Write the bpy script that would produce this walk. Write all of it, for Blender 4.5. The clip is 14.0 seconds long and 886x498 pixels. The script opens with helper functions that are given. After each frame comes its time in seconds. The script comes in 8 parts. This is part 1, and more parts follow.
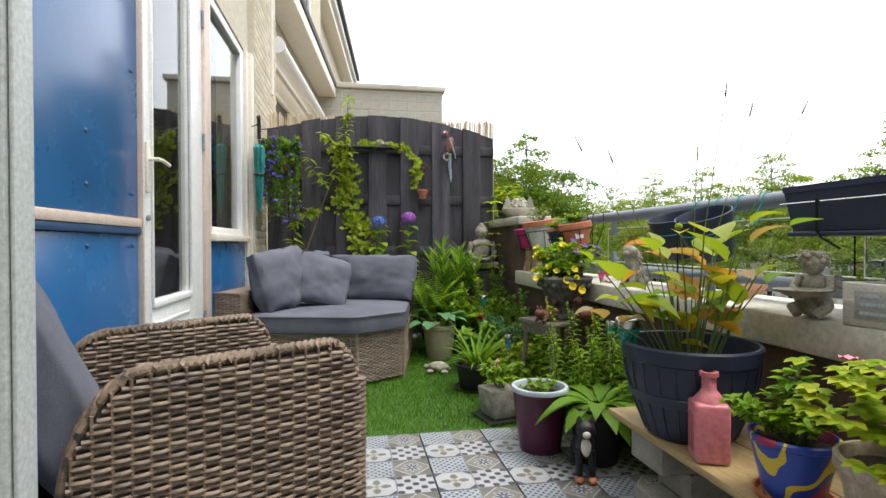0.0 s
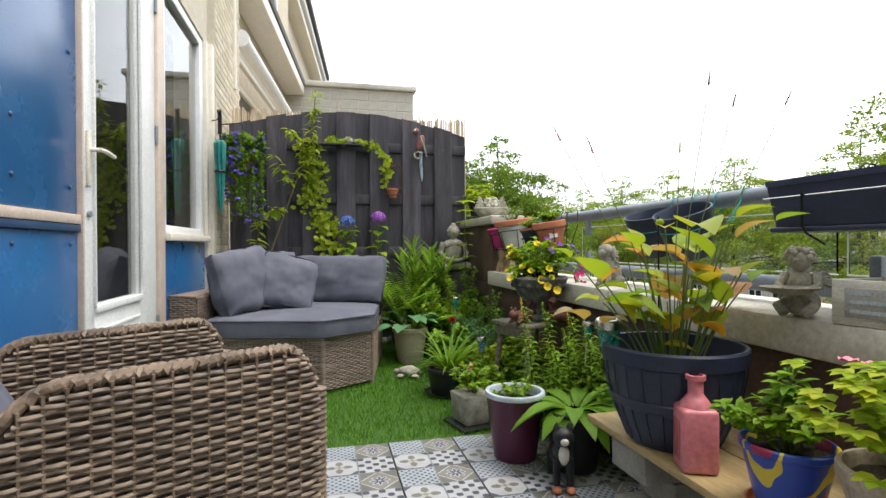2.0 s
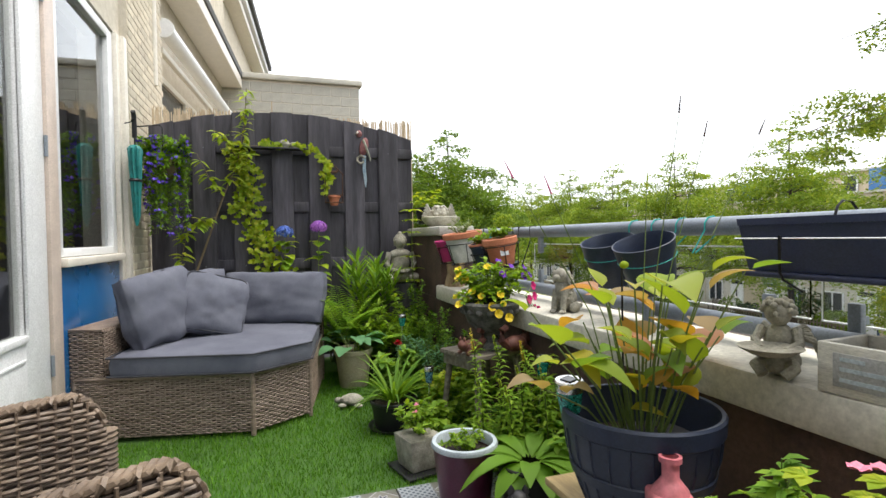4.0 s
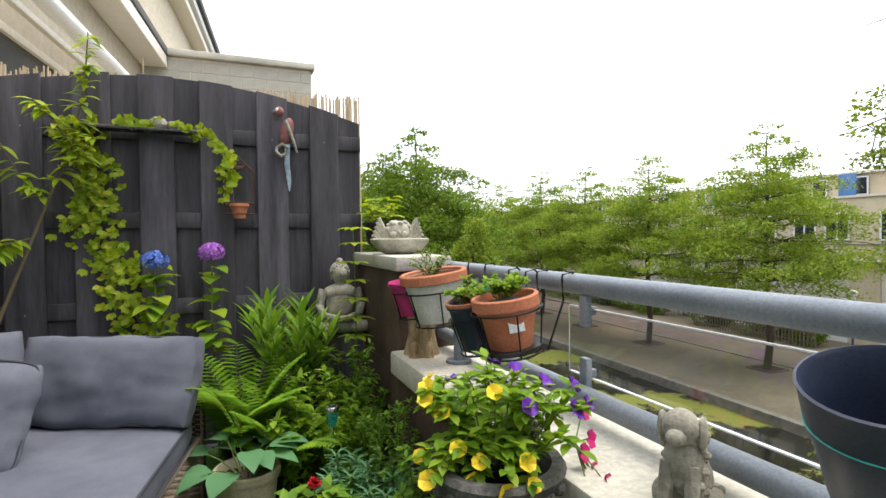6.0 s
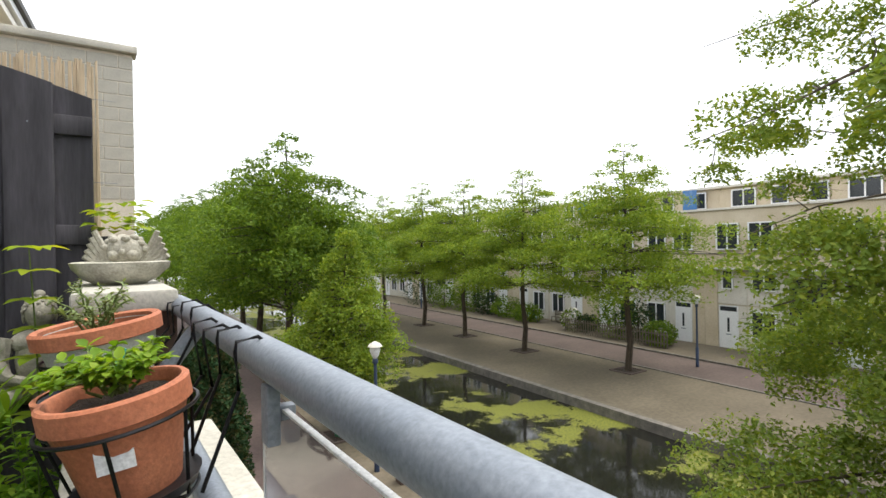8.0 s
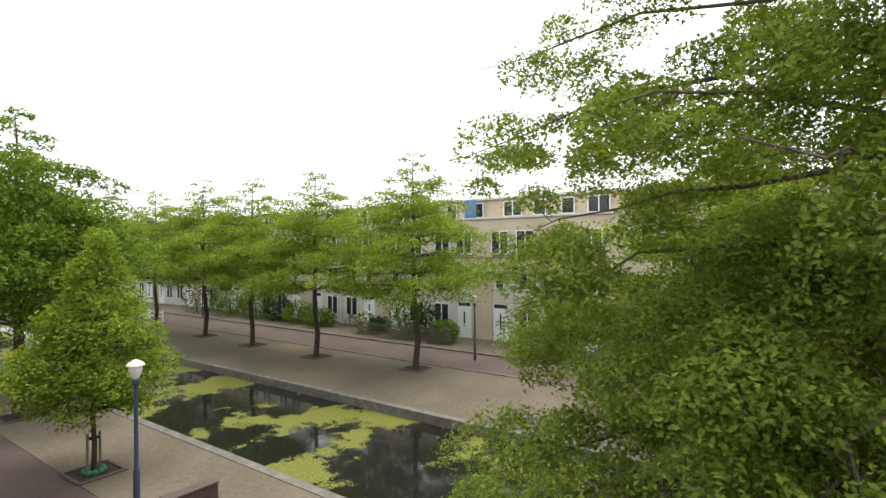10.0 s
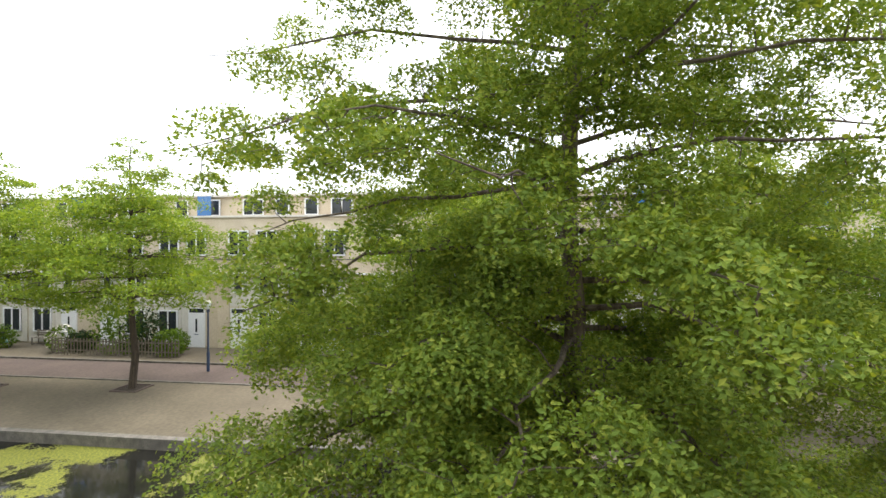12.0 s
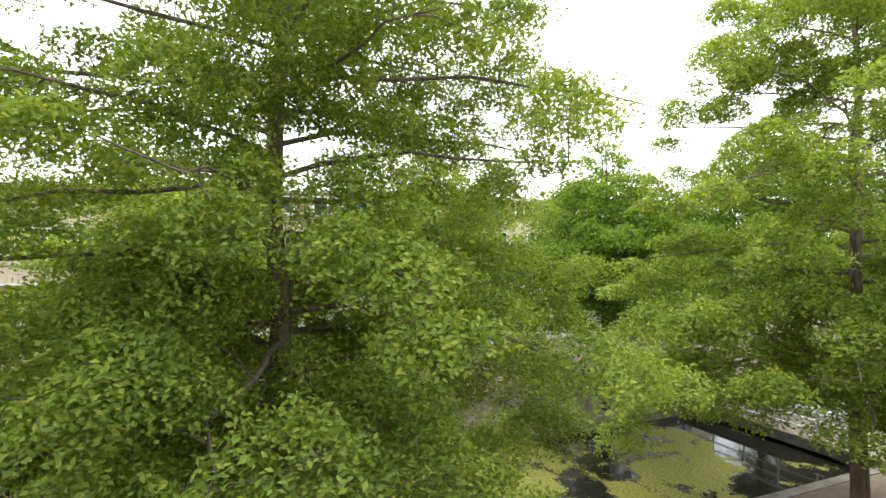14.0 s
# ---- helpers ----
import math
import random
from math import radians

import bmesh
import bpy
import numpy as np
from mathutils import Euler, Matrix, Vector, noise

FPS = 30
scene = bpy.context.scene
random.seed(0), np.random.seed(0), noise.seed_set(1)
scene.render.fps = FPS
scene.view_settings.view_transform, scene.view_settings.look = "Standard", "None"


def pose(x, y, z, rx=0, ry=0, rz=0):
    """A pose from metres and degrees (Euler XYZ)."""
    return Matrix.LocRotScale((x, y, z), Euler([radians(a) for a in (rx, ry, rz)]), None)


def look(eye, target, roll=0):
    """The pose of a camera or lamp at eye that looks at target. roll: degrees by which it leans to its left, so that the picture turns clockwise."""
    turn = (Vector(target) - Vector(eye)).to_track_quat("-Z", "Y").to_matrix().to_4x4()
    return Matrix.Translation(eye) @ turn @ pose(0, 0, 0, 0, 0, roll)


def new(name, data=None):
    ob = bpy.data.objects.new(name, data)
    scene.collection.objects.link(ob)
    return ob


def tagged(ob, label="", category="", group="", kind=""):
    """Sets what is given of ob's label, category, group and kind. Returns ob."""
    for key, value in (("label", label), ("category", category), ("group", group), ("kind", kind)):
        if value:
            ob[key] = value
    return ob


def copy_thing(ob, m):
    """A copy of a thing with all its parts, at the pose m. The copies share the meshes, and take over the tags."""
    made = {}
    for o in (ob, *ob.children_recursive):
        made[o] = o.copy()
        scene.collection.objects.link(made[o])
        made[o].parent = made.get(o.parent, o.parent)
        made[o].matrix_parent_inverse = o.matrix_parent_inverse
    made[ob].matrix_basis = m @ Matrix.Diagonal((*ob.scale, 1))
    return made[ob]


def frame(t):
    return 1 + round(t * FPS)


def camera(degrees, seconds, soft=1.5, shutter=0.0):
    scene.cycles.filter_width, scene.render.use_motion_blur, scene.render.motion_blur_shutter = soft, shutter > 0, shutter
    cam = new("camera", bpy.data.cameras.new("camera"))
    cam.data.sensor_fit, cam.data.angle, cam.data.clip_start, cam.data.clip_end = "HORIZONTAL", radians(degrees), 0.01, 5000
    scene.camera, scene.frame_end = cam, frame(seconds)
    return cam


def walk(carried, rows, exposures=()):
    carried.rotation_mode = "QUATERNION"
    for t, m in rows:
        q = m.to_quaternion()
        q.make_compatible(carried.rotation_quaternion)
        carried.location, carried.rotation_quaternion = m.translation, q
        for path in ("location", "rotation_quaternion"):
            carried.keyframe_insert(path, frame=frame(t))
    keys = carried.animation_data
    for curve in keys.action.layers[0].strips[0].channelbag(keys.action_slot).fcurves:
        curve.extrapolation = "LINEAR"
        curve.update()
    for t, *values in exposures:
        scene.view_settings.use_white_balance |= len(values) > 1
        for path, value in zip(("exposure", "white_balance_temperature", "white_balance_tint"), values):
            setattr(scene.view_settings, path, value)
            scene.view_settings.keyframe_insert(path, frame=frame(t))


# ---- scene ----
cam = camera(81.0, 14.0)
PATH = [
    (0.0, (0.172, 0.089, 0.913), (0.51, 2.06, 0.893), -0.2),
    (0.5, (0.171, 0.205, 0.903), (0.495, 2.179, 0.877), -0.3),
    (1.0, (0.188, 0.225, 0.896), (0.521, 2.197, 0.878), -0.2),
    (1.5, (0.196, 0.22, 0.9), (0.571, 2.184, 0.887), -0.3),
    (2.0, (0.2, 0.209, 0.896), (0.645, 2.159, 0.884), -0.3),
    (4.5, (0.382, 0.665, 1.137), (1.03, 2.557, 1.089), -0.9),
    (5.0, (0.493, 1.026, 1.213), (1.168, 2.908, 1.169), -0.7),
    (5.5, (0.641, 1.463, 1.228), (1.36, 3.329, 1.18), -0.5),
    (6.0, (0.816, 1.849, 1.23), (1.555, 3.707, 1.186), -0.6),
    (6.5, (1.002, 2.155, 1.261), (1.792, 3.992, 1.223), -0.7),
    (7.0, (1.231, 2.326, 1.259), (2.116, 4.119, 1.23), -0.8),
    (9.3, (1.74, 2.28, 1.28), (3.22, 3.647, 1.28), -0.7),
    (9.5, (1.75, 2.27, 1.285), (3.285, 3.576, 1.282), -0.6),
    (10, (1.78, 2.23, 1.29), (3.444, 3.339, 1.286), -0.5),
    (10.5, (1.78, 2.19, 1.29), (3.569, 3.085, 1.286), -0.5),
    (11, (1.78, 2.15, 1.29), (3.656, 2.842, 1.286), -0.5),
    (11.5, (1.78, 2.105, 1.29), (3.723, 2.58, 1.283), -0.3),
    (12, (1.78, 2.06, 1.29), (3.768, 2.275, 1.286), -0.1),
    (12.5, (1.78, 2.015, 1.29), (3.779, 1.965, 1.29), -0.1),
    (13, (1.78, 1.97, 1.29), (3.756, 1.664, 1.293), -0.1),
    (13.5, (1.78, 1.925, 1.29), (3.702, 1.371, 1.294), -0.2),
    (14, (1.78, 1.88, 1.29), (3.608, 1.069, 1.291), -0.3),
]
walk(cam, [(t, look(eye, target, roll)) for t, eye, target, roll in PATH],
     [(0.0, 0.9), (6.0, 0.93), (7.0, 0.74), (9.5, 0.74), (11.0, 1.02), (12.5, 1.28), (14.0, 1.45)])

# ---------- light ----------
world = bpy.data.worlds.new("sky")
scene.world = world
world.use_nodes = True
wn = world.node_tree
sky = wn.nodes.new("ShaderNodeTexSky")
sky.sky_type = "NISHITA"
sky.sun_disc = False
sky.sun_elevation = radians(69)
sky.sun_rotation = radians(111)
sky.air_density = 1.0
sky.dust_density = 6.0
sky.ozone_density = 1.0
soft_mix = wn.nodes.new("ShaderNodeMixRGB")
soft_mix.inputs[0].default_value = 0.72
soft_mix.inputs[2].default_value = (9.4, 9.6, 9.9, 1)
wn.links.new(sky.outputs[0], soft_mix.inputs[1])
wn.links.new(soft_mix.outputs[0], wn.nodes["Background"].inputs[0])
wn.nodes["Background"].inputs[1].default_value = 0.155
sun_data = bpy.data.lights.new("sun", "SUN")
sun_data.energy = 1.3
sun_data.angle = radians(25)
sun_data.color = (1.0, 0.95, 0.86)
sun = new("sun", sun_data)
sun.matrix_world = look((3.6, -1.4, 10.0), (0, 0, 0))
scene.view_settings.exposure = 0.8

# ---------- materials ----------


def nodes_of(name):
    m = bpy.data.materials.new(name)
    m.use_nodes = True
    return m, m.node_tree, m.node_tree.nodes["Principled BSDF"]


def link(tree, a, b):
    tree.links.new(a, b)


def noise_node(tree, scale, detail=4.0, rough=0.6, coord="Object", stretch=None):
    tc = tree.nodes.new("ShaderNodeTexCoord")
    n = tree.nodes.new("ShaderNodeTexNoise")
    n.inputs["Scale"].default_value = scale
    n.inputs["Detail"].default_value = detail
    n.inputs["Roughness"].default_value = rough
    if stretch:
        mp = tree.nodes.new("ShaderNodeMapping")
        mp.inputs["Scale"].default_value = stretch
        link(tree, tc.outputs[coord], mp.inputs[0])
        link(tree, mp.outputs[0], n.inputs["Vector"])
    else:
        link(tree, tc.outputs[coord], n.inputs["Vector"])
    return n


def ramp_node(tree, src, stops):
    r = tree.nodes.new("ShaderNodeValToRGB")
    while len(r.color_ramp.elements) < len(stops):
        r.color_ramp.elements.new(0.5)
    for e, (p, c) in zip(r.color_ramp.elements, stops):
        e.position, e.color = p, (*c, 1)
    link(tree, src, r.inputs[0])
    return r


def mixed(tree, fac, a, b, kind="MIX"):
    m = tree.nodes.new("ShaderNodeMixRGB")
    m.blend_type = kind
    for k, v in enumerate((fac, a, b)):
        if isinstance(v, (int, float)):
            m.inputs[k].default_value = v if k == 0 else (v, v, v, 1)
        elif isinstance(v, tuple):
            m.inputs[k].default_value = (*v, 1)
        else:
            link(tree, v, m.inputs[k])
    return m


def bump_node(tree, src, strength, distance=0.01, after=None):
    b = tree.nodes.new("ShaderNodeBump")
    b.inputs["Strength"].default_value = strength
    b.inputs["Distance"].default_value = distance
    link(tree, src, b.inputs["Height"])
    if after:
        link(tree, after.outputs[0], b.inputs["Normal"])
    return b


def mat(name, a, b, scale=6.0, rough=0.6, metal=0.0, fine=90.0, bump=0.25, dist=0.004, spread=(0.35, 0.65), stretch=None, per=0.0, spec=0.4, coord="Object"):
    """Two colours blended by broad noise, with fine grain, relief and, with per, a shift from piece to piece."""
    m, t, p = nodes_of(name)
    broad = noise_node(t, scale, 5.0, 0.6, coord, stretch)
    grain = noise_node(t, fine, 3.0, 0.6, coord, stretch)
    col = ramp_node(t, broad.outputs[0], [(spread[0], a), (spread[1], b)])
    g = ramp_node(t, grain.outputs[0], [(0.25, (0.72, 0.72, 0.72)), (0.75, (1.16, 1.16, 1.16))])
    out = mixed(t, 1.0, col.outputs[0], g.outputs[0], "MULTIPLY").outputs[0]
    if per:
        info = t.nodes.new("ShaderNodeObjectInfo")
        r = ramp_node(t, info.outputs["Random"], [(0.0, (1 - per,) * 3), (1.0, (1 + per,) * 3)])
        out = mixed(t, 1.0, out, r.outputs[0], "MULTIPLY").outputs[0]
    link(t, out, p.inputs["Base Color"])
    rr = ramp_node(t, broad.outputs[0], [(0.2, (max(rough - 0.1, 0.02),) * 3), (0.8, (min(rough + 0.1, 1),) * 3)])
    link(t, rr.outputs[0], p.inputs["Roughness"])
    p.inputs["Metallic"].default_value = metal
    p.inputs["Specular IOR Level"].default_value = spec
    if bump:
        link(t, bump_node(t, grain.outputs[0], bump, dist).outputs[0], p.inputs["Normal"])
    return m


def leaf_mat(name, a, b, c=None, through_light=0.35, rough=0.5):
    """Leaves: colour shifts from leaf to leaf, and light passes through the blades."""
    m, t, p = nodes_of(name)
    geo = t.nodes.new("ShaderNodeNewGeometry")
    stops = [(0.0, a), (0.6, b)] + ([(1.0, c)] if c else [])
    col = ramp_node(t, geo.outputs["Random Per Island"], stops)
    n = noise_node(t, 1.3, 2.0)
    g = ramp_node(t, n.outputs[0], [(0.3, (0.75, 0.78, 0.75)), (0.7, (1.2, 1.18, 1.1))])
    out = mixed(t, 1.0, col.outputs[0], g.outputs[0], "MULTIPLY").outputs[0]
    link(t, out, p.inputs["Base Color"])
    p.inputs["Roughness"].default_value = rough
    p.inputs["Specular IOR Level"].default_value = 0.18
    tr = t.nodes.new("ShaderNodeBsdfTranslucent")
    warm = mixed(t, 1.0, out, (1.35, 1.25, 0.45), "MULTIPLY")
    link(t, warm.outputs[0], tr.inputs[0])
    mx = t.nodes.new("ShaderNodeMixShader")
    mx.inputs[0].default_value = through_light
    link(t, p.outputs[0], mx.inputs[1])
    link(t, tr.outputs[0], mx.inputs[2])
    link(t, mx.outputs[0], t.nodes["Material Output"].inputs[0])
    return m


def glass_mat(name, tint=(0.96, 0.98, 0.97), rough=0.01):
    m, t, p = nodes_of(name)
    p.inputs["Base Color"].default_value = (*tint, 1)
    p.inputs["Roughness"].default_value = rough
    p.inputs["Transmission Weight"].default_value = 1.0
    p.inputs["IOR"].default_value = 1.45
    return m


def plain(name, c, rough=0.5, metal=0.0, k=0.12, scale=14.0, bump=0.1, fine=160.0):
    return mat(name, tuple(v * (1 - k) for v in c), tuple(v * (1 + k) for v in c), scale, rough, metal, fine, bump, 0.002)


M_white = plain("white_paint", (0.78, 0.79, 0.8), 0.35, k=0.04)
M_jamb = plain("beige_paint", (0.60, 0.50, 0.43), 0.45, k=0.08)
M_cream = plain("cream_frame", (0.72, 0.68, 0.6), 0.45, k=0.06)
M_bluepanel = mat("blue_panel", (0.010, 0.105, 0.31), (0.015, 0.14, 0.37), 2.0, 0.26, 0.0, 220.0, 0.05, 0.001, spec=1.0)
M_bluetrim = plain("dark_blue_trim", (0.03, 0.07, 0.16), 0.35)
M_brick = mat("cream_brick", (0.54, 0.47, 0.36), (0.66, 0.60, 0.48), 9.0, 0.85, 0.0, 130.0, 0.4, 0.003, per=0.16)
M_mortar = mat("mortar", (0.56, 0.51, 0.42), (0.65, 0.60, 0.51), 20.0, 0.9, 0.0, 200.0, 0.4)
M_concrete = mat("concrete", (0.36, 0.35, 0.31), (0.52, 0.50, 0.44), 1.6, 0.85, 0.0, 70.0, 0.35, 0.004)
M_coping = mat("pale_coping", (0.50, 0.475, 0.40), (0.62, 0.60, 0.52), 2.0, 0.7, 0.0, 60.0, 0.12, 0.002)
M_parapet = mat("parapet_brick", (0.055, 0.036, 0.03), (0.11, 0.07, 0.056), 6.0, 0.85, 0.0, 60.0, 0.5, per=0.15)
M_fence = mat("black_stained_wood", (0.030, 0.028, 0.036), (0.088, 0.082, 0.098), 1.6, 0.62, 0.0, 9.0, 0.5, 0.004, stretch=(7, 7, 0.8), per=0.25)
M_reed = mat("reed", (0.42, 0.30, 0.18), (0.68, 0.56, 0.40), 4.0, 0.7, 0.0, 30.0, 0.2, stretch=(1, 1, 0.2))
M_steel = mat("galvanised_paint", (0.19, 0.22, 0.26), (0.26, 0.29, 0.33), 5.0, 0.5, 0.2, 140.0, 0.08, 0.001)
M_glass = glass_mat("clear_glass")
M_pane = glass_mat("window_glass", (0.9, 0.94, 0.93))
M_grass = leaf_mat("turf_blades", (0.06, 0.17, 0.012), (0.11, 0.27, 0.02), (0.17, 0.32, 0.045), 0.25, 0.5)
M_turfback = plain("turf_backing", (0.045, 0.11, 0.015), 0.9)
M_grout = plain("dark_joint", (0.035, 0.035, 0.04), 0.8)
M_wicker = mat("wicker", (0.058, 0.038, 0.027), (0.29, 0.215, 0.15), 7.0, 0.42, 0.0, 130.0, 0.3, 0.002, stretch=(1, 1, 6), spread=(0.3, 0.7))
M_wickersofa = mat("grey_wicker", (0.16, 0.115, 0.09), (0.33, 0.26, 0.21), 8.0, 0.5, 0.0, 130.0, 0.3, 0.002, stretch=(1, 1, 6), spread=(0.3, 0.7))
# near-black, painted as the shade seen between wicker strands; the legs share it
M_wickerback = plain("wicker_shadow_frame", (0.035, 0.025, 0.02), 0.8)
M_cushion = mat("grey_cushion", (0.100, 0.106, 0.138), (0.140, 0.148, 0.184), 5.0, 0.9, 0.0, 420.0, 0.35, 0.002, spec=0.2)
M_piping = plain("cushion_piping", (0.045, 0.047, 0.058), 0.85)
M_bark = mat("bark", (0.035, 0.026, 0.018), (0.085, 0.066, 0.046), 5.0, 0.9, 0.0, 24.0, 0.8, 0.02, stretch=(3, 3, 0.6))
M_barkpale = mat("grey_brown_bark", (0.075, 0.058, 0.042), (0.20, 0.165, 0.125), 4.0, 0.9, 0.0, 26.0, 0.9, 0.02, stretch=(3, 3, 0.6))
M_path = mat("red_brick_paving", (0.082, 0.056, 0.050), (0.115, 0.082, 0.072), 0.5, 0.9, 0.0, 9.0, 0.3, 0.01)
M_pave = mat("sandy_paving", (0.105, 0.087, 0.058), (0.152, 0.127, 0.088), 0.35, 0.9, 0.0, 7.0, 0.3, 0.01)
M_road = mat("brown_road", (0.085, 0.062, 0.054), (0.125, 0.095, 0.082), 0.4, 0.9, 0.0, 8.0, 0.3, 0.01)
M_kerb = mat("kerb_stone", (0.10, 0.095, 0.08), (0.19, 0.175, 0.15), 3.0, 0.9, 0.0, 30.0, 0.3)
M_render = mat("cream_render", (0.50, 0.42, 0.30), (0.60, 0.52, 0.39), 0.7, 0.85, 0.0, 25.0, 0.15)
M_panel2 = mat("pale_panel", (0.58, 0.55, 0.48), (0.66, 0.63, 0.56), 0.9, 0.7, 0.0, 30.0, 0.1)
M_darkwin = plain("dark_room_glass", (0.03, 0.035, 0.04), 0.08, k=0.3)
M_blacksteel = plain("black_painted_steel", (0.02, 0.02, 0.022), 0.5)
M_roofing = plain("roofing", (0.10, 0.10, 0.10), 0.9)
M_soil = mat("soil", (0.02, 0.014, 0.01), (0.06, 0.042, 0.03), 30.0, 0.95, 0.0, 200.0, 0.9, 0.01)

# ---------- mesh helpers ----------


def mesh_of(bm, name="mesh", smooth=True):
    me = bpy.data.meshes.new(name)
    bm.normal_update()
    if smooth:
        for f in bm.faces:
            f.smooth = True
    bm.to_mesh(me)
    bm.free()
    if smooth:
        me.set_sharp_from_angle(angle=radians(38))
    return me


def part(name, bm, material, parent=None, label="", smooth=True, at=None):
    me = bm if isinstance(bm, bpy.types.Mesh) else mesh_of(bm, name, smooth)
    if not me.materials:
        me.materials.append(material)
    ob = new(name, me)
    if parent:
        ob.parent = parent
    if at is not None:
        ob.matrix_basis = at
    if label:
        ob["label"] = label
    return ob


def thing(name, label, category, at=None, group="", kind=""):
    ob = new(name)
    ob.empty_display_size = 0.05
    if at is not None:
        ob.matrix_basis = at
    return tagged(ob, label, category, group, kind)


def setting(name, bm, material, label="", smooth=True):
    ob = part(name, bm, material, None, "", smooth)
    return tagged(ob, label, "", "", "structure")


def box(bm, x0, y0, z0, x1, y1, z1, bevel=0.0, m=None, segments=2):
    r = bmesh.ops.create_cube(bm, size=1)
    vs = r["verts"]
    mm = Matrix.Translation(((x0 + x1) / 2, (y0 + y1) / 2, (z0 + z1) / 2)) @ Matrix.Diagonal((abs(x1 - x0), abs(y1 - y0), abs(z1 - z0), 1))
    bmesh.ops.transform(bm, matrix=(m @ mm) if m else mm, verts=vs)
    if bevel:
        es = list({e for v in vs for e in v.link_edges})
        bmesh.ops.bevel(bm, geom=es, offset=bevel, segments=segments, affect="EDGES", profile=0.5)
    return bm


def lathe(bm, profile, segs=24, m=None, squash=None):
    """Turn a profile of (radius, z) about the z axis."""
    rings = []
    for r, z in profile:
        ring = []
        for k in range(segs):
            a = 2 * math.pi * k / segs
            rr = max(r, 0.0004)
            v = Vector((rr * math.cos(a), rr * math.sin(a), z))
            if squash:
                v = squash(v)
            ring.append(bm.verts.new(m @ v if m else v))
        rings.append(ring)
    for a, b in zip(rings, rings[1:]):
        for k in range(segs):
            bm.faces.new((a[k], a[(k + 1) % segs], b[(k + 1) % segs], b[k]))
    return bm


def tube(bm, pts, r, segs=8, taper=None, cap=True):
    """A round rod along points; taper gives the end radius."""
    pts = [Vector(p) for p in pts]
    rings, n = [], len(pts)
    ref = Vector((0, 0, 1))
    for i, p in enumerate(pts):
        d = (pts[min(i + 1, n - 1)] - pts[max(i - 1, 0)]).normalized()
        if abs(d.dot(ref)) > 0.98:
            ref = Vector((1, 0, 0))
        u = d.cross(ref).normalized()
        w = u.cross(d)
        rad = r if taper is None else r + (taper - r) * i / max(n - 1, 1)
        rings.append([bm.verts.new(p + (u * math.cos(2 * math.pi * k / segs) + w * math.sin(2 * math.pi * k / segs)) * rad) for k in range(segs)])
    for a, b in zip(rings, rings[1:]):
        for k in range(segs):
            bm.faces.new((a[k], a[(k + 1) % segs], b[(k + 1) % segs], b[k]))
    if cap and segs > 2:
        bm.faces.new(rings[0][::-1])
        bm.faces.new(rings[-1])
    return bm


def blob(bm, c, r, u=10, v=7, m=None, rough=0.0, seed=0):
    """A rounded lump with radii r = (rx, ry, rz)."""
    res = bmesh.ops.create_uvsphere(bm, u_segments=u, v_segments=v, radius=1)
    for q in res["verts"]:
        k = 1 + (rough * noise.noise(q.co * 2.3 + Vector((seed, seed * 0.7, 0))) if rough else 0)
        p = Vector((q.co.x * r[0] * k, q.co.y * r[1] * k, q.co.z * r[2] * k))
        q.co = (m @ (p + Vector(c))) if m else (p + Vector(c))
    return bm


def arc_pts(p, q, sag, n=8):
    p, q = Vector(p), Vector(q)
    return [p.lerp(q, k / n) + Vector((0, 0, sag * 4 * (k / n) * (1 - k / n))) for k in range(n + 1)]


def new_bm():
    return bmesh.new()

# ---------- balcony structure ----------
FX = -0.715       # plane of door and window
BX = -0.66       # face of the brick wall
FY = 5.2         # fence
RX, RZ = 1.81, 1.08   # hand rail

bm = new_bm()
box(bm, -1.0, -1.3, -0.30, 1.95, 5.5, -0.022)
floor = setting("floor", bm, M_grout, "dark concrete balcony floor under the tiles")

bm = new_bm()
box(bm, -0.75, 2.572, -0.021, 1.49, FY - 0.01, -0.006)
turf = setting("turf_mat", bm, M_turfback, "green artificial grass mat on the balcony floor")


def turf_blades():
    rng = np.random.default_rng(4)
    n = 42000
    xs, ys = rng.uniform(-0.72, 1.47, n), rng.uniform(2.574, 4.6, n)
    keep = (xs > 0.0) | (ys < 3.5)
    xs, ys = xs[keep], ys[keep]
    n = len(xs)
    a, h = rng.uniform(0, 6.28, n), rng.uniform(0.012, 0.024, n)
    lean = rng.normal(0, 0.008, (n, 2))
    w = 0.0022
    v = np.zeros((n, 3, 3))
    v[:, 0] = np.c_[xs - w * np.cos(a), ys - w * np.sin(a), np.full(n, -0.007)]
    v[:, 1] = np.c_[xs + w * np.cos(a), ys + w * np.sin(a), np.full(n, -0.007)]
    v[:, 2] = np.c_[xs + lean[:, 0], ys + lean[:, 1], h]
    me = bpy.data.meshes.new("blades")
    me.from_pydata(v.reshape(-1, 3).tolist(), [], np.arange(3 * n).reshape(-1, 3).tolist())
    return me


tagged(part("turf_blades", turf_blades(), M_grass), "short bright green artificial grass blades", "artificial grass", "", "stuff")


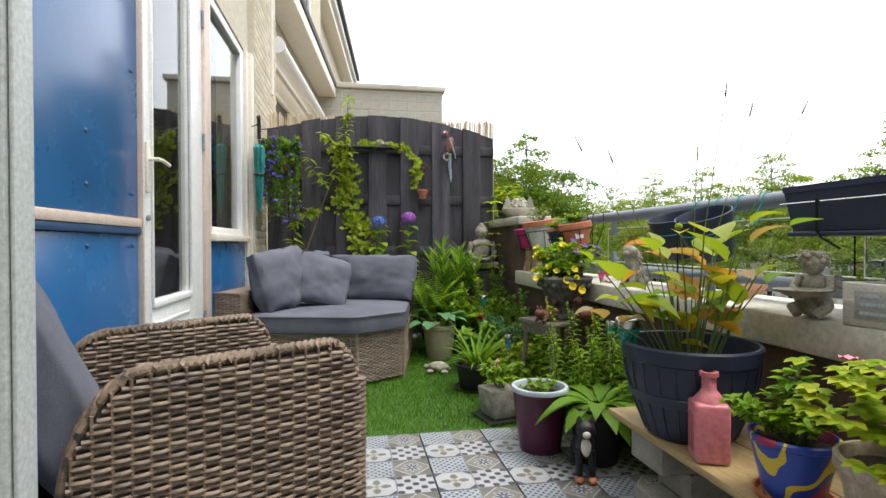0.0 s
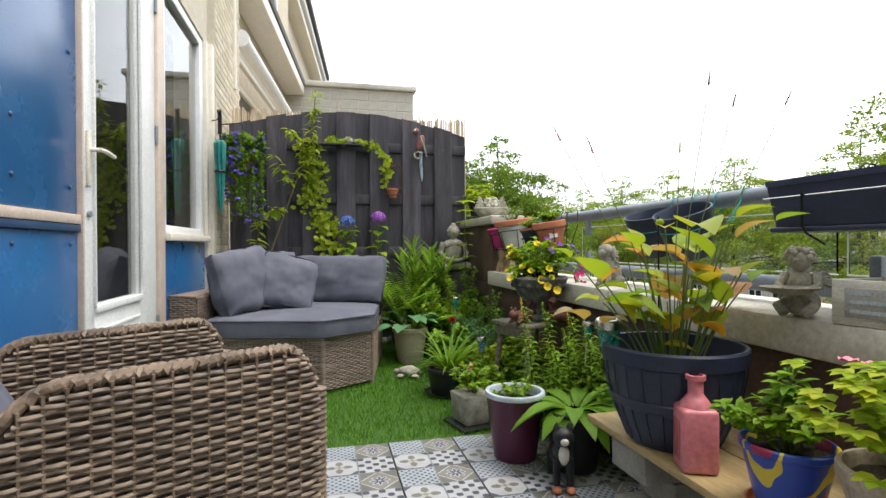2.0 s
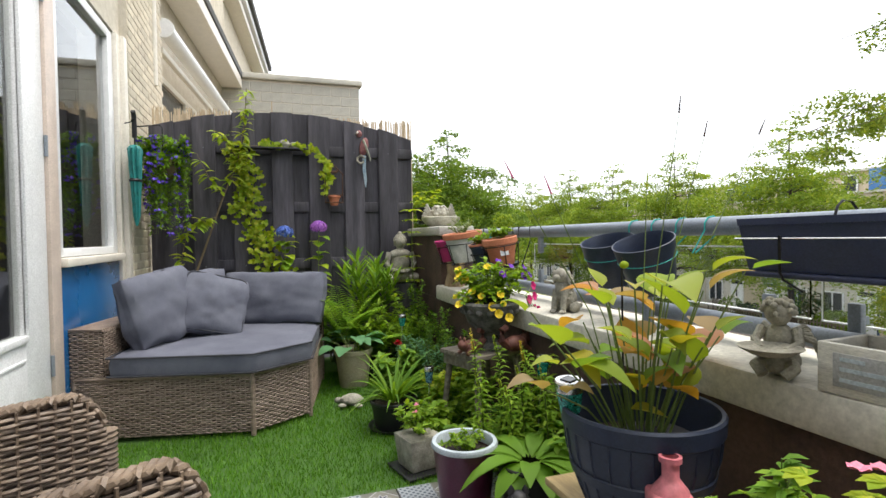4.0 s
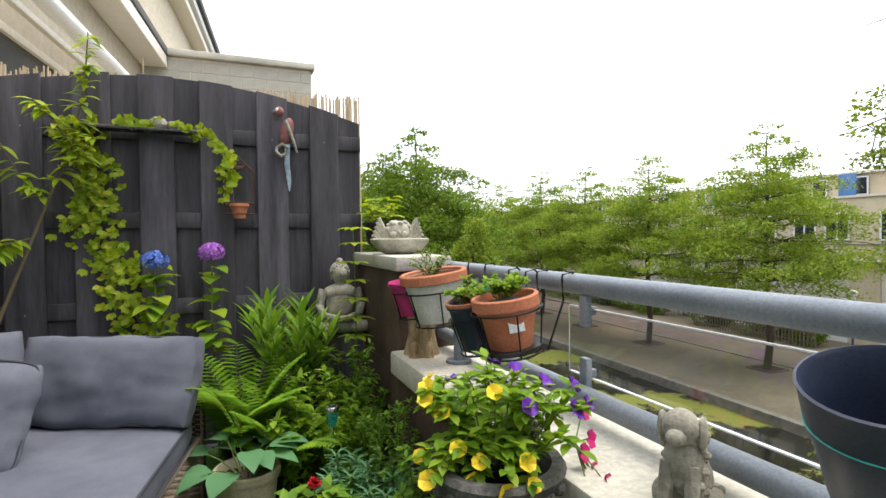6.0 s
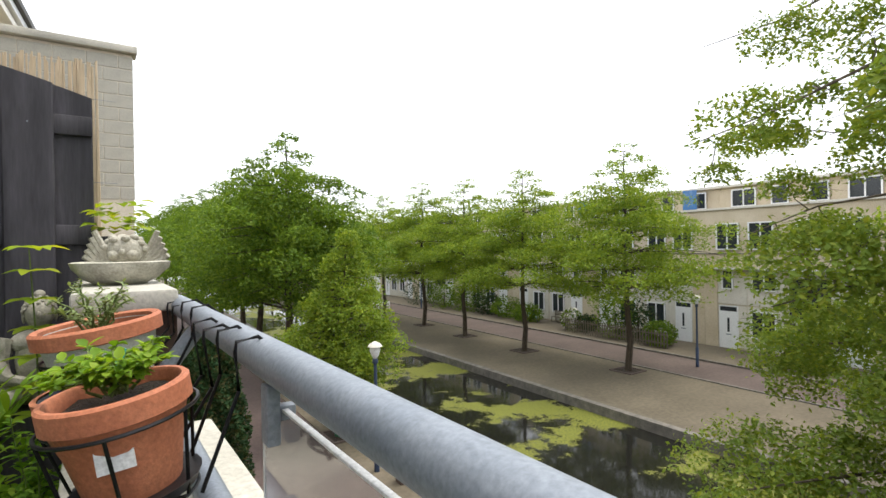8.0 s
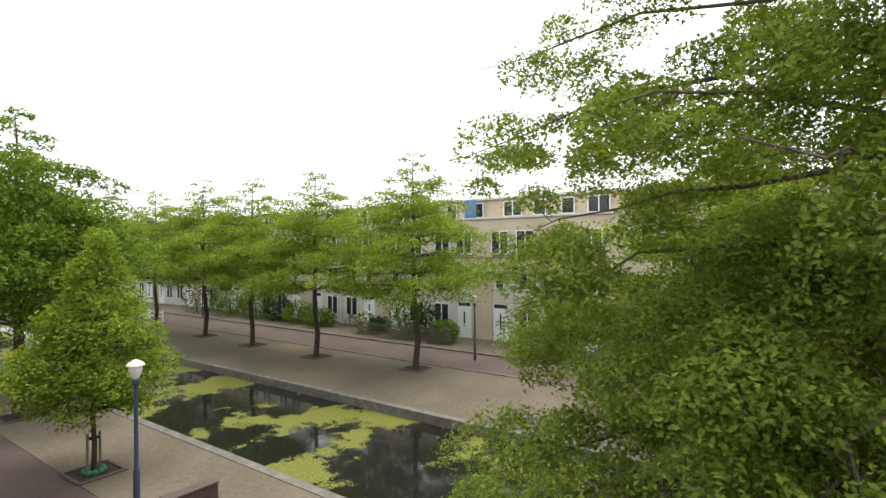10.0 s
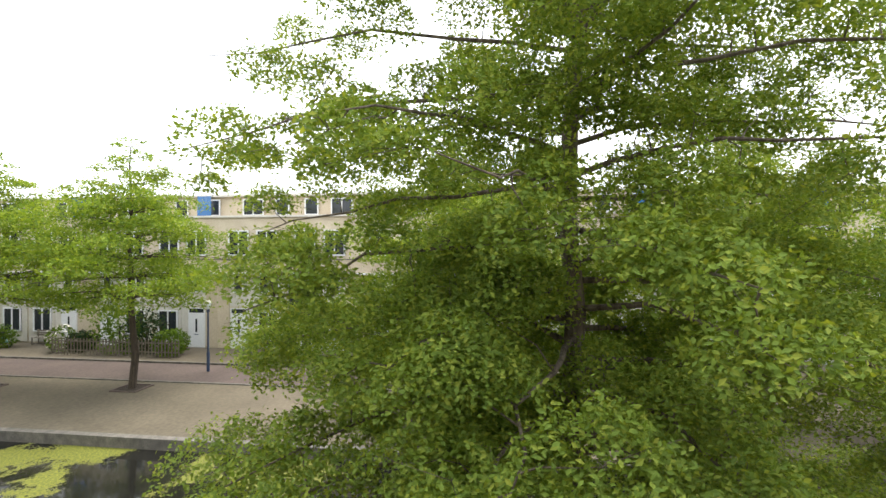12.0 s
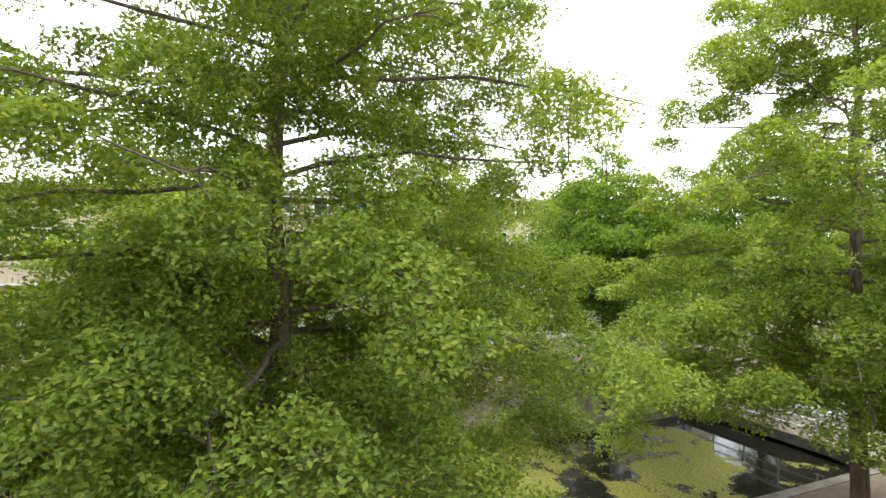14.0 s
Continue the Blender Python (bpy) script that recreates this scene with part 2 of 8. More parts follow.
# facade with blue panels, door and window
def facade():
    bm = new_bm()
    box(bm, FX - 0.22, -1.3, 2.52, FX + 0.0, 4.75, 5.4)
    box(bm, FX - 0.22, -1.3, -0.3, FX + 0.0, 0.6, 2.52)
    box(bm, FX - 0.22, 0.6, -0.3, FX + 0.0, 4.75, 0.10)
    w = setting("wall_west", bm, M_mortar, "pale brick house wall above the door and window")
    bm = new_bm()
    box(bm, BX - 0.32, 4.75, -0.3, BX - 0.004, 6.0, 3.6)
    setting("wall_brick_pier", bm, M_mortar, "cream brick wall beside the window")
    # a beam and posts that hold the panels
    bm = new_bm()
    box(bm, FX - 0.10, 0.6, 0.10, FX - 0.021, 2.448, 2.52)
    box(bm, FX - 0.10, 3.505, 0.10, FX - 0.03, 4.61, 0.93)
    setting("panel_backing", bm, M_jamb, "timber backing behind the blue panels")
    pan = thing("facade_panels", "glossy blue facade panels with a pale timber mid rail", "wall panel", kind="structure")
    for z0, z1 in ((0.12, 0.955), (1.026, 2.50)):
        for y0, y1 in ((0.61, 1.42), (1.426, 2.447)):
            bm = new_bm()
            box(bm, FX - 0.02, y0, z0, FX - 0.004, y1, z1, 0.002)
            part("panel", bm, M_bluepanel, pan)
    bm = new_bm()
    box(bm, FX - 0.02, 0.61, 0.985, FX + 0.012, 2.448, 1.022, 0.005)
    part("mid_rail", bm, M_jamb, pan, "pale pinkish timber rail")
    bm = new_bm()
    box(bm, FX - 0.02, 0.61, 0.957, FX + 0.01, 2.448, 0.983, 0.004)
    part("drip_edge", bm, M_bluetrim, pan, "dark blue drip edge")
    for y, z in ((2.02, 1.30), (2.02, 1.12), (2.39, 1.12), (2.02, 0.91), (2.39, 0.91), (2.02, 1.78), (2.39, 1.62), (1.2, 1.12), (1.2, 1.78)):
        bm = new_bm()
        blob(bm, (FX - 0.003, y, z), (0.006, 0.009, 0.009), 10, 6)
        part("screw_cap", bm, M_bluetrim, pan)
    bm = new_bm()
    box(bm, FX - 0.02, 3.51, 0.13, FX - 0.004, 4.60, 0.93, 0.002)
    part("panel", bm, M_bluepanel, pan)


facade()


def glazed_door():
    d = thing("door_1", "white half-glazed balcony door, closed", "door", kind="structure")
    y0, y1 = 2.468, 3.378
    g0, g1, gz0, gz1 = 2.585, 3.13, 0.66, 2.36
    bm = new_bm()
    for a, b, c, e in ((y0, g0, 0.12, 2.46), (g1, y1, 0.12, 2.46), (g0, g1, 0.12, gz0), (g0, g1, gz1, 2.46)):
        box(bm, FX - 0.05, a, c, FX, b, e, 0.003)
    part("door_leaf", bm, M_white, d)
    bm = new_bm()
    for a, b, c, e in ((g0 - 0.012, g0, gz0, gz1), (g1, g1 + 0.012, gz0, gz1), (g0, g1, gz0 - 0.03, gz0)):
        box(bm, FX - 0.01, a, c, FX + 0.012, b, e, 0.003)
    part("glazing_bead", bm, M_white, d)
    bm = new_bm()
    box(bm, FX - 0.03, g0, gz0, FX - 0.022, g1, gz1)
    p = part("pane", bm, M_pane, d, smooth=False)
    p.visible_shadow = False
    bm = new_bm()
    for a, b, c, e in ((g0 + 0.02, g1 - 0.02, 0.32, 0.325), (g0 + 0.02, g1 - 0.02, 0.545, 0.55)):
        box(bm, FX - 0.002, a, c, FX + 0.006, b, e + 0.01, 0.003)
    part("moulding", bm, M_white, d)
    h = part("door_handle", box(new_bm(), FX, 2.512, 1.14, FX + 0.012, 2.548, 1.36, 0.005), M_cream, d, "worn white lever handle")
    bm = new_bm()
    tube(bm, [(FX + 0.01, 2.53, 1.285), (FX + 0.05, 2.53, 1.285), (FX + 0.055, 2.56, 1.284), (FX + 0.05, 2.66, 1.278)], 0.009, 8)
    part("lever", bm, M_cream, h)
    bm = new_bm()
    lathe(bm, [(0, 0), (0.013, 0), (0.013, 0.012), (0, 0.014)], 12, pose(FX, 2.53, 1.03, 0, 90, 0))
    part("lock_cylinder", bm, M_steel, d)
    f = thing("door_frame", "pale pinkish timber door frame", "door frame", kind="structure")
    for a, b in ((2.450, 2.465), (3.381, 3.50)):
        part("jamb", box(new_bm(), FX - 0.08, a, 0.10, FX + 0.016, b, 2.50, 0.005), M_jamb, f)
    part("threshold", box(new_bm(), FX - 0.08, 2.42, 0.02, FX + 0.05, 3.50, 0.11, 0.006), M_coping, f, "pale stone threshold")
    for z in (0.42, 1.47, 2.2):
        bm = new_bm()
        lathe(bm, [(0, 0), (0.009, 0), (0.009, 0.10), (0, 0.10)], 8, pose(FX + 0.008, 3.378, z))
        part("hinge", bm, M_steel, f)


glazed_door()


def big_window():
    w = thing("window_1", "tall fixed window with a cream frame and sill", "window", kind="structure")
    y0, y1, z0, z1 = 3.515, 4.58, 0.985, 2.50
    bm = new_bm()
    for a, b, c, e in ((y0, y0 + 0.08, z0, z1), (y1 - 0.10, y1, z0, z1), (y0 + 0.08, y1 - 0.10, z0, z0 + 0.045), (y0 + 0.08, y1 - 0.10, z1 - 0.06, z1)):
        box(bm, FX - 0.06, a, c, FX - 0.004, b, e, 0.004)
    part("window_frame", bm, M_white, w)
    p = part("pane", box(new_bm(), FX - 0.045, y0 + 0.08, z0 + 0.045, FX - 0.037, y1 - 0.10, z1 - 0.06), M_pane, w, smooth=False)
    p.visible_shadow = False
    part("window_sill", box(new_bm(), FX - 0.06, y0 - 0.01, z0 - 0.05, FX + 0.045, y1 + 0.01, z0 - 0.004, 0.006), M_cream, w)
    bm = new_bm()
    box(bm, FX - 0.08, 4.605, 0.10, FX + 0.02, 4.665, 2.52, 0.006)
    box(bm, FX - 0.08, 4.667, 0.10, FX + 0.05, 4.748, 2.52, 0.006)
    part("side_frame", bm, M_cream, w, "cream painted outer frame")


big_window()

# a plain box room behind the glass, its dimness put into the wall colour
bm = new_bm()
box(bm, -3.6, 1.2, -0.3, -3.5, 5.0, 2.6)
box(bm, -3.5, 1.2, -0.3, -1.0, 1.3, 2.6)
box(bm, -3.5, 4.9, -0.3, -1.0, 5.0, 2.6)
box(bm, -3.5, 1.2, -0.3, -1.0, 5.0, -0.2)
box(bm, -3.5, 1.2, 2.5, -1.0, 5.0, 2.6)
setting("inner_room", bm, plain("room_painted_dim", (0.10, 0.09, 0.085), 0.9), "living room behind the glass, dimness painted into its walls")

# closing wall behind the walk
bm = new_bm()
box(bm, -0.98, -1.5, -0.3, 1.95, -1.3, 3.0)
setting("wall_south", bm, M_concrete, "plain concrete wall that closes the balcony")


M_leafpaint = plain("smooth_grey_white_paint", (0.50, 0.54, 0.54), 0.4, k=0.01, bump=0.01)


def open_door_leaf():
    d = thing("door_2", "open white door leaf beside the armchair", "door", kind="structure")
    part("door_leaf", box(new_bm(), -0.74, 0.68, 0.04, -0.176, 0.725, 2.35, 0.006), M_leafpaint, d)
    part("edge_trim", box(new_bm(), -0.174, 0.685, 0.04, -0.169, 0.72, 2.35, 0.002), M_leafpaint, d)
    h = part("door_handle", box(new_bm(), -0.27, 0.66, 1.122, -0.19, 0.678, 1.165, 0.005), M_white, d)


open_door_leaf()


# ---------- parapet, pillar, rail ----------
def parapet():
    bm = new_bm()
    box(bm, 1.53, -1.3, -0.3, 1.86, 5.3, 0.58)
    setting("parapet_wall", bm, M_parapet, "dark brick parapet wall of the balcony")
    c = thing("parapet_coping", "pale concrete coping on the parapet", "coping", kind="structure")
    for a, b in ((-1.3, 0.55), (0.554, 2.40), (2.404, 4.245)):
        part("coping_slab", box(new_bm(), 1.49, a, 0.582, 1.90, b, 0.69, 0.012), M_coping, c)
    bm = new_bm()
    box(bm, 1.54, 4.25, 0.582, 1.80, 5.17, 1.069)
    setting("pillar", bm, M_parapet, "dark brick pillar at the end of the parapet")
    setting("pillar_cap", box(new_bm(), 1.51, 4.20, 1.070, 1.80, 5.18, 1.142, 0.014), M_concrete, "grey stone cap on the pillar")


parapet()


def railing():
    r = thing("balcony_railing", "blue-grey metal tube railing with clear glass panels", "railing", kind="structure")
    part("hand_rail", tube(new_bm(), [(RX, 4.30, RZ), (RX, 2, RZ), (RX, -1.3, RZ)], 0.033, 20), M_steel, r)
    part("lower_rail", tube(new_bm(), [(1.765, 4.30, 0.755), (1.765, 2, 0.755), (1.765, -1.3, 0.755)], 0.031, 16), M_steel, r)
    for y in (3.90, 2.12, 0.35):
        bm = new_bm()
        tube(bm, [(1.70, y, 0.692), (1.70, y, 0.83), (1.72, y, 0.93), (RX, y, RZ - 0.03)], 0.022, 10)
        p = part("post", bm, M_steel, r)
        part("foot_plate", lathe(new_bm(), [(0, 0.0), (0.055, 0), (0.055, 0.012), (0, 0.014)], 16, pose(1.70, y, 0.691)), M_steel, p)
    for y0, y1 in ((1.56, 3.25), (-0.16, 1.52)):
        g = part("glass_panel", box(new_bm(), 1.812, y0, 0.80, 1.820, y1, 1.005), M_glass, r, "clear glass panel with a pale top edge", smooth=False)
        g.visible_shadow = False
        part("glass_edge", box(new_bm(), 1.811, y0, 1.0055, 1.821, y1, 1.010, 0.001), M_white, r)
        part("glass_edge", box(new_bm(), 1.811, y0, 0.794, 1.821, y1, 0.7985, 0.001), M_white, r)
        part("glass_edge", box(new_bm(), 1.811, y1 + 0.0005, 0.794, 1.821, y1 + 0.005, 1.010, 0.001), M_white, r)
        for y in (y1 - 0.10, y0 + 0.12):
            for za, zb in ((0.955, 1.05), (0.765, 0.86)):
                bm = new_bm()
                box(bm, 1.786, y - 0.018, za, 1.808, y + 0.018, zb, 0.004)
                box(bm, 1.8085, y - 0.012, (za + zb) / 2 - 0.012, 1.834, y + 0.012, (za + zb) / 2 + 0.012, 0.003)
                part("glass_clip", bm, M_steel, r)


railing()


# ---------- fence ----------
def fence_top(x):
    u = (x - 0.44) / 1.12
    return 2.185 - 0.20 * u * u + 0.012 * u ** 4 - 0.012


def fence():
    f = thing("wooden_fence", "weathered black-stained board fence with an arched top", "fence", kind="structure")
    rng = random.Random(7)
    n, x0, x1 = 14, -0.62, 1.58
    pitch = (x1 - x0) / n
    for k in range(n):
        a = x0 + k * pitch
        front = k % 2 == 0
        o = 0.012 if front else -0.0
        xa, xb = a - o, a + pitch + o
        y = FY if front else FY + 0.045
        bm = new_bm()
        xs = [xa, xa + 0.006, (xa + xb) / 2, xb - 0.006, xb]
        j = rng.uniform(-0.006, 0.006)
        lo = [bm.verts.new((x, y + (0.005 if x in (xa, xb) else 0), 0.02)) for x in xs]
        hi = [bm.verts.new((x, y + (0.005 if x in (xa, xb) else 0), fence_top(min(max(x, x0), x1)) + j)) for x in xs]
        lo2 = [bm.verts.new((x, y + 0.019, 0.02)) for x in xs]
        hi2 = [bm.verts.new((x, y + 0.019, fence_top(min(max(x, x0), x1)) + j)) for x in xs]
        for i in range(4):
            bm.faces.new((lo[i], lo[i + 1], hi[i + 1], hi[i]))
            bm.faces.new((lo2[i + 1], lo2[i], hi2[i], hi2[i + 1]))
            bm.faces.new((hi[i], hi[i + 1], hi2[i + 1], hi2[i]))
        bm.faces.new((lo2[0], lo[0], hi[0], hi2[0]))
        bm.faces.new((lo[4], lo2[4], hi2[4], hi[4]))
        part("board", bm, M_fence, f)
    for z in (0.25, 0.80, 1.30, 1.80):
        part("rail", box(new_bm(), x0, FY + 0.021, z, x1, FY + 0.043, z + 0.09, 0.004), M_fence, f)
    for k in range(n):
        for z in (0.84, 1.84):
            bm = new_bm()
            lathe(bm, [(0.004, 0), (0.0035, -0.002), (0, -0.0025)], 6, pose(x0 + (k + 0.5) * pitch, FY - (0.0 if k % 2 == 0 else -0.045), z, -90, 0, 0))
            part("nail", bm, M_steel, f)


fence()


def reeds():
    bm = new_bm()
    rng = random.Random(11)
    for k in range(420):
        x = -0.62 + 2.235 * k / 420 + rng.uniform(-0.003, 0.003)
        top = 2.15 + 0.02 * (x / 1.6) + rng.uniform(-0.03, 0.02)
        if x < 0.2:
            top = 2.17 + rng.uniform(-0.05, 0.03)
        if rng.random() < 0.012 and x < 0.9:
            top += 0.12
        tube(bm, [(x, 5.33 + rng.uniform(-0.006, 0.006), 0.3), (x + rng.uniform(-0.02, 0.025), 5.33, top)], 0.0055, 5, 0.0042)
    tagged(part("reed_screen", bm, M_reed), "dry straw-coloured reed screen behind the fence", "reed screen", "", "stuff")
    w = thing("screen_wire", "thin wires that bind the reed screen", "wire")
    for z in (1.2, 1.6, 2.0):
        part("wire", tube(new_bm(), [(-0.62, 5.324, z), (1.68, 5.324, z)], 0.0012, 4), M_steel, w)


reeds()

# ---------- street, canal, houses ----------
GZ = -4.75


def ex(x, y, z=GZ):
    """A place in the street, whose canal runs slightly off the balcony's direction."""
    return Vector((x + 0.034 * (y - 16), y, z))


def strip(name, x0, x1, z, material, label, y0=-70.0, y1=160.0, n=24, thick=0.5):
    bm = new_bm()
    a = [[bm.verts.new(ex(x, y0 + (y1 - y0) * k / n, zz)) for x, zz in ((x0, z), (x1, z), (x1, z - thick), (x0, z - thick))] for k in range(n + 1)]
    for p, q in zip(a, a[1:]):
        bm.faces.new((p[0], p[1], q[1], q[0]))
        bm.faces.new((p[1], p[2], q[2], q[1]))
        bm.faces.new((p[3], p[0], q[0], q[3]))
    return setting(name, bm, material, label, False)


M_ground = mat("distant_ground", (0.10, 0.12, 0.06), (0.18, 0.17, 0.12), 0.08, 0.95, 0.0, 2.0, 0.2)
bm = new_bm()
box(bm, -600, -600, GZ - 2.0, 700, 700, GZ - 0.9)
setting("ground", bm, M_ground, "ground that reaches the horizon", False)
strip("path", 2.1, 7.6, GZ, M_path, "reddish brick footpath along the canal")
strip("pavement_near", 7.62, 10.75, GZ + 0.004, M_pave, "sandy grey paving between path and canal")
strip("quay_near", 10.76, 11.05, GZ + 0.02, M_kerb, "grey stone edge of the canal", thick=1.4)
strip("quay_far", 17.15, 17.45, GZ + 0.03, M_kerb, "grey stone edge on the far side of the canal", thick=1.4)
strip("pavement_far", 17.46, 23.6, GZ + 0.004, M_pave, "sandy paving with trees across the canal")
strip("kerb_far", 23.61, 23.75, GZ + 0.05, M_kerb, "low kerb along the road")
strip("road", 23.76, 27.3, GZ - 0.03, M_road, "brown brick road")
strip("kerb_houses", 27.31, 27.45, GZ + 0.06, M_kerb, "low kerb before the houses")
strip("pavement_houses", 27.46, 31.4, GZ + 0.02, M_pave, "paved front gardens")
strip("quarter_behind", 31.5, 120, GZ, M_ground, "ground behind the houses")
strip("ground_below_balcony", -60, 2.05, GZ, M_ground, "ground below the house")


def water_mat():
    m, t, p = nodes_of("canal_water")
    n = noise_node(t, 0.30, 3.0, 0.55)
    n2 = noise_node(t, 0.9, 6.0, 0.75)
    add = t.nodes.new("ShaderNodeMath")
    add.operation = "MULTIPLY_ADD"
    add.inputs[1].default_value = 0.55
    link(t, n2.outputs[0], add.inputs[0])
    link(t, n.outputs[0], add.inputs[2])
    fine = noise_node(t, 14.0, 4.0, 0.8)
    add2 = t.nodes.new("ShaderNodeMath")
    add2.operation = "MULTIPLY_ADD"
    add2.inputs[1].default_value = 0.25
    link(t, fine.outputs[0], add2.inputs[0])
    link(t, add.outputs[0], add2.inputs[2])
    mask = ramp_node(t, add2.outputs[0], [(0.945, (0, 0, 0)), (0.975, (1, 1, 1))])
    weed = ramp_node(t, fine.outputs[0], [(0.35, (0.035, 0.045, 0.008)), (0.62, (0.20, 0.21, 0.028))])
    col = mixed(t, mask.outputs[0], (0.012, 0.012, 0.010), weed.outputs[0])
    link(t, col.outputs[0], p.inputs["Base Color"])
    rr = mixed(t, mask.outputs[0], 0.06, 0.75)
    link(t, rr.outputs[0], p.inputs["Roughness"])
    p.inputs["Specular IOR Level"].default_value = 0.3
    rip = noise_node(t, 3.0, 2.0)
    link(t, bump_node(t, rip.outputs[0], 0.08, 0.02).outputs[0], p.inputs["Normal"])
    return m


strip("water", 11.0, 17.2, GZ - 0.32, water_mat(), "dark canal water with patches of floating weed", thick=0.3)

# lower storeys under the balcony
bm = new_bm()
box(bm, -6.0, -30, GZ - 0.2, 1.84, 26, -0.31)
setting("house_below", bm, M_brick, "storeys of the house below the balcony", False)
bm = new_bm()
box(bm, -7.0, -30, -0.3, -3.7, 26, 6.2)
setting("house_body", bm, M_brick, "body of the house behind the facade", False)

# ---------- trees ----------
M_leaf_far = leaf_mat("feathery_leaves", (0.115, 0.19, 0.025), (0.185, 0.27, 0.036), (0.28, 0.345, 0.047), 0.42)
M_leaf_dark = leaf_mat("mid_green_leaves", (0.07, 0.135, 0.018), (0.12, 0.20, 0.024), (0.19, 0.275, 0.035), 0.4)
M_leaf_near = leaf_mat("oval_tree_leaves", (0.135, 0.210, 0.038), (0.195, 0.28, 0.048), (0.31, 0.36, 0.062), 0.38, 0.6)


def leaves_mesh(centres, normals, size, rng, name, long=1.9, curl=0.25, jitter=0.6):
    """Small pointed blades, each folded along its rib."""
    n = len(centres)
    d = rng.normal(0, 1, (n, 3))
    d[:, 2] *= 0.55
    d[:, 2] -= 0.25
    d /= np.linalg.norm(d, axis=1)[:, None]
    nn = normals + rng.normal(0, jitter, (n, 3))
    w = np.cross(d, nn)
    w /= np.linalg.norm(w, axis=1)[:, None] + 1e-9
    up = np.cross(w, d)
    s = (size * rng.uniform(0.65, 1.25, n))[:, None]
    a = centres - d * s * long / 2
    b = centres + w * s * 0.5 + up * s * curl * 0.5
    c = centres + d * s * long / 2 - up * s * curl
    e = centres - w * s * 0.5 + up * s * curl * 0.5
    v = np.stack([a, b, c, e], 1).reshape(-1, 3)
    me = bpy.data.meshes.new(name)
    idx = np.arange(4 * n).reshape(-1, 4)
    tri = np.concatenate([idx[:, [0, 1, 2]], idx[:, [0, 2, 3]]])
    me.from_pydata(v.tolist(), [], tri.tolist())
    return me


def limb(bm, p, q, r0, r1, rng, n=5, wob=0.12, segs=6):
    p, q = Vector(p), Vector(q)
    L = (q - p).length
    pts = [p]
    for k in range(1, n + 1):
        j = Vector((rng.normal(0, 1), rng.normal(0, 1), rng.normal(0, 0.6))) * wob * L / n * (1 if k < n else 0.3)
        pts.append(p.lerp(q, k / n) + j + Vector((0, 0, 0.06 * L * math.sin(math.pi * k / n))))
    tube(bm, pts, r0, segs, r1, cap=False)
    return pts


def leaf_pad(rng, c, a, flat, n, lobes=3):
    """Leaf places on an uneven, flattened cushion of foliage, thickest on its upper side."""
    ang = rng.uniform(0, 6.283, n)
    ph = rng.uniform(0, 6.283)
    edge = a * (1 + 0.28 * np.sin(lobes * ang + ph) + 0.14 * np.sin((2 * lobes + 1) * ang + 2.3 * ph))
    u = rng.uniform(0, 1, n) ** 0.55
    x, y = edge * u * np.cos(ang), edge * u * np.sin(ang)
    dome = np.sqrt(np.maximum(1 - u * u, 0.0))
    side = np.where(rng.random(n) < 0.74, 1.0, -0.55)
    z = a * flat * (dome * side * rng.uniform(0.55, 1.0, n) - 0.45 * u * u) + rng.normal(0, 0.06 * a, n)
    p = np.c_[x, y, z] + np.array(c) + rng.normal(0, 0.07 * a, (n, 3))
    return p, np.c_[x / a * 0.8, y / a * 0.8, 0.35 + dome * 0.7]


def tiered_tree(seed, height, clear, spread, count, leaf, tiers=11, trunk=0.16, flat=0.32):
    """A tree with level tiers of feathery branches; gives trunk and crown meshes."""
    rng = np.random.default_rng(seed)
    bm = new_bm()
    top = Vector((0.0, rng.normal(0, 0.15), height))
    pts = limb(bm, (0, 0, 0), top, trunk, 0.02, rng, 9, 0.05, 9)
    pads = []
    for k in range(tiers):
        f = k / (tiers - 1)
        z = clear + (height - clear) * f ** 0.92
        idx = min(int(z / height * 9), 8)
        base = pts[idx].lerp(pts[idx + 1], z / height * 9 - idx)
        R = spread * min(0.72 + 2.0 * f, 1.0 - 0.90 * max(0.0, f - 0.16) / 0.84) * rng.uniform(0.88, 1.08)
        for b in range(7 if f < 0.6 else 5):
            a = 0.9 * k + b * 6.283 / (7 if f < 0.6 else 5) + rng.normal(0, 0.22)
            L = max(R * rng.uniform(0.72, 1.12), 0.25)
            tip = base + Vector((math.cos(a) * L, math.sin(a) * L, L * rng.uniform(-0.10, 0.12)))
            q = limb(bm, base, tip, 0.035 * (1 - f) + 0.012, 0.006, rng, 4, 0.14, 4)
            for u in ((0.42, 0.72, 1.0) if L > 1.6 else (0.9,)):
                i = min(int(u * 4), 3)
                c = q[i].lerp(q[i + 1], u * 4 - i)
                pads.append(((c.x + rng.normal(0, 0.10 * L), c.y + rng.normal(0, 0.10 * L), c.z + rng.normal(0.05, 0.20)), min(0.22 + 0.20 * L, 0.95) * rng.uniform(0.75, 1.2)))
    area = sum(a * a for c, a in pads)
    got = [leaf_pad(rng, c, a, flat, int(count * a * a / area) + 6, 4) for c, a in pads]
    crown = leaves_mesh(np.concatenate([g[0] for g in got]), np.concatenate([g[1] for g in got]), leaf, rng, "crown", jitter=0.5)
    return mesh_of(bm, "trunk"), crown


def plant_tree(meshes, at, label, leafmat, turn=0.0, size=1.0, name="tree", group=""):
    t = thing(name, label, "tree", Matrix.Translation(at) @ Matrix.Rotation(turn, 4, "Z") @ Matrix.Scale(size, 4), group)
    part("trunk", meshes[0], M_bark, t)
    part("crown", meshes[1], leafmat, t)
    return t


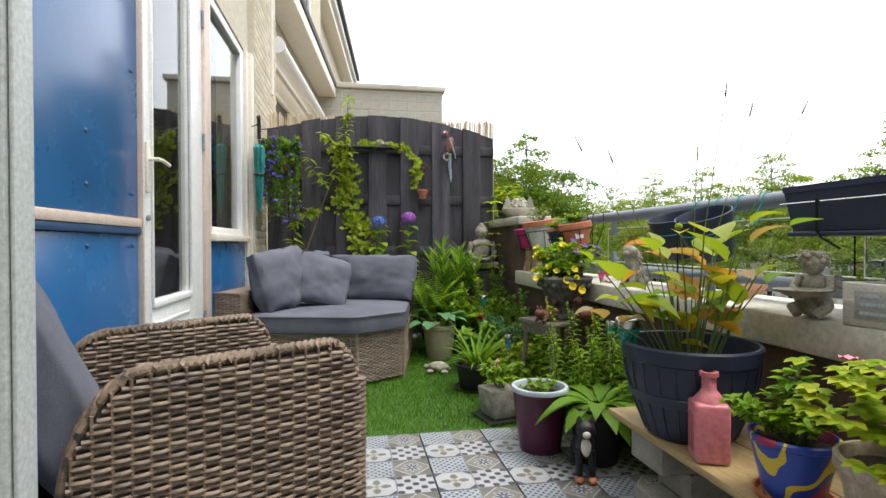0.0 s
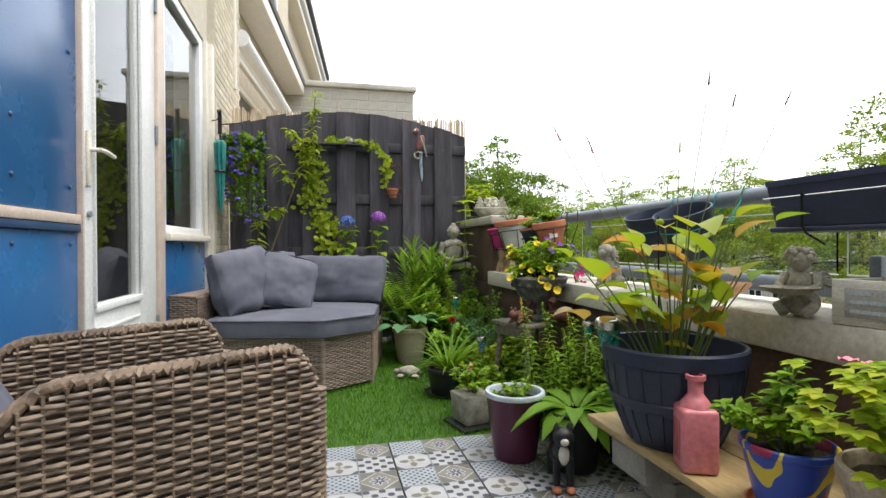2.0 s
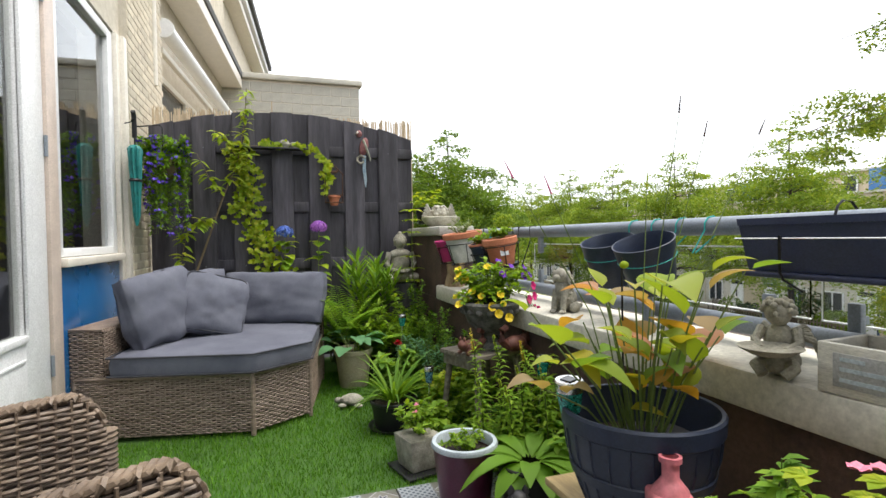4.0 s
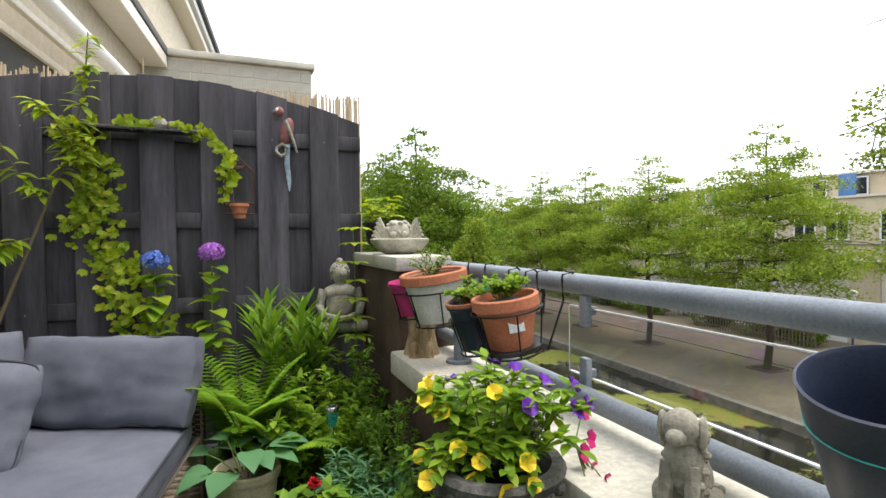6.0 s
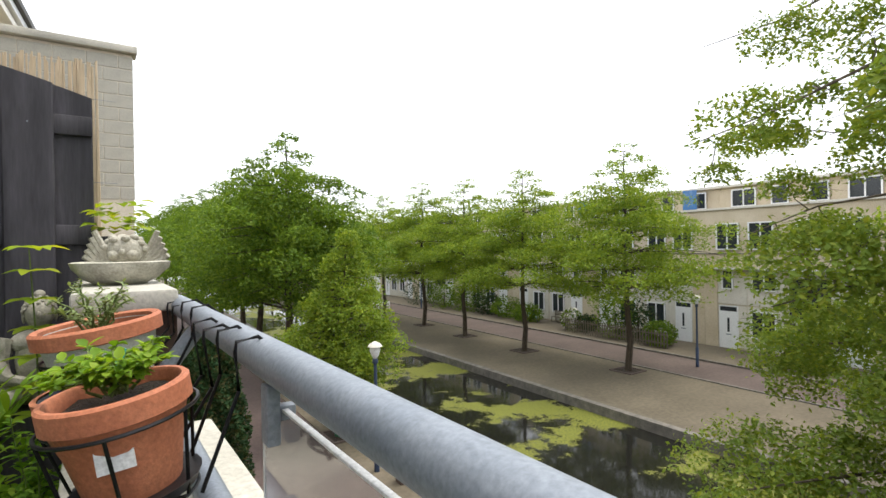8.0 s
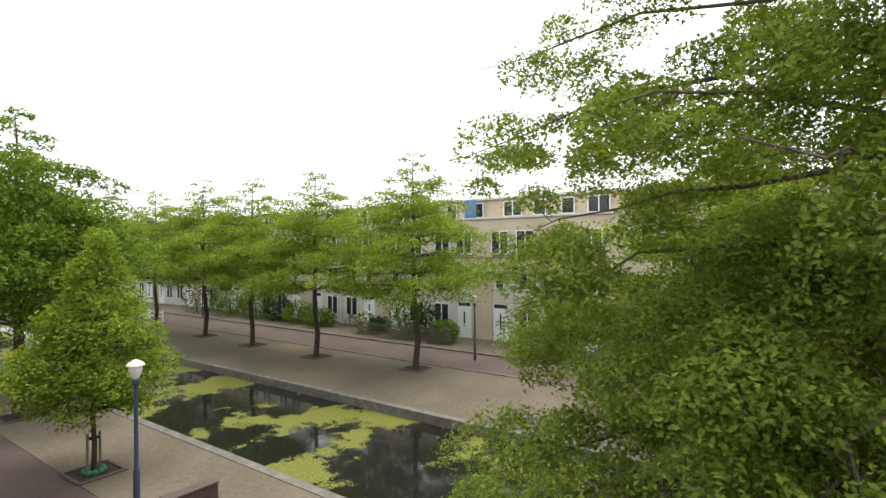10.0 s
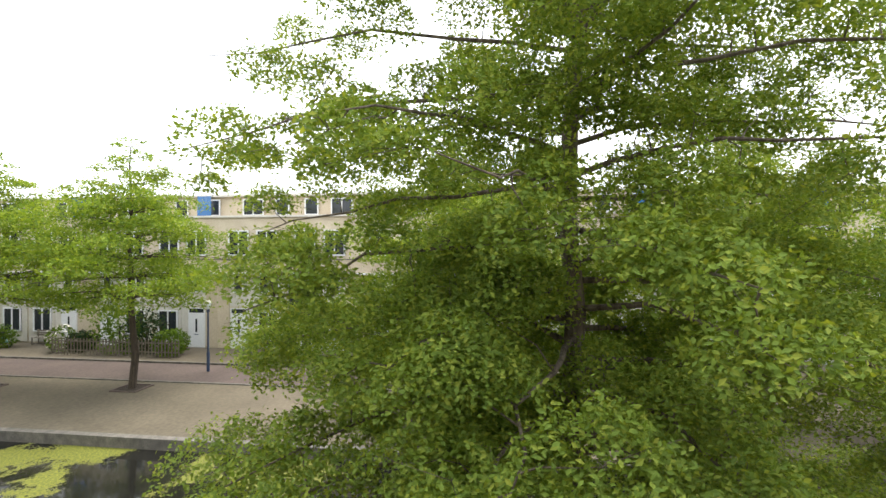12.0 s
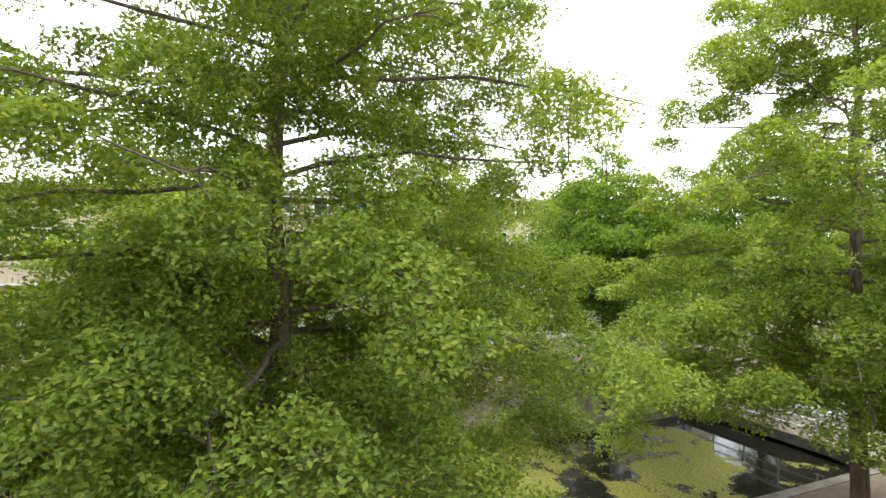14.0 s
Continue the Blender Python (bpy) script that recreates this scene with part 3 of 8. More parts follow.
far_kinds = [tiered_tree(s, 10.2, 3.3, 4.5, 36000, 0.074, 11) for s in (21, 22, 23)]
for k, (x, y, s) in enumerate(((22.5, 17.8, 1.02), (21.7, 24.3, 0.99), (21.8, 30.4, 1.0), (22.1, 36.4, 1.04), (22.1, 43.5, 1.02), (22, 51, 1.05), (22, 60, 1.05), (22, 70, 1.1), (22, 82, 1.1), (22, 96, 1.15), (22.2, 3.5, 1.0), (22.2, -6.5, 1.0), (22.2, -15, 1.05))):
    plant_tree(far_kinds[k % 3], ex(x, y), "street tree with level tiers of light green feathery leaves", M_leaf_far, k * 2.1, s, group="trees across the canal")
near_kinds = [tiered_tree(s, 11.0, 2.9, 4.9, 50000, 0.085, 13, 0.2, 0.42) for s in (31, 32)]
for k, (x, y, s) in enumerate(((8.55, 25.6, 0.99), (8.8, 32.3, 0.97), (8.9, 37.3, 0.95), (8.9, 46, 1.0), (8.9, 56, 1.05), (8.9, 68, 1.1), (8.9, 82, 1.1), (8.9, 100, 1.2))):
    plant_tree(near_kinds[k % 2], ex(x, y), "tall street tree with a wide green crown beside the path", M_leaf_dark, k * 1.7, s, group="trees along the path")
for k, (x, y, s) in enumerate(((17.95, -11.5, 0.88), (18.4, -20.5, 1.0), (19.2, -28.0, 1.05))):
    plant_tree(near_kinds[k % 2], ex(x, y), "broad green tree on the far bank near the bridge", M_leaf_near, k * 2.3 + 0.4, s, group="trees by the bridge")
young = tiered_tree(41, 6.1, 1.5, 1.75, 26000, 0.06, 18, 0.07, 0.75)
plant_tree(young, ex(8.15, 18.0), "slender young tree with a light green crown, tied to stakes", M_leaf_far, 0.6, 1.0, "young_tree")


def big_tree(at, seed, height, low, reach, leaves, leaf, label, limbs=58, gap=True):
    """A broad tree: a straight trunk, drooping low limbs, level and rising upper ones, leaves in separate cushions."""
    rng = np.random.default_rng(seed)
    bm = new_bm()
    pts = limb(bm, (0, 0, 0), (0.1, -0.1, height), 0.175, 0.02, rng, 12, 0.04, 12)
    pads = []
    for k in range(limbs):
        f = (k / (limbs - 1)) ** 1.3
        z = low + (height * 0.93 - low) * f
        i = min(int(z / height * 12), 11)
        base = pts[i].lerp(pts[i + 1], z / height * 12 - i)
        a = k * 2.4 + rng.uniform(-0.35, 0.35)
        drop = z < height * 0.41
        mid = not drop and z < height * 0.58
        L = reach * (1.06 if drop else 1.04 if mid else 0.90 - 0.7 * max(0.0, f - 0.5)) * rng.uniform(0.74, 1.0)
        if math.cos(a) < -0.5:
            L *= 0.78
        elif mid and math.sin(a) > 0.3:
            L *= 1.10
        if not drop and not mid:
            L = min(L, 3.75)
        rise = L * (rng.uniform(-0.30, 0.0) if drop else rng.uniform(-0.14, 0.08) if mid else 0.6 * (f - 0.25)) + rng.normal(0, 0.15)
        tip = base + Vector((math.cos(a) * L, math.sin(a) * L, rise))
        q = limb(bm, base, tip, 0.048 * (1 - 0.6 * f), 0.006, rng, 6, 0.13, 7)
        n = int(3.0 + L * 1.45)
        for j in range(n):
            u = 0.14 + 0.86 * ((j + rng.uniform(0.1, 0.9)) / n) ** 0.8
            i2 = min(int(u * 6), 5)
            p = q[i2].lerp(q[i2 + 1], min(u * 6 - i2, 1.2))
            off = max(-1.0, min(1.0, rng.normal(0, 0.6))) * 0.26 * L * (0.4 + 0.6 * u)
            c = p + Vector((-math.sin(a) * off, math.cos(a) * off, max(-0.5, min(0.5, rng.normal(0.04, 0.24)))))
            if c.x + at[0] < 4.3 or (c.z > 7.8 and abs(c.y) > 3.9):
                continue
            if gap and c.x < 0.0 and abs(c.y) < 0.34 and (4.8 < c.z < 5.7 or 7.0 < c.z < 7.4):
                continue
            limb(bm, p, c, 0.010, 0.003, rng, 3, 0.2, 4)
            for _ in range(3):
                e = c + Vector(rng.normal(0, 0.30, 3) * np.array((1, 1, 0.5)))
                limb(bm, c, e, 0.005, 0.002, rng, 2, 0.2, 3)
            pads.append((tuple(c), rng.uniform(0.28, 0.60) * (1.12 if drop else 0.90)))
    area = sum(a * a for c, a in pads)
    got = [leaf_pad(rng, c, a, rng.uniform(0.42, 0.8), int(leaves * a * a / area) + 10) for c, a in pads]
    crown = leaves_mesh(np.concatenate([g[0] for g in got]), np.concatenate([g[1] for g in got]), leaf, rng, "crown", 1.8, 0.14, jitter=0.4)
    t = thing("tree", label, "tree", Matrix.Translation(at))
    part("trunk", mesh_of(bm, "trunk"), M_barkpale, t)
    part("crown", crown, M_leaf_near, t)
    return t


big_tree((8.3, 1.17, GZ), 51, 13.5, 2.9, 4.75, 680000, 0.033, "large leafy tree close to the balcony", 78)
big_tree((7.9, -9.9, GZ), 52, 12.4, 2.4, 4.7, 300000, 0.046, "large green tree beside the canal bridge", 60, False)
big_tree((13.0, -30.0, GZ), 53, 11.0, 1.9, 5.0, 72000, 0.08, "broad green tree farther along the canal", 44, False)


# ---------- houses across the canal ----------
def window_unit(parent, x, y0, y1, z0, z1, mullion=True, name="window"):
    w = part(name, box(new_bm(), x - 0.06, y0, z0, x - 0.03, y1, z1), M_darkwin, parent)
    bm = new_bm()
    e = 0.07
    for a, b, c, d in ((y0, y0 + e, z0, z1), (y1 - e, y1, z0, z1), (y0 + e, y1 - e, z0, z0 + e), (y0 + e, y1 - e, z1 - e, z1)):
        box(bm, x - 0.12, a, c, x - 0.02, b, d)
    if mullion:
        box(bm, x - 0.12, (y0 + y1) / 2 - 0.03, z0 + e, x - 0.02, (y0 + y1) / 2 + 0.03, z1 - e)
    part("frame", bm, M_white, w, smooth=False)
    return w


def house(flip, loggia=False):
    h = thing("terraced_house", "cream terraced house with white doors and dark windows", "house", group="houses across the canal")
    W = 4.37

    def across(y0, y1):
        return (W - y1, W - y0) if flip else (y0, y1)

    part("wall", box(new_bm(), 0, 0, 0, 8, W, 7.9), M_render, h, smooth=False)
    for y0, y1 in ((0.05, 1.95), (1.98, 3.60)):
        a, b = across(y0, y1)
        part("cladding_panel", box(new_bm(), -0.05, a, 0.1, -0.004, b, 2.46, 0.01), M_panel2, h, smooth=False)
        part("cladding_panel", box(new_bm(), -0.05, a, 2.52, -0.004, b, 4.5, 0.01), M_panel2, h, smooth=False)
    a, b = across(3.62, W)
    part("pier", box(new_bm(), -0.09, a, 0.0, -0.004, b, 4.54, 0.01), M_render, h, smooth=False)
    part("band", box(new_bm(), -0.50, 0, 4.60, -0.002, W, 5.36), M_render, h, "plain cream band under the upper storey", smooth=False)
    part("band_edge", box(new_bm(), -0.56, 0, 4.52, -0.002, W, 4.598), M_white, h, smooth=False)
    part("band_cap", box(new_bm(), -0.54, 0, 5.362, -0.002, W, 5.41), M_kerb, h, smooth=False)
    a, b = across(2.52, 3.46)
    d = part("door", box(new_bm(), -0.10, a, 0.05, -0.06, b, 2.08, 0.01), M_white, h, "white front door", smooth=False)
    m = (a + b) / 2
    part("door_pane", box(new_bm(), -0.115, m - 0.06, 0.95, -0.102, m + 0.06, 1.75), M_darkwin, d, smooth=False)
    part("letter_plate", box(new_bm(), -0.115, m - 0.15, 0.78, -0.102, m + 0.15, 0.84), M_steel, d, smooth=False)
    part("door_frame", box(new_bm(), -0.09, a - 0.07, 0.0, -0.052, b + 0.07, 2.42), M_white, h, smooth=False)
    part("fanlight", box(new_bm(), -0.10, a, 2.13, -0.092, b, 2.38), M_darkwin, h, smooth=False)
    if loggia:
        a, b = across(0.25, 2.0)
        # flat dark slab; its colour stands in for the shade of a recessed opening
        g = part("loggia", box(new_bm(), -0.10, a, 2.0, -0.06, b, 4.10), M_darkwin, h, "flat dark slab for the shade of a loggia, with a black steel frame", smooth=False)
        bm = new_bm()
        for y in (a, (a + b) / 2, b):
            tube(bm, [(-0.20, y, 2.0), (-0.20, y, 4.1)], 0.035, 6)
        for z in (2.05, 2.9, 4.1):
            tube(bm, [(-0.20, a, z), (-0.20, b, z)], 0.035, 6)
        part("steel_frame", bm, M_blacksteel, g)
    else:
        window_unit(h, -0.03, *across(0.45, 1.75), 0.75, 2.25)
        window_unit(h, -0.03, *across(0.40, 1.70), 3.36, 4.46)
    window_unit(h, -0.03, *across(2.70, 3.35), 3.36, 4.46, False)
    window_unit(h, -0.03, *across(0.55, 1.85), 5.60, 7.12)
    window_unit(h, -0.03, *across(2.35, 3.65), 5.60, 7.12)
    part("roof_edge", box(new_bm(), -0.12, 0, 7.902, 0.25, W, 8.02), M_panel2, h, smooth=False)
    part("roof_storey", box(new_bm(), 1.6, 0, 7.902, 8, W, 9.3), M_render, h, smooth=False)
    window_unit(h, 1.57, *across(0.5, 1.4), 8.1, 9.15, False)
    window_unit(h, 1.57, *across(2.2, 3.6), 8.1, 9.15)
    a, b = across(2.6, 3.5)
    if flip and not loggia:
        part("terrace_panel", box(new_bm(), 0.60, a, 8.03, 0.66, b, 9.28), M_bluepanel, h, "blue terrace panel", smooth=False)
    part("roof", box(new_bm(), 1.3, 0, 9.302, 8.2, W, 9.44), M_panel2, h, smooth=False)
    return h


base_turn = Matrix.Rotation(-math.atan(0.034), 4, "Z")


def house_place(k):
    return Matrix.Translation(ex(31.5, 14.63 + 4.375 * k)) @ base_turn


kinds = [house(False), house(True), house(True, True)]
for h, k in zip(kinds, (0, 1, -1)):
    h.matrix_basis = house_place(k)
for k in list(range(-11, -1)) + list(range(2, 18)):
    copy_thing(kinds[2 if k % 8 == 7 else k % 2], house_place(k))

# ---------- shaping helpers for furniture and plants ----------
def rot2(x, y, a):
    return x * math.cos(a) - y * math.sin(a), x * math.sin(a) + y * math.cos(a)


def resample(pts, step):
    """Even points along a plan line, with arc lengths."""
    out, acc = [Vector(pts[0])], 0.0
    lens = [0.0]
    for a, b in zip(pts, pts[1:]):
        a, b = Vector(a), Vector(b)
        L = (b - a).length
        n = max(1, round(L / step))
        for k in range(1, n + 1):
            out.append(a.lerp(b, k / n))
            acc += L / n
            lens.append(acc)
    return out, lens


def weave(plan, z0, ztop, row=0.0125, stake=0.036, out=1.0, amp=0.0042, thick=0.0052):
    """A woven wicker face that follows a plan line; out is +1 or -1 for the side that it shows."""
    bm = new_bm()
    pts, lens = resample(plan, stake / 4)
    n = len(pts)
    nor = []
    for i in range(n):
        d = pts[min(i + 1, n - 1)] - pts[max(i - 1, 0)]
        nor.append(Vector((d.y, -d.x)).normalized() * out)
    top = max(ztop(l / lens[-1]) for l in lens)
    rows = int((top - z0) / row)
    for r in range(rows):
        z = z0 + (r + 0.5) * row
        ph = (r % 2) * math.pi
        prev = None
        for i in range(n):
            if z > ztop(lens[i] / lens[-1]) - 0.01:
                prev = None
                continue
            o = amp * math.cos(math.pi * lens[i] / stake + ph)
            zz = z + 0.0012 * math.sin(lens[i] * 37 + r * 2.1)
            ring = []
            for c, dz in ((0.0, -0.43), (0.75, -0.24), (1.0, 0.0), (0.75, 0.24), (0.0, 0.43)):
                q = pts[i] + nor[i] * (o + thick * c)
                ring.append(bm.verts.new((q.x, q.y, zz + dz * row)))
            if prev:
                for k in range(4):
                    bm.faces.new((prev[k], ring[k], ring[k + 1], prev[k + 1]) if out > 0 else (prev[k + 1], ring[k + 1], ring[k], prev[k]))
            prev = ring
    m = int(lens[-1] / stake)
    for k in range(m):
        l = (k + 0.5) * stake
        i = min(range(n), key=lambda q: abs(lens[q] - l))
        zt = ztop(l / lens[-1])
        q = pts[i] + nor[i] * 0.001
        tube(bm, [(q.x, q.y, z0), (q.x, q.y, zt)], 0.004, 5)
    return bm


def core(plan, z0, ztop, half):
    """The dark body inside a woven wall; its colour gives the shade between strands."""
    bm = new_bm()
    pts, lens = resample(plan, 0.04)
    n = len(pts)
    prev = None
    for i in range(n):
        d = pts[min(i + 1, n - 1)] - pts[max(i - 1, 0)]
        q = Vector((d.y, -d.x)).normalized() * half
        zt = ztop(lens[i] / lens[-1])
        ring = [bm.verts.new((*(pts[i] + q * s), z)) for s, z in ((1, z0), (1, zt), (-1, zt), (-1, z0))]
        if prev:
            for k in range(4):
                bm.faces.new((prev[k], ring[k], ring[(k + 1) % 4], prev[(k + 1) % 4]))
        else:
            bm.faces.new(ring)
        prev = ring
    bm.faces.new(prev[::-1])
    return bm


def offset(plan, d):
    out = []
    n = len(plan)
    for i in range(n):
        a, b = Vector(plan[max(i - 1, 0)]), Vector(plan[min(i + 1, n - 1)])
        t = b - a
        q = Vector((t.y, -t.x)).normalized() * d
        out.append((plan[i][0] + q.x, plan[i][1] + q.y))
    return out


def braid(plan, ztop, r=0.02):
    """A wrapped rim along the top of a woven wall."""
    bm = new_bm()
    pts, lens = resample(plan, 0.008)
    for k in range(3):
        line = []
        for p, l in zip(pts, lens):
            a = l * 120 + k * math.pi * 2 / 3
            i = lens.index(l)
            d = pts[min(i + 1, len(pts) - 1)] - pts[max(i - 1, 0)]
            q = Vector((d.y, -d.x)).normalized()
            line.append((p.x + q.x * r * 0.55 * math.cos(a), p.y + q.y * r * 0.55 * math.cos(a), ztop(l / lens[-1]) + 0.25 * r * math.sin(a)))
        tube(bm, line, r * 0.46, 7)
    return bm


def pillow(w, d, h, seed=1, puff=0.55, wrinkle=0.006, n=14):
    """A stuffed cushion, w by d by h, with soft edges and creases."""
    bm = new_bm()
    bmesh.ops.create_cube(bm, size=2)
    bmesh.ops.subdivide_edges(bm, edges=bm.edges[:], cuts=n, use_grid_fill=True)
    for v in bm.verts:
        x, y, z = v.co
        k = (1 - abs(x) ** 4) * (1 - abs(y) ** 4)
        zz = z * (1 - puff + puff * (max(k, 0.0) ** 0.5))
        rx = 1 - 0.035 * (1 - z * z) * 0 - 0.03 * (y * y) * (1 - abs(z) * 0.3)
        ry = 1 - 0.03 * (x * x)
        p = Vector((x * rx * w / 2, y * ry * d / 2, zz * h / 2))
        e = noise.noise(p * 7 + Vector((seed, 0, 0))) * wrinkle * 1.6 + noise.noise(p * 22 + Vector((0, seed, 0))) * wrinkle * 0.7
        p += Vector((x, y, z)).normalized() * e
        v.co = p
    bmesh.ops.smooth_vert(bm, verts=bm.verts[:], factor=0.5, use_axis_x=True, use_axis_y=True, use_axis_z=True)
    return bm


def piping(w, d, z, r=0.0045):
    bm = new_bm()
    pts = []
    c = 0.035
    for k in range(65):
        a = 2 * math.pi * k / 64
        x = math.copysign(abs(math.cos(a)) ** 0.22, math.cos(a)) * (w / 2 - 0.012)
        y = math.copysign(abs(math.sin(a)) ** 0.22, math.sin(a)) * (d / 2 - 0.012)
        pts.append((x, y, z))
    tube(bm, pts, r, 6, cap=False)
    return bm


# ---------- armchair ----------
def armchair():
    c = thing("wicker_armchair", "brown woven wicker armchair with grey cushions", "armchair", pose(-0.255, 1.623, 0, 0, 0, 30))

    def arm_top(u):
        z = 0.645 + 0.012 * u
        if u > 0.86:
            z -= 0.085 * ((u - 0.86) / 0.14) ** 2.6
        if u < 0.24:
            z -= 0.27 * (1 - math.sqrt(max(0.0, 1 - ((0.24 - u) / 0.243) ** 2)))
        return z

    for s in (-1, 1):
        line = [(-0.33 + 0.0338 * k, s * (0.31 - 0.015 * (1 - k / 20) ** 3)) for k in range(20)]
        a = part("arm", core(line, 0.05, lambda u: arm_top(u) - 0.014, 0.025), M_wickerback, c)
        part("outer_weave", weave(offset(line, 0.028 * (1 if s < 0 else -1)), 0.05, arm_top, 0.0128, 0.034, 1.0 if s < 0 else -1.0), M_wicker, a, "brown round wicker strands, woven")
        part("inner_weave", weave(offset(line, -0.028 * (1 if s < 0 else -1)), 0.22, arm_top, 0.0128, 0.034, -1.0 if s < 0 else 1.0), M_wicker, a)
        part("rim", braid(line, arm_top, 0.023), M_wicker, a, "braided wicker rim")
        bm = new_bm()
        lathe(bm, [(0.0, 0.05)] + [(0.0285 if k % 2 else 0.0245, 0.05 + 0.00725 * k) for k in range(70)] + [(0.0, 0.556)], 12, pose(0.318, s * 0.31, 0))
        part("front_post", bm, M_wicker, a)
    back = [(-0.46, -0.25 + 0.05 * k) for k in range(11)]
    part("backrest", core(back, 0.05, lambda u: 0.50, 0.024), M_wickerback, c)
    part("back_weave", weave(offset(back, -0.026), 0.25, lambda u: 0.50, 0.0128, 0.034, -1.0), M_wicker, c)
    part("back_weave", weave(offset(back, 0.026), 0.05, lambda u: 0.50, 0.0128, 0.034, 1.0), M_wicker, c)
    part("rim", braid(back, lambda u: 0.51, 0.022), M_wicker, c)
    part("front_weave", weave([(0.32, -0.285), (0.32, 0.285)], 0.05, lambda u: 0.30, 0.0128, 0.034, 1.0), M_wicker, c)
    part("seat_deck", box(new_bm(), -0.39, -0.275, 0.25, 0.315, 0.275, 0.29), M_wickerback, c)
    s = part("seat_cushion", pillow(0.60, 0.53, 0.14, 3), M_cushion, c, at=pose(0.01, 0, 0.36))
    part("piping", piping(0.60, 0.53, 0.05), M_piping, s)
    b = part("back_cushion", pillow(0.54, 0.50, 0.17, 4, 0.4, 0.011), M_cushion, c, "plump grey back cushion", at=pose(-0.36, 0.0, 0.635, 0, 67, 0))
    part("piping", piping(0.54, 0.50, 0.045, 0.005), M_piping, b)
    part("piping", piping(0.54, 0.50, -0.045, 0.005), M_piping, b)
    for x, y in ((0.28, 0.27), (0.28, -0.27), (-0.30, 0.26), (-0.30, -0.26)):
        part("leg", lathe(new_bm(), [(0, 0), (0.02, 0), (0.02, 0.06), (0, 0.06)], 10, pose(x, y, 0)), M_wickerback, c)


armchair()


# ---------- sofa ----------
def sofa():
    c = thing("wicker_corner_sofa", "grey-brown wicker corner sofa section with grey seat cushion", "sofa")
    base = [(-0.70, 3.62), (0.185, 3.42), (0.50, 3.63), (0.64, 4.42), (-0.46, 4.68)]
    bm = new_bm()
    ins = [(-0.66, 3.65), (0.18, 3.45), (0.47, 3.645), (0.61, 4.38), (-0.44, 4.63)]
    lo, hi = [bm.verts.new((x, y, 0.03)) for x, y in ins], [bm.verts.new((x, y, 0.325)) for x, y in ins]
    bm.faces.new(hi)
    bm.faces.new(lo[::-1])
    for k in range(5):
        bm.faces.new((lo[k], lo[(k + 1) % 5], hi[(k + 1) % 5], hi[k]))
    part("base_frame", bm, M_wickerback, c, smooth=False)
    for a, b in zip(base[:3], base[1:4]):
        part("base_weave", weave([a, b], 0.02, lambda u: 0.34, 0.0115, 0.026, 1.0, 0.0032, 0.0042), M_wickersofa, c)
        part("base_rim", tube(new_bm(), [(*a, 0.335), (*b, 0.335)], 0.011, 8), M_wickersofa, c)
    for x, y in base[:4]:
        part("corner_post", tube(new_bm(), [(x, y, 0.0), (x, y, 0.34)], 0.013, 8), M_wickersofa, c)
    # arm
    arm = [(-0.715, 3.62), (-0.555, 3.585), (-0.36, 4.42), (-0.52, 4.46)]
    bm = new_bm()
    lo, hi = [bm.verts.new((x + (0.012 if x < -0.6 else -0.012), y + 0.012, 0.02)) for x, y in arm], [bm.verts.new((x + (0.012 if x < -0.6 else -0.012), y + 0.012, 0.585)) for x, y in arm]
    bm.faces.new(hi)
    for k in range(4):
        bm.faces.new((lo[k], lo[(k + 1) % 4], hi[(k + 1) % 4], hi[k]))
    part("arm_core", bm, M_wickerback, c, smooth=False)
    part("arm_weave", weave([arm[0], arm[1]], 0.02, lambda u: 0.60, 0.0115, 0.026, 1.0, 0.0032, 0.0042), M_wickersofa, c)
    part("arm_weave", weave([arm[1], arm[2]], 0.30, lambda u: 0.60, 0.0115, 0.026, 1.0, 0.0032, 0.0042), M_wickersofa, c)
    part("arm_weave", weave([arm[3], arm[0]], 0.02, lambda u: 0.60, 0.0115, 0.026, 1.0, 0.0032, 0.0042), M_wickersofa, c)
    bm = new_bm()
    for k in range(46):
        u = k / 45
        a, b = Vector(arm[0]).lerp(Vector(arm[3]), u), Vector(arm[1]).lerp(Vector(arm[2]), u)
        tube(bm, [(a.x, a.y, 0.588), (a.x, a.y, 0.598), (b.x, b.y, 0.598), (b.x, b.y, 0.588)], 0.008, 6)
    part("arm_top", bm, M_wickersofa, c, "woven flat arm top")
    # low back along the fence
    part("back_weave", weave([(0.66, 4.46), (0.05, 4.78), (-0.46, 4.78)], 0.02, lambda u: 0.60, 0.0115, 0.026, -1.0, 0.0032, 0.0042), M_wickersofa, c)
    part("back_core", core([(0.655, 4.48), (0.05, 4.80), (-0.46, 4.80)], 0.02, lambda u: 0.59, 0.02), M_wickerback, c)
    # seat cushion, cut to the shape of the base
    seat = [(-0.535, 3.55), (0.19, 3.375), (0.515, 3.60), (0.63, 4.36), (0.10, 4.70), (-0.34, 4.66)]
    bm = new_bm()
    rings = []
    cx, cy = 0.06, 4.05
    for z, k in ((0.345, 0.965), (0.352, 0.99), (0.40, 1.0), (0.447, 0.99), (0.456, 0.965), (0.462, 0.85), (0.466, 0.55), (0.468, 0.2)):
        ring = []
        for i in range(len(seat)):
            a, b = seat[i], seat[(i + 1) % len(seat)]
            for j in range(10):
                x, y = a[0] + (b[0] - a[0]) * j / 10, a[1] + (b[1] - a[1]) * j / 10
                pp = Vector((cx + (x - cx) * k, cy + (y - cy) * k, z))
                pp.z += 0.004 * noise.noise(pp * 9)
                ring.append(bm.verts.new(pp))
        rings.append(ring)
    m = len(rings[0])
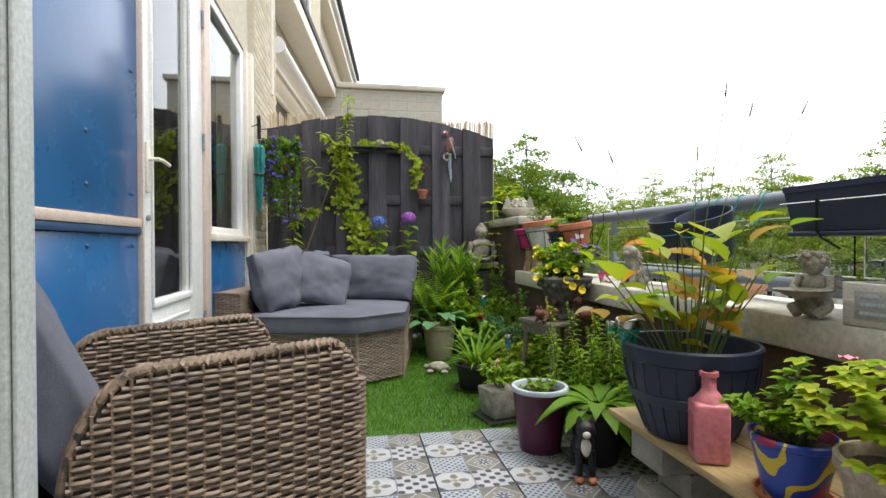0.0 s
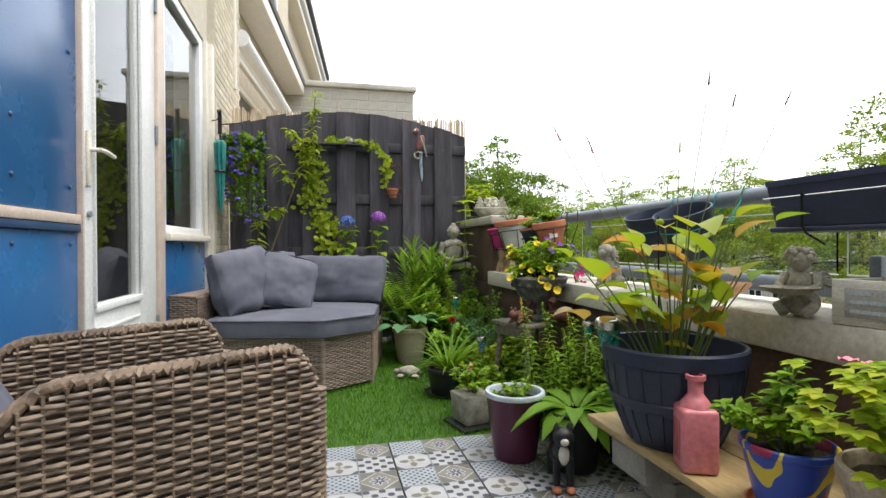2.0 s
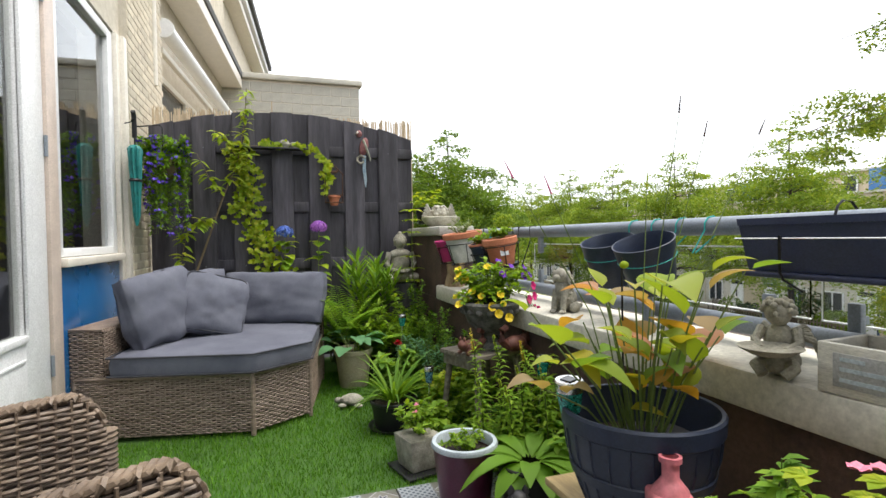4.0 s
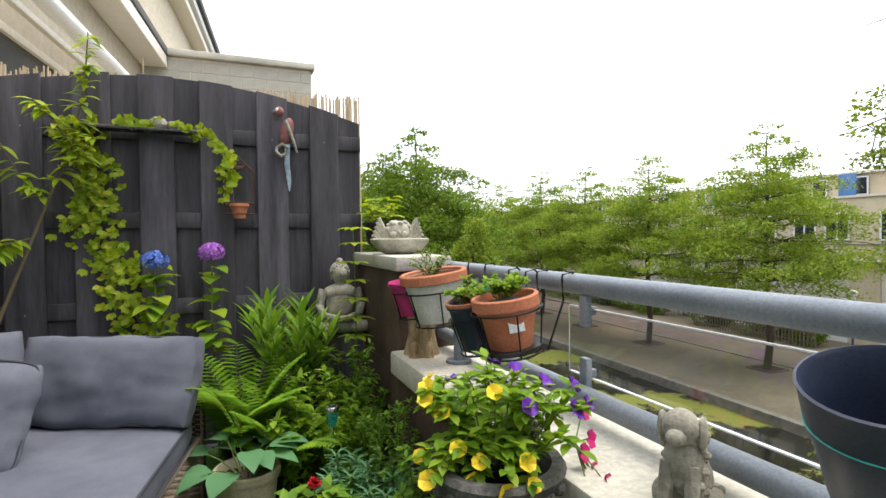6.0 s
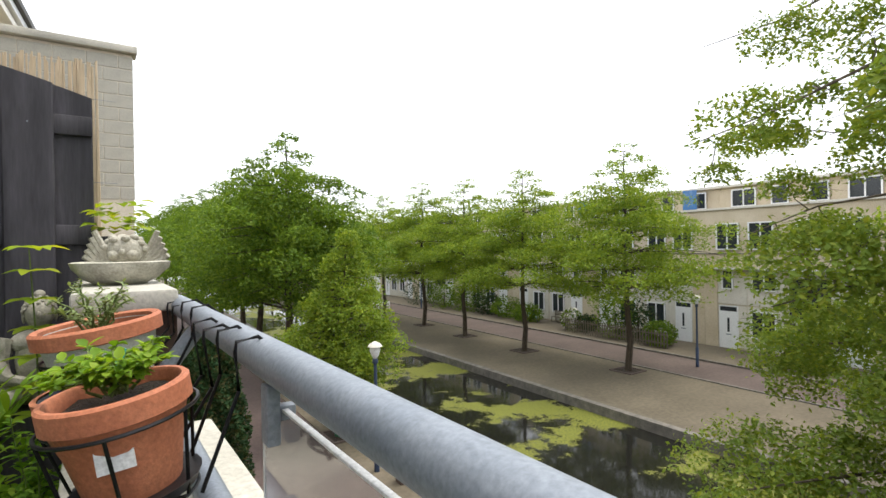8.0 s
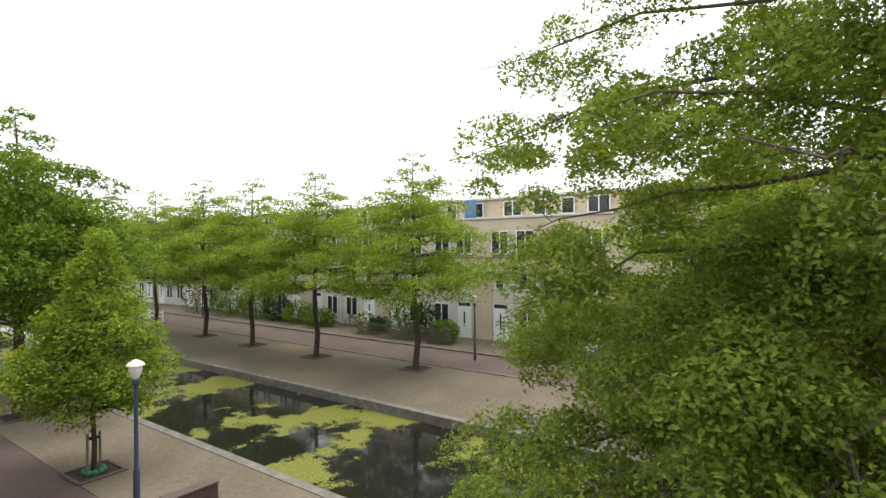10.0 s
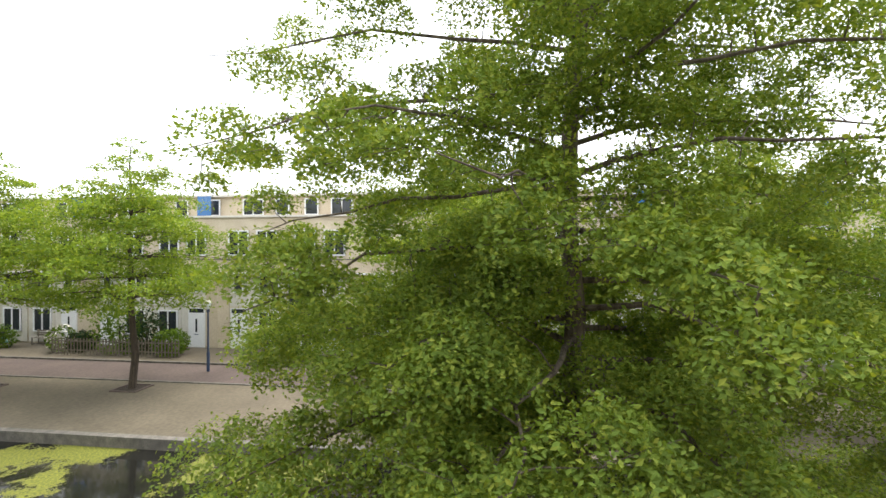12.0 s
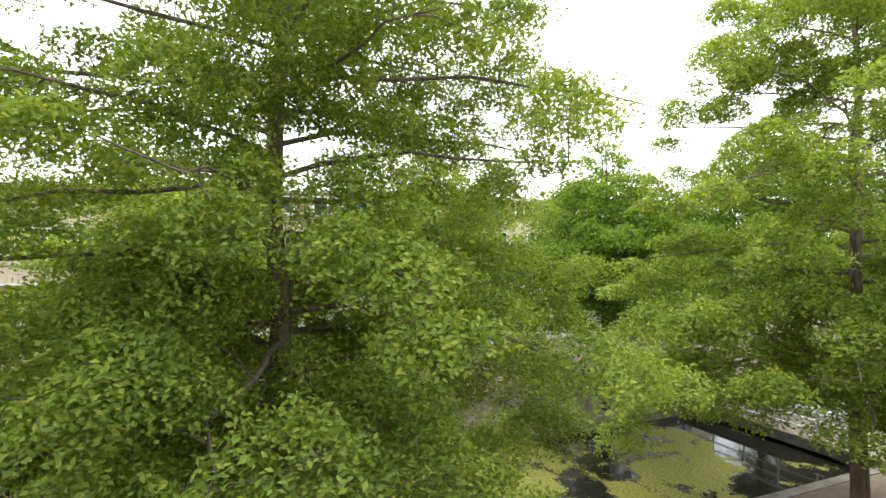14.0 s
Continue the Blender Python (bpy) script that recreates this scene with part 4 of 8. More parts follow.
    for a, b in zip(rings, rings[1:]):
        for i in range(m):
            bm.faces.new((a[i], a[(i + 1) % m], b[(i + 1) % m], b[i]))
    bm.faces.new(rings[-1])
    bm.faces.new(rings[0][::-1])
    bmesh.ops.smooth_vert(bm, verts=bm.verts[:], factor=0.4, use_axis_x=True, use_axis_y=True, use_axis_z=True)
    s = part("seat_cushion", bm, M_cushion, c, "flat grey seat cushion with piping")
    for z in (0.352, 0.449):
        part("piping", tube(new_bm(), [(x, y, z) for x, y in seat + seat[:1]], 0.005, 6), M_piping, s)


sofa()


def loose_cushion(name, label, w, d, h, at, seed, puff=0.6):
    c = thing(name, label, "cushion", at, "sofa cushions")
    b = part("cover", pillow(w, d, h, seed, puff, 0.015, 22), M_cushion, c)
    part("piping", piping(w, d, h * 0.18, 0.0045), M_piping, c)
    part("piping", piping(w, d, -h * 0.18, 0.0045), M_piping, c)


loose_cushion("back_cushion", "plump grey back cushion against the sofa arm", 0.54, 0.42, 0.19, pose(-0.335, 3.90, 0.675, 76, -7, 62), 11)
loose_cushion("back_cushion", "tall grey back cushion leaning in the sofa corner", 0.48, 0.40, 0.15, pose(-0.20, 4.38, 0.66, 74, 0, 40), 14)
loose_cushion("back_cushion", "long grey back cushion against the sofa back", 0.76, 0.38, 0.17, pose(0.30, 4.40, 0.64, 72, 0, -24), 12)
loose_cushion("scatter_cushion", "small square grey scatter cushion", 0.40, 0.40, 0.13, pose(-0.06, 4.04, 0.655, 66, 15, 16), 13, 0.75)

# ---------- plants ----------
M_soft = leaf_mat("bright_foliage", (0.13, 0.25, 0.02), (0.21, 0.36, 0.03), (0.32, 0.44, 0.05), 0.45)
M_mid = leaf_mat("green_foliage", (0.095, 0.205, 0.024), (0.16, 0.305, 0.035), (0.25, 0.39, 0.047), 0.42)
M_deep = leaf_mat("deep_green_foliage", (0.055, 0.135, 0.026), (0.10, 0.205, 0.035), (0.155, 0.27, 0.052), 0.38)
M_lime = leaf_mat("lime_foliage", (0.20, 0.32, 0.02), (0.32, 0.42, 0.03), (0.45, 0.48, 0.05), 0.45)
M_blueg = leaf_mat("blue_green_foliage", (0.07, 0.19, 0.09), (0.12, 0.27, 0.13), (0.17, 0.33, 0.17), 0.3)
M_fern = leaf_mat("fern_foliage", (0.12, 0.26, 0.02), (0.20, 0.36, 0.03), (0.28, 0.42, 0.04), 0.45)
M_stem = plain("green_stem", (0.12, 0.17, 0.04), 0.6)
M_twig = plain("brown_twig", (0.16, 0.12, 0.07), 0.8)
M_yellow = plain("yellow_petal", (0.75, 0.55, 0.02), 0.6)
M_violet = plain("violet_petal", (0.13, 0.02, 0.36), 0.55)
M_magenta = plain("magenta_petal", (0.55, 0.01, 0.16), 0.55)
M_pinkfl = plain("pink_petal", (0.72, 0.22, 0.32), 0.6)
M_red = plain("red_petal", (0.55, 0.02, 0.03), 0.6)
M_blue_h = leaf_mat("blue_florets", (0.07, 0.14, 0.62), (0.14, 0.24, 0.80), (0.26, 0.36, 0.85), 0.2)
M_purple_h = leaf_mat("purple_florets", (0.26, 0.07, 0.52), (0.42, 0.14, 0.66), (0.55, 0.25, 0.72), 0.2)
M_lobelia = leaf_mat("violet_florets", (0.10, 0.05, 0.62), (0.17, 0.09, 0.78), (0.26, 0.16, 0.85), 0.2)
M_terra = mat("terracotta", (0.42, 0.14, 0.07), (0.55, 0.21, 0.11), 9.0, 0.75, 0.0, 130.0, 0.25)
M_darkpot = mat("dark_blue_plastic", (0.018, 0.026, 0.05), (0.028, 0.038, 0.07), 4.0, 0.42, 0.0, 150.0, 0.1)
M_blackpot = plain("black_plastic", (0.015, 0.015, 0.017), 0.45, k=0.2)
M_beigepot = mat("beige_clay", (0.36, 0.32, 0.21), (0.46, 0.41, 0.29), 8.0, 0.75, 0.0, 120.0, 0.2)
M_purplepot = mat("plum_glaze", (0.075, 0.012, 0.04), (0.105, 0.02, 0.055), 3.0, 0.35, 0.0, 160.0, 0.06)
M_greyrim = plain("grey_rim", (0.42, 0.48, 0.52), 0.5)
M_stone = mat("grey_stone_cast", (0.20, 0.19, 0.155), (0.42, 0.40, 0.33), 14.0, 0.9, 0.0, 120.0, 0.7, 0.004)
M_palestone = mat("pale_stone_cast", (0.34, 0.32, 0.26), (0.55, 0.53, 0.45), 16.0, 0.9, 0.0, 130.0, 0.6, 0.004)
M_darkstone = mat("dark_stone_cast", (0.05, 0.05, 0.045), (0.16, 0.155, 0.14), 25.0, 0.9, 0.0, 140.0, 0.8, 0.004)
M_logwood = mat("pale_driftwood", (0.22, 0.15, 0.08), (0.45, 0.34, 0.2), 12.0, 0.85, 0.0, 60.0, 0.7, stretch=(3, 3, 0.7))
M_oldwood = mat("grey_old_wood", (0.13, 0.11, 0.085), (0.25, 0.22, 0.17), 5.0, 0.85, 0.0, 40.0, 0.5, stretch=(1, 8, 8))
M_plank = mat("new_pine_plank", (0.36, 0.26, 0.12), (0.47, 0.35, 0.17), 3.0, 0.6, 0.0, 40.0, 0.2, stretch=(8, 1, 8))
M_block = mat("concrete_block", (0.24, 0.23, 0.20), (0.36, 0.345, 0.30), 12.0, 0.95, 0.0, 150.0, 0.8, 0.004)
M_wire = plain("black_wire", (0.02, 0.02, 0.022), 0.4, 0.6)
M_tealcord = plain("teal_cord", (0.03, 0.36, 0.33), 0.6)
M_chrome = plain("brushed_steel", (0.62, 0.62, 0.60), 0.25, 1.0)
M_pinkglass = mat("pink_painted_glass", (0.55, 0.16, 0.19), (0.66, 0.24, 0.26), 6.0, 0.35, 0.0, 60.0, 0.2)


def blade(V, F, base, d, n, L, W, droop=0.3, fold=0.15, steps=4, peak=0.45):
    """One leaf: a pointed blade that bends down along its length; V and F collect points and faces."""
    d, n = Vector(d).normalized(), Vector(n)
    w = d.cross(n)
    if w.length < 1e-4:
        w = d.orthogonal()
    w.normalize()
    n = w.cross(d).normalized()
    k0 = len(V)
    p = Vector(base)
    dd = d.copy()
    for i in range(steps + 1):
        u = i / steps
        wid = W * 0.5 * max(math.sin(math.pi * min(max(u ** (math.log(0.5) / math.log(peak)), 0), 1)), 0.0)
        if i in (0, steps):
            V.append(p[:])
        else:
            V.append((p - w * wid + n * wid * fold * 2)[:])
            V.append(p[:])
            V.append((p + w * wid + n * wid * fold * 2)[:])
        dd = (dd - Vector((0, 0, 1)) * droop / steps).normalized()
        p = p + dd * (L / steps)
    a = k0
    b = k0 + 1
    F.append((a, b + 1, b))
    F.append((a, b + 2, b + 1))
    for i in range(1, steps - 1):
        r0, r1 = k0 + 1 + 3 * (i - 1), k0 + 1 + 3 * i
        F.append((r0, r0 + 1, r1 + 1, r1))
        F.append((r0 + 1, r0 + 2, r1 + 2, r1 + 1))
    r0, e = k0 + 1 + 3 * (steps - 2), k0 + 1 + 3 * (steps - 1)
    F.append((r0, r0 + 1, e))
    F.append((r0 + 1, r0 + 2, e))


def leaf_part(name, V, F, material, parent, label="", at=None):
    me = bpy.data.meshes.new(name)
    me.from_pydata(V, [], F)
    for p in me.polygons:
        p.use_smooth = True
    return part(name, me, material, parent, label, at=at)


def rdir(rng, lo=-0.1, hi=1.0):
    a = rng.uniform(0, 6.283)
    z = rng.uniform(lo, hi)
    r = math.sqrt(max(1 - z * z, 0.05))
    return Vector((r * math.cos(a), r * math.sin(a), z))


def bush(name, label, at, rx, ry, h, count, L, W, material, seed, stems=9, droop=0.4, low=0.0, parent=None, flowers=None, category="plant", z0=0.0):
    """A leafy plant: thin stems with leaves set all along them."""
    rng = random.Random(seed)
    t = parent or thing(name, label, category, Matrix.Translation(at))
    bm = new_bm()
    V, F, FV, FF = [], [], [], []
    for s in range(stems):
        a = 6.283 * s / stems + rng.uniform(-0.4, 0.4)
        k = math.sqrt(rng.uniform(0.05, 1.0))
        tip = Vector((math.cos(a) * rx * k, math.sin(a) * ry * k, z0 + h * (0.55 + 0.45 * rng.random()) * (1.05 - 0.35 * k)))
        pts = [Vector((tip.x * 0.12, tip.y * 0.12, z0 + low)).lerp(tip, u / 5) + Vector((rng.uniform(-1, 1), rng.uniform(-1, 1), 0)) * 0.012 + Vector((0, 0, 0.12 * h * math.sin(math.pi * u / 5))) for u in range(6)]
        tube(bm, pts, 0.003, 4, 0.0015)
        for i in range(count // stems):
            u = rng.uniform(0.12, 1.0) ** 0.7 * 5
            j = min(int(u), 4)
            p = pts[j].lerp(pts[j + 1], u - j)
            d = rdir(rng, -0.25, 0.7)
            o = Vector((p.x, p.y, 0))
            if o.length > 0.02:
                d = (d + o.normalized() * 0.5).normalized()
            blade(V, F, p, d, (0, 0, 1), L * rng.uniform(0.6, 1.2), W * rng.uniform(0.7, 1.2), droop * rng.uniform(0.4, 1.4), 0.18, 3)
        if flowers and rng.random() < flowers[1]:
            for q in range(flowers[3] if len(flowers) > 3 else 7):
                e = rdir(rng, -0.2, 0.9)
                blade(FV, FF, pts[5] + Vector((0, 0, 0.004)), e, (0, 0, 1), flowers[2], flowers[2] * 0.9, 0.2, -0.1, 3, 0.6)
    part("stem", bm, M_stem, t)
    leaf_part("foliage", V, F, material, t)
    if FV:
        leaf_part("blossom", FV, FF, flowers[0], t)
    return t


def pot_mesh(r0, r1, h, rim=0.012, rimh=0.03, segs=28, wall=0.008):
    """A flower pot: base radius, top radius, height and a thicker rim; open at the top."""
    return lathe(new_bm(), [(0, 0), (r0 * 0.96, 0), (r0, 0.006), (r0 + (r1 - r0) * 0.5, h * 0.5), (r1 - 0.002, h - rimh), (r1 + rim, h - rimh + 0.004), (r1 + rim, h - 0.004), (r1 + rim - 0.004, h), (r1 - wall + 0.004, h), (r1 - wall, h - 0.006), (r1 - wall - 0.004, h * 0.72), (0, h * 0.72)], segs)


def pot(t, r0, r1, h, material, rim=0.006, rimh=0.03, soil=True, label=""):
    p = part("pot", pot_mesh(r0, r1, h, rim, rimh), material, t, label)
    if soil:
        bm = lathe(new_bm(), [(0, h * 0.87), (r1 * 0.5, h * 0.875), (r1 * 0.9, h * 0.85)], 20)
        for v in bm.verts:
            v.co.z += 0.008 * noise.noise(v.co * 40)
        part("soil", bm, M_soil, t)
    return p


def saucer(t, r, material):
    part("saucer", lathe(new_bm(), [(0, 0), (r * 0.9, 0), (r, 0.018), (r - 0.006, 0.018), (r * 0.86, 0.005), (0, 0.005)], 24), material, t)


# beige pot with a hosta
def hosta():
    t = thing("potted_hosta", "blue-green hosta in a beige clay pot", "potted plant", pose(0.84, 4.18, 0))
    pot(t, 0.10, 0.13, 0.27, M_beigepot, 0.008, 0.035)
    rng = random.Random(5)
    for k in range(15):
        a = k * 2.4
        up = rng.uniform(0.35, 0.95)
        b = Vector((0.04 * math.cos(a), 0.04 * math.sin(a), 0.24))
        L = rng.uniform(0.09, 0.15)
        tip = b + Vector((math.cos(a) * (1.2 - up), math.sin(a) * (1.2 - up), up)).normalized() * L
        V, F = [], []
        blade(V, F, tip, Vector((math.cos(a), math.sin(a), 0.35)), (0, 0, 1), rng.uniform(0.13, 0.17), rng.uniform(0.10, 0.13), 0.9, 0.12, 6, 0.42)
        lf = leaf_part("leaf", V, F, M_blueg, t)
        part("leaf_stalk", tube(new_bm(), [b, b.lerp(tip, 0.6) + Vector((0, 0, 0.01)), tip], 0.003, 5), M_stem, lf)


hosta()


def fern(at, seed, fronds, L, label):
    t = thing("fern", label, "fern", Matrix.Translation(at))
    rng = random.Random(seed)
    for k in range(fronds):
        a = 6.283 * k / fronds + rng.uniform(-0.3, 0.3)
        up = rng.uniform(0.55, 1.5)
        d = Vector((math.cos(a), math.sin(a), up * 2.0)).normalized()
        p = Vector((0, 0, 0))
        V, F, line = [], [], [p[:]]
        LL = L * rng.uniform(0.7, 1.1)
        n = 22
        for i in range(n):
            u = i / n
            d = (d - Vector((0, 0, 0.035 + 0.03 * u))).normalized()
            p = p + d * LL / n
            line.append(p[:])
            side = d.cross(Vector((0, 0, 1))).normalized()
            ll = LL * 0.23 * math.sin(math.pi * (0.12 + 0.86 * u)) ** 0.8
            for s in (-1, 1):
                blade(V, F, p, side * s + d * 0.45, (0, 0, 1), ll, ll * 0.30, 0.25, 0.1, 3)
        f = leaf_part("frond", V, F, M_fern, t)
        part("midrib", tube(new_bm(), line, 0.0022, 4, 0.0008), M_stem, f)
    part("root_pot", pot_mesh(0.08, 0.10, 0.14, 0.004, 0.02), M_blackpot, t, at=pose(0, 0, -0.135))


fern((0.83, 4.55, 0.22), 3, 17, 0.56, "bright green fern beside the sofa")
fern((1.0, 4.36, 0.16), 4, 12, 0.42, "low bright green fern among the pots")


def strap_plant(name, label, at, seed, count, L, W, material, potr, droop=1.2):
    t = thing(name, label, "potted plant", Matrix.Translation(at))
    pot(t, potr * 0.8, potr, potr * 1.25, M_blackpot, 0.004, 0.02)
    saucer(t, potr * 1.12, M_blackpot)
    rng = random.Random(seed)
    V, F = [], []
    for k in range(count):
        a = rng.uniform(0, 6.283)
        d = Vector((math.cos(a), math.sin(a), rng.uniform(0.7, 2.6)))
        blade(V, F, (0.02 * math.cos(a), 0.02 * math.sin(a), potr * 1.05), d, (0, 0, 1), L * rng.uniform(0.6, 1.15), W, droop * rng.uniform(0.7, 1.5), 0.2, 8, 0.35)
    leaf_part("foliage", V, F, material, t)
    return t


strap_plant("spider_plant", "green spider plant in a black pot with saucer", (0.93, 3.27, 0), 6, 75, 0.34, 0.016, M_mid, 0.13)


def lance_plant(at, seed, label, stems, h, L, W, material, spread):
    """Upright stems that carry whorls of long narrow leaves."""
    t = thing("oleander", label, "shrub", Matrix.Translation(at))
    rng = random.Random(seed)
    V, F = [], []
    for s in range(stems):
        a = 6.283 * s / stems + rng.uniform(-0.3, 0.3)
        k = rng.uniform(0.2, 1.0) * spread
        hh = h * rng.uniform(0.75, 1.05)
        pts = [(0, 0, 0), (math.cos(a) * k * 0.4, math.sin(a) * k * 0.4, hh * 0.55), (math.cos(a) * k, math.sin(a) * k, hh)]
        part("stem", tube(new_bm(), pts, 0.004, 5, 0.0025), M_stem, t)
        for i in range(26):
            u = 0.45 + 0.55 * i / 25
            p = Vector(pts[1]).lerp(Vector(pts[2]), (u - 0.45) / 0.55)
            b = i * 2.39
            blade(V, F, p, (math.cos(b), math.sin(b), 0.9 + 0.8 * u), (0, 0, 1), L * rng.uniform(0.7, 1.1), W, 0.5, 0.2, 5, 0.5)
    leaf_part("foliage", V, F, material, t)
    part("root_pot", pot_mesh(0.10, 0.13, 0.22, 0.004, 0.02), M_blackpot, t)


lance_plant((1.08, 4.86, 0.0), 8, "tall lance-leaved shrub before the dark fence", 9, 0.88, 0.19, 0.028, M_mid, 0.24)

# low mixed greenery along the parapet
greens = [
    ("leafy_shrub", "bright green leafy shrub among the pots", (1.18, 4.52, 0), 0.20, 0.2, 0.62, 420, 0.065, 0.032, M_soft, 21),
    ("leafy_shrub", "bright green shrub below the stone figure", (1.33, 4.72, 0), 0.17, 0.17, 0.72, 380, 0.06, 0.030, M_soft, 22),
    ("leafy_shrub", "fine-leaved shrub beside the parapet", (1.36, 4.18, 0), 0.15, 0.2, 0.62, 700, 0.032, 0.014, M_mid, 23),
    ("leafy_shrub", "variegated small-leaved shrub beside the parapet", (1.30, 3.85, 0), 0.15, 0.18, 0.55, 700, 0.028, 0.014, M_deep, 24),
    ("leafy_shrub", "broad-leaved green plant behind the red flower", (1.03, 3.78, 0), 0.16, 0.16, 0.40, 200, 0.085, 0.045, M_mid, 25),
    ("leafy_shrub", "low green ground plants under the table", (1.30, 3.35, 0), 0.20, 0.25, 0.30, 420, 0.05, 0.032, M_mid, 26),
    ("leafy_shrub", "low green plant beside the small solar lamp", (1.14, 3.02, 0), 0.16, 0.18, 0.30, 380, 0.045, 0.034, M_soft, 27),
    ("strawberry_plant", "green strawberry leaves beside the purple pot", (1.22, 2.66, 0), 0.20, 0.18, 0.26, 330, 0.055, 0.044, M_mid, 28),
    ("leafy_shrub", "dense low greenery under the wooden table", (1.42, 2.72, 0), 0.10, 0.2, 0.3, 300, 0.05, 0.03, M_deep, 29),
    ("leafy_shrub", "dark green plant beside the parapet", (1.40, 2.30, 0), 0.09, 0.2, 0.34, 300, 0.05, 0.03, M_deep, 30),
    ("leafy_shrub", "small dark green plant at the foot of the fence", (0.78, 4.98, 0), 0.14, 0.1, 0.45, 260, 0.06, 0.032, M_mid, 31),
    ("leafy_shrub", "mound of rounded green leaves beside the table legs", (1.38, 3.15, 0), 0.12, 0.2, 0.42, 420, 0.05, 0.034, M_soft, 131),
    ("leafy_shrub", "fine-leaved green plant against the parapet", (1.40, 3.58, 0), 0.11, 0.2, 0.58, 600, 0.036, 0.018, M_mid, 132),
    ("leafy_shrub", "green leafy plant behind the plum pot", (1.36, 2.50, 0), 0.12, 0.16, 0.50, 420, 0.05, 0.024, M_mid, 133),
    ("leafy_shrub", "low bright green leaves around the purple pot", (1.02, 2.86, 0), 0.14, 0.14, 0.26, 320, 0.05, 0.036, M_soft, 134),
    ("leafy_shrub", "bright leafy plant behind the fern", (1.02, 4.32, 0), 0.18, 0.18, 0.60, 520, 0.06, 0.03, M_soft, 141),
    ("leafy_shrub", "soft green plant beside the blue-green spurge", (1.24, 4.30, 0), 0.17, 0.18, 0.66, 620, 0.05, 0.024, M_soft, 142),
    ("leafy_shrub", "tall leafy stems against the parapet", (1.40, 4.44, 0), 0.13, 0.15, 0.86, 620, 0.045, 0.02, M_mid, 143),
    ("leafy_shrub", "small-leaved grey-green shrub against the parapet", (1.41, 3.95, 0), 0.12, 0.18, 0.70, 800, 0.03, 0.014, M_mid, 144),
    ("leafy_shrub", "low mound of lime leaves before the stool", (1.17, 3.28, 0), 0.17, 0.18, 0.36, 460, 0.045, 0.034, M_lime, 145),
    ("leafy_shrub", "tall green stems beside the stool", (1.42, 2.42, 0), 0.11, 0.16, 0.60, 520, 0.055, 0.02, M_soft, 146),
    ("leafy_shrub", "green plant between stool and planter", (1.38, 2.05, 0), 0.12, 0.16, 0.46, 420, 0.055, 0.026, M_mid, 147),
    ("leafy_shrub", "yellow-green shrub at the foot of the fence", (0.34, 5.05, 0.0), 0.16, 0.08, 0.80, 300, 0.07, 0.04, M_lime, 32),
]
for n, lab, at, rx, ry, h, c, L, W, m, sd in greens:
    bush(n, lab, at, rx, ry, h, c, L, W, m, sd, 12)

t = bush("red_flower_plant", "green plant with one red double flower", (1.04, 3.62, 0), 0.10, 0.10, 0.36, 150, 0.06, 0.032, M_mid, 33, 7)
V, F = [], []
rng = random.Random(2)
for k in range(40):
    blade(V, F, (0.012, 0.045, 0.385), rdir(rng, -0.3, 1), (0, 0, 1), 0.026, 0.022, 0.2, -0.15, 3, 0.6)
leaf_part("flower", V, F, M_red, t, "round red bloom")
part("flower_stem", tube(new_bm(), [(0, 0, 0.1), (0.012, 0.045, 0.385)], 0.003, 5), M_stem, t)


def euphorbia(at, seed):
    t = thing("spurge_plant", "blue-green spurge with whorls of narrow leaves", "plant", Matrix.Translation(at))
    rng = random.Random(seed)
    V, F = [], []
    for s in range(8):
        a, k = s * 0.8, rng.uniform(0.03, 0.13)
        tip = Vector((math.cos(a) * k, math.sin(a) * k, rng.uniform(0.27, 0.38)))
        part("stem", tube(new_bm(), [(0, 0, 0), tip], 0.004, 5), M_stem, t)
        for i in range(34):
            b = i * 2.39
            blade(V, F, tip - Vector((0, 0, 0.003 * i)), (math.cos(b), math.sin(b), 0.75 - 0.03 * i), (0, 0, 1), 0.055, 0.011, 0.5, 0.15, 4, 0.55)
    leaf_part("foliage", V, F, M_blueg, t)


euphorbia((1.20, 3.92, 0), 3)
euphorbia((1.36, 3.72, 0), 4)


# plum pot
t = thing("plum_pot", "tall plum-coloured pot with a pale grey rim and herbs", "potted plant", pose(0.985, 2.29, 0))
part("pot", lathe(new_bm(), [(0, 0), (0.086, 0), (0.09, 0.006), (0.105, 0.12), (0.122, 0.27), (0.126, 0.275), (0.112, 0.275), (0.105, 0.22), (0, 0.22)], 32), M_purplepot, t)
part("rim", lathe(new_bm(), [(0.1265, 0.262), (0.128, 0.272), (0.124, 0.281), (0.110, 0.281), (0.106, 0.272), (0.104, 0.24)], 32), M_greyrim, t, "pale grey inner rim")
part("soil", lathe(new_bm(), [(0, 0.238), (0.104, 0.235)], 20), M_soil, t)
bush("", "", None, 0.10, 0.10, 0.10, 420, 0.02, 0.012, M_soft, 41, 14, parent=t, z0=0.232)

# square stone pot
t = thing("stone_pot", "square weathered stone pot with flowers on a tray", "potted plant", pose(0.92, 2.72, 0, 0, 0, 14))
bm = new_bm()
box(bm, -0.085, -0.085, 0.015, 0.085, 0.085, 0.16, 0.008)
for v in bm.verts:
    v.co.x *= 0.82 + 1.2 * v.co.z
    v.co.y *= 0.82 + 1.2 * v.co.z
part("pot", bm, M_stone, t)
part("tray", box(new_bm(), -0.11, -0.11, 0, 0.11, 0.11, 0.013, 0.005), M_blackpot, t)
bush("", "", None, 0.15, 0.13, 0.16, 420, 0.032, 0.02, M_soft, 42, 14, parent=t, z0=0.155, flowers=(M_pinkfl, 0.3, 0.014))


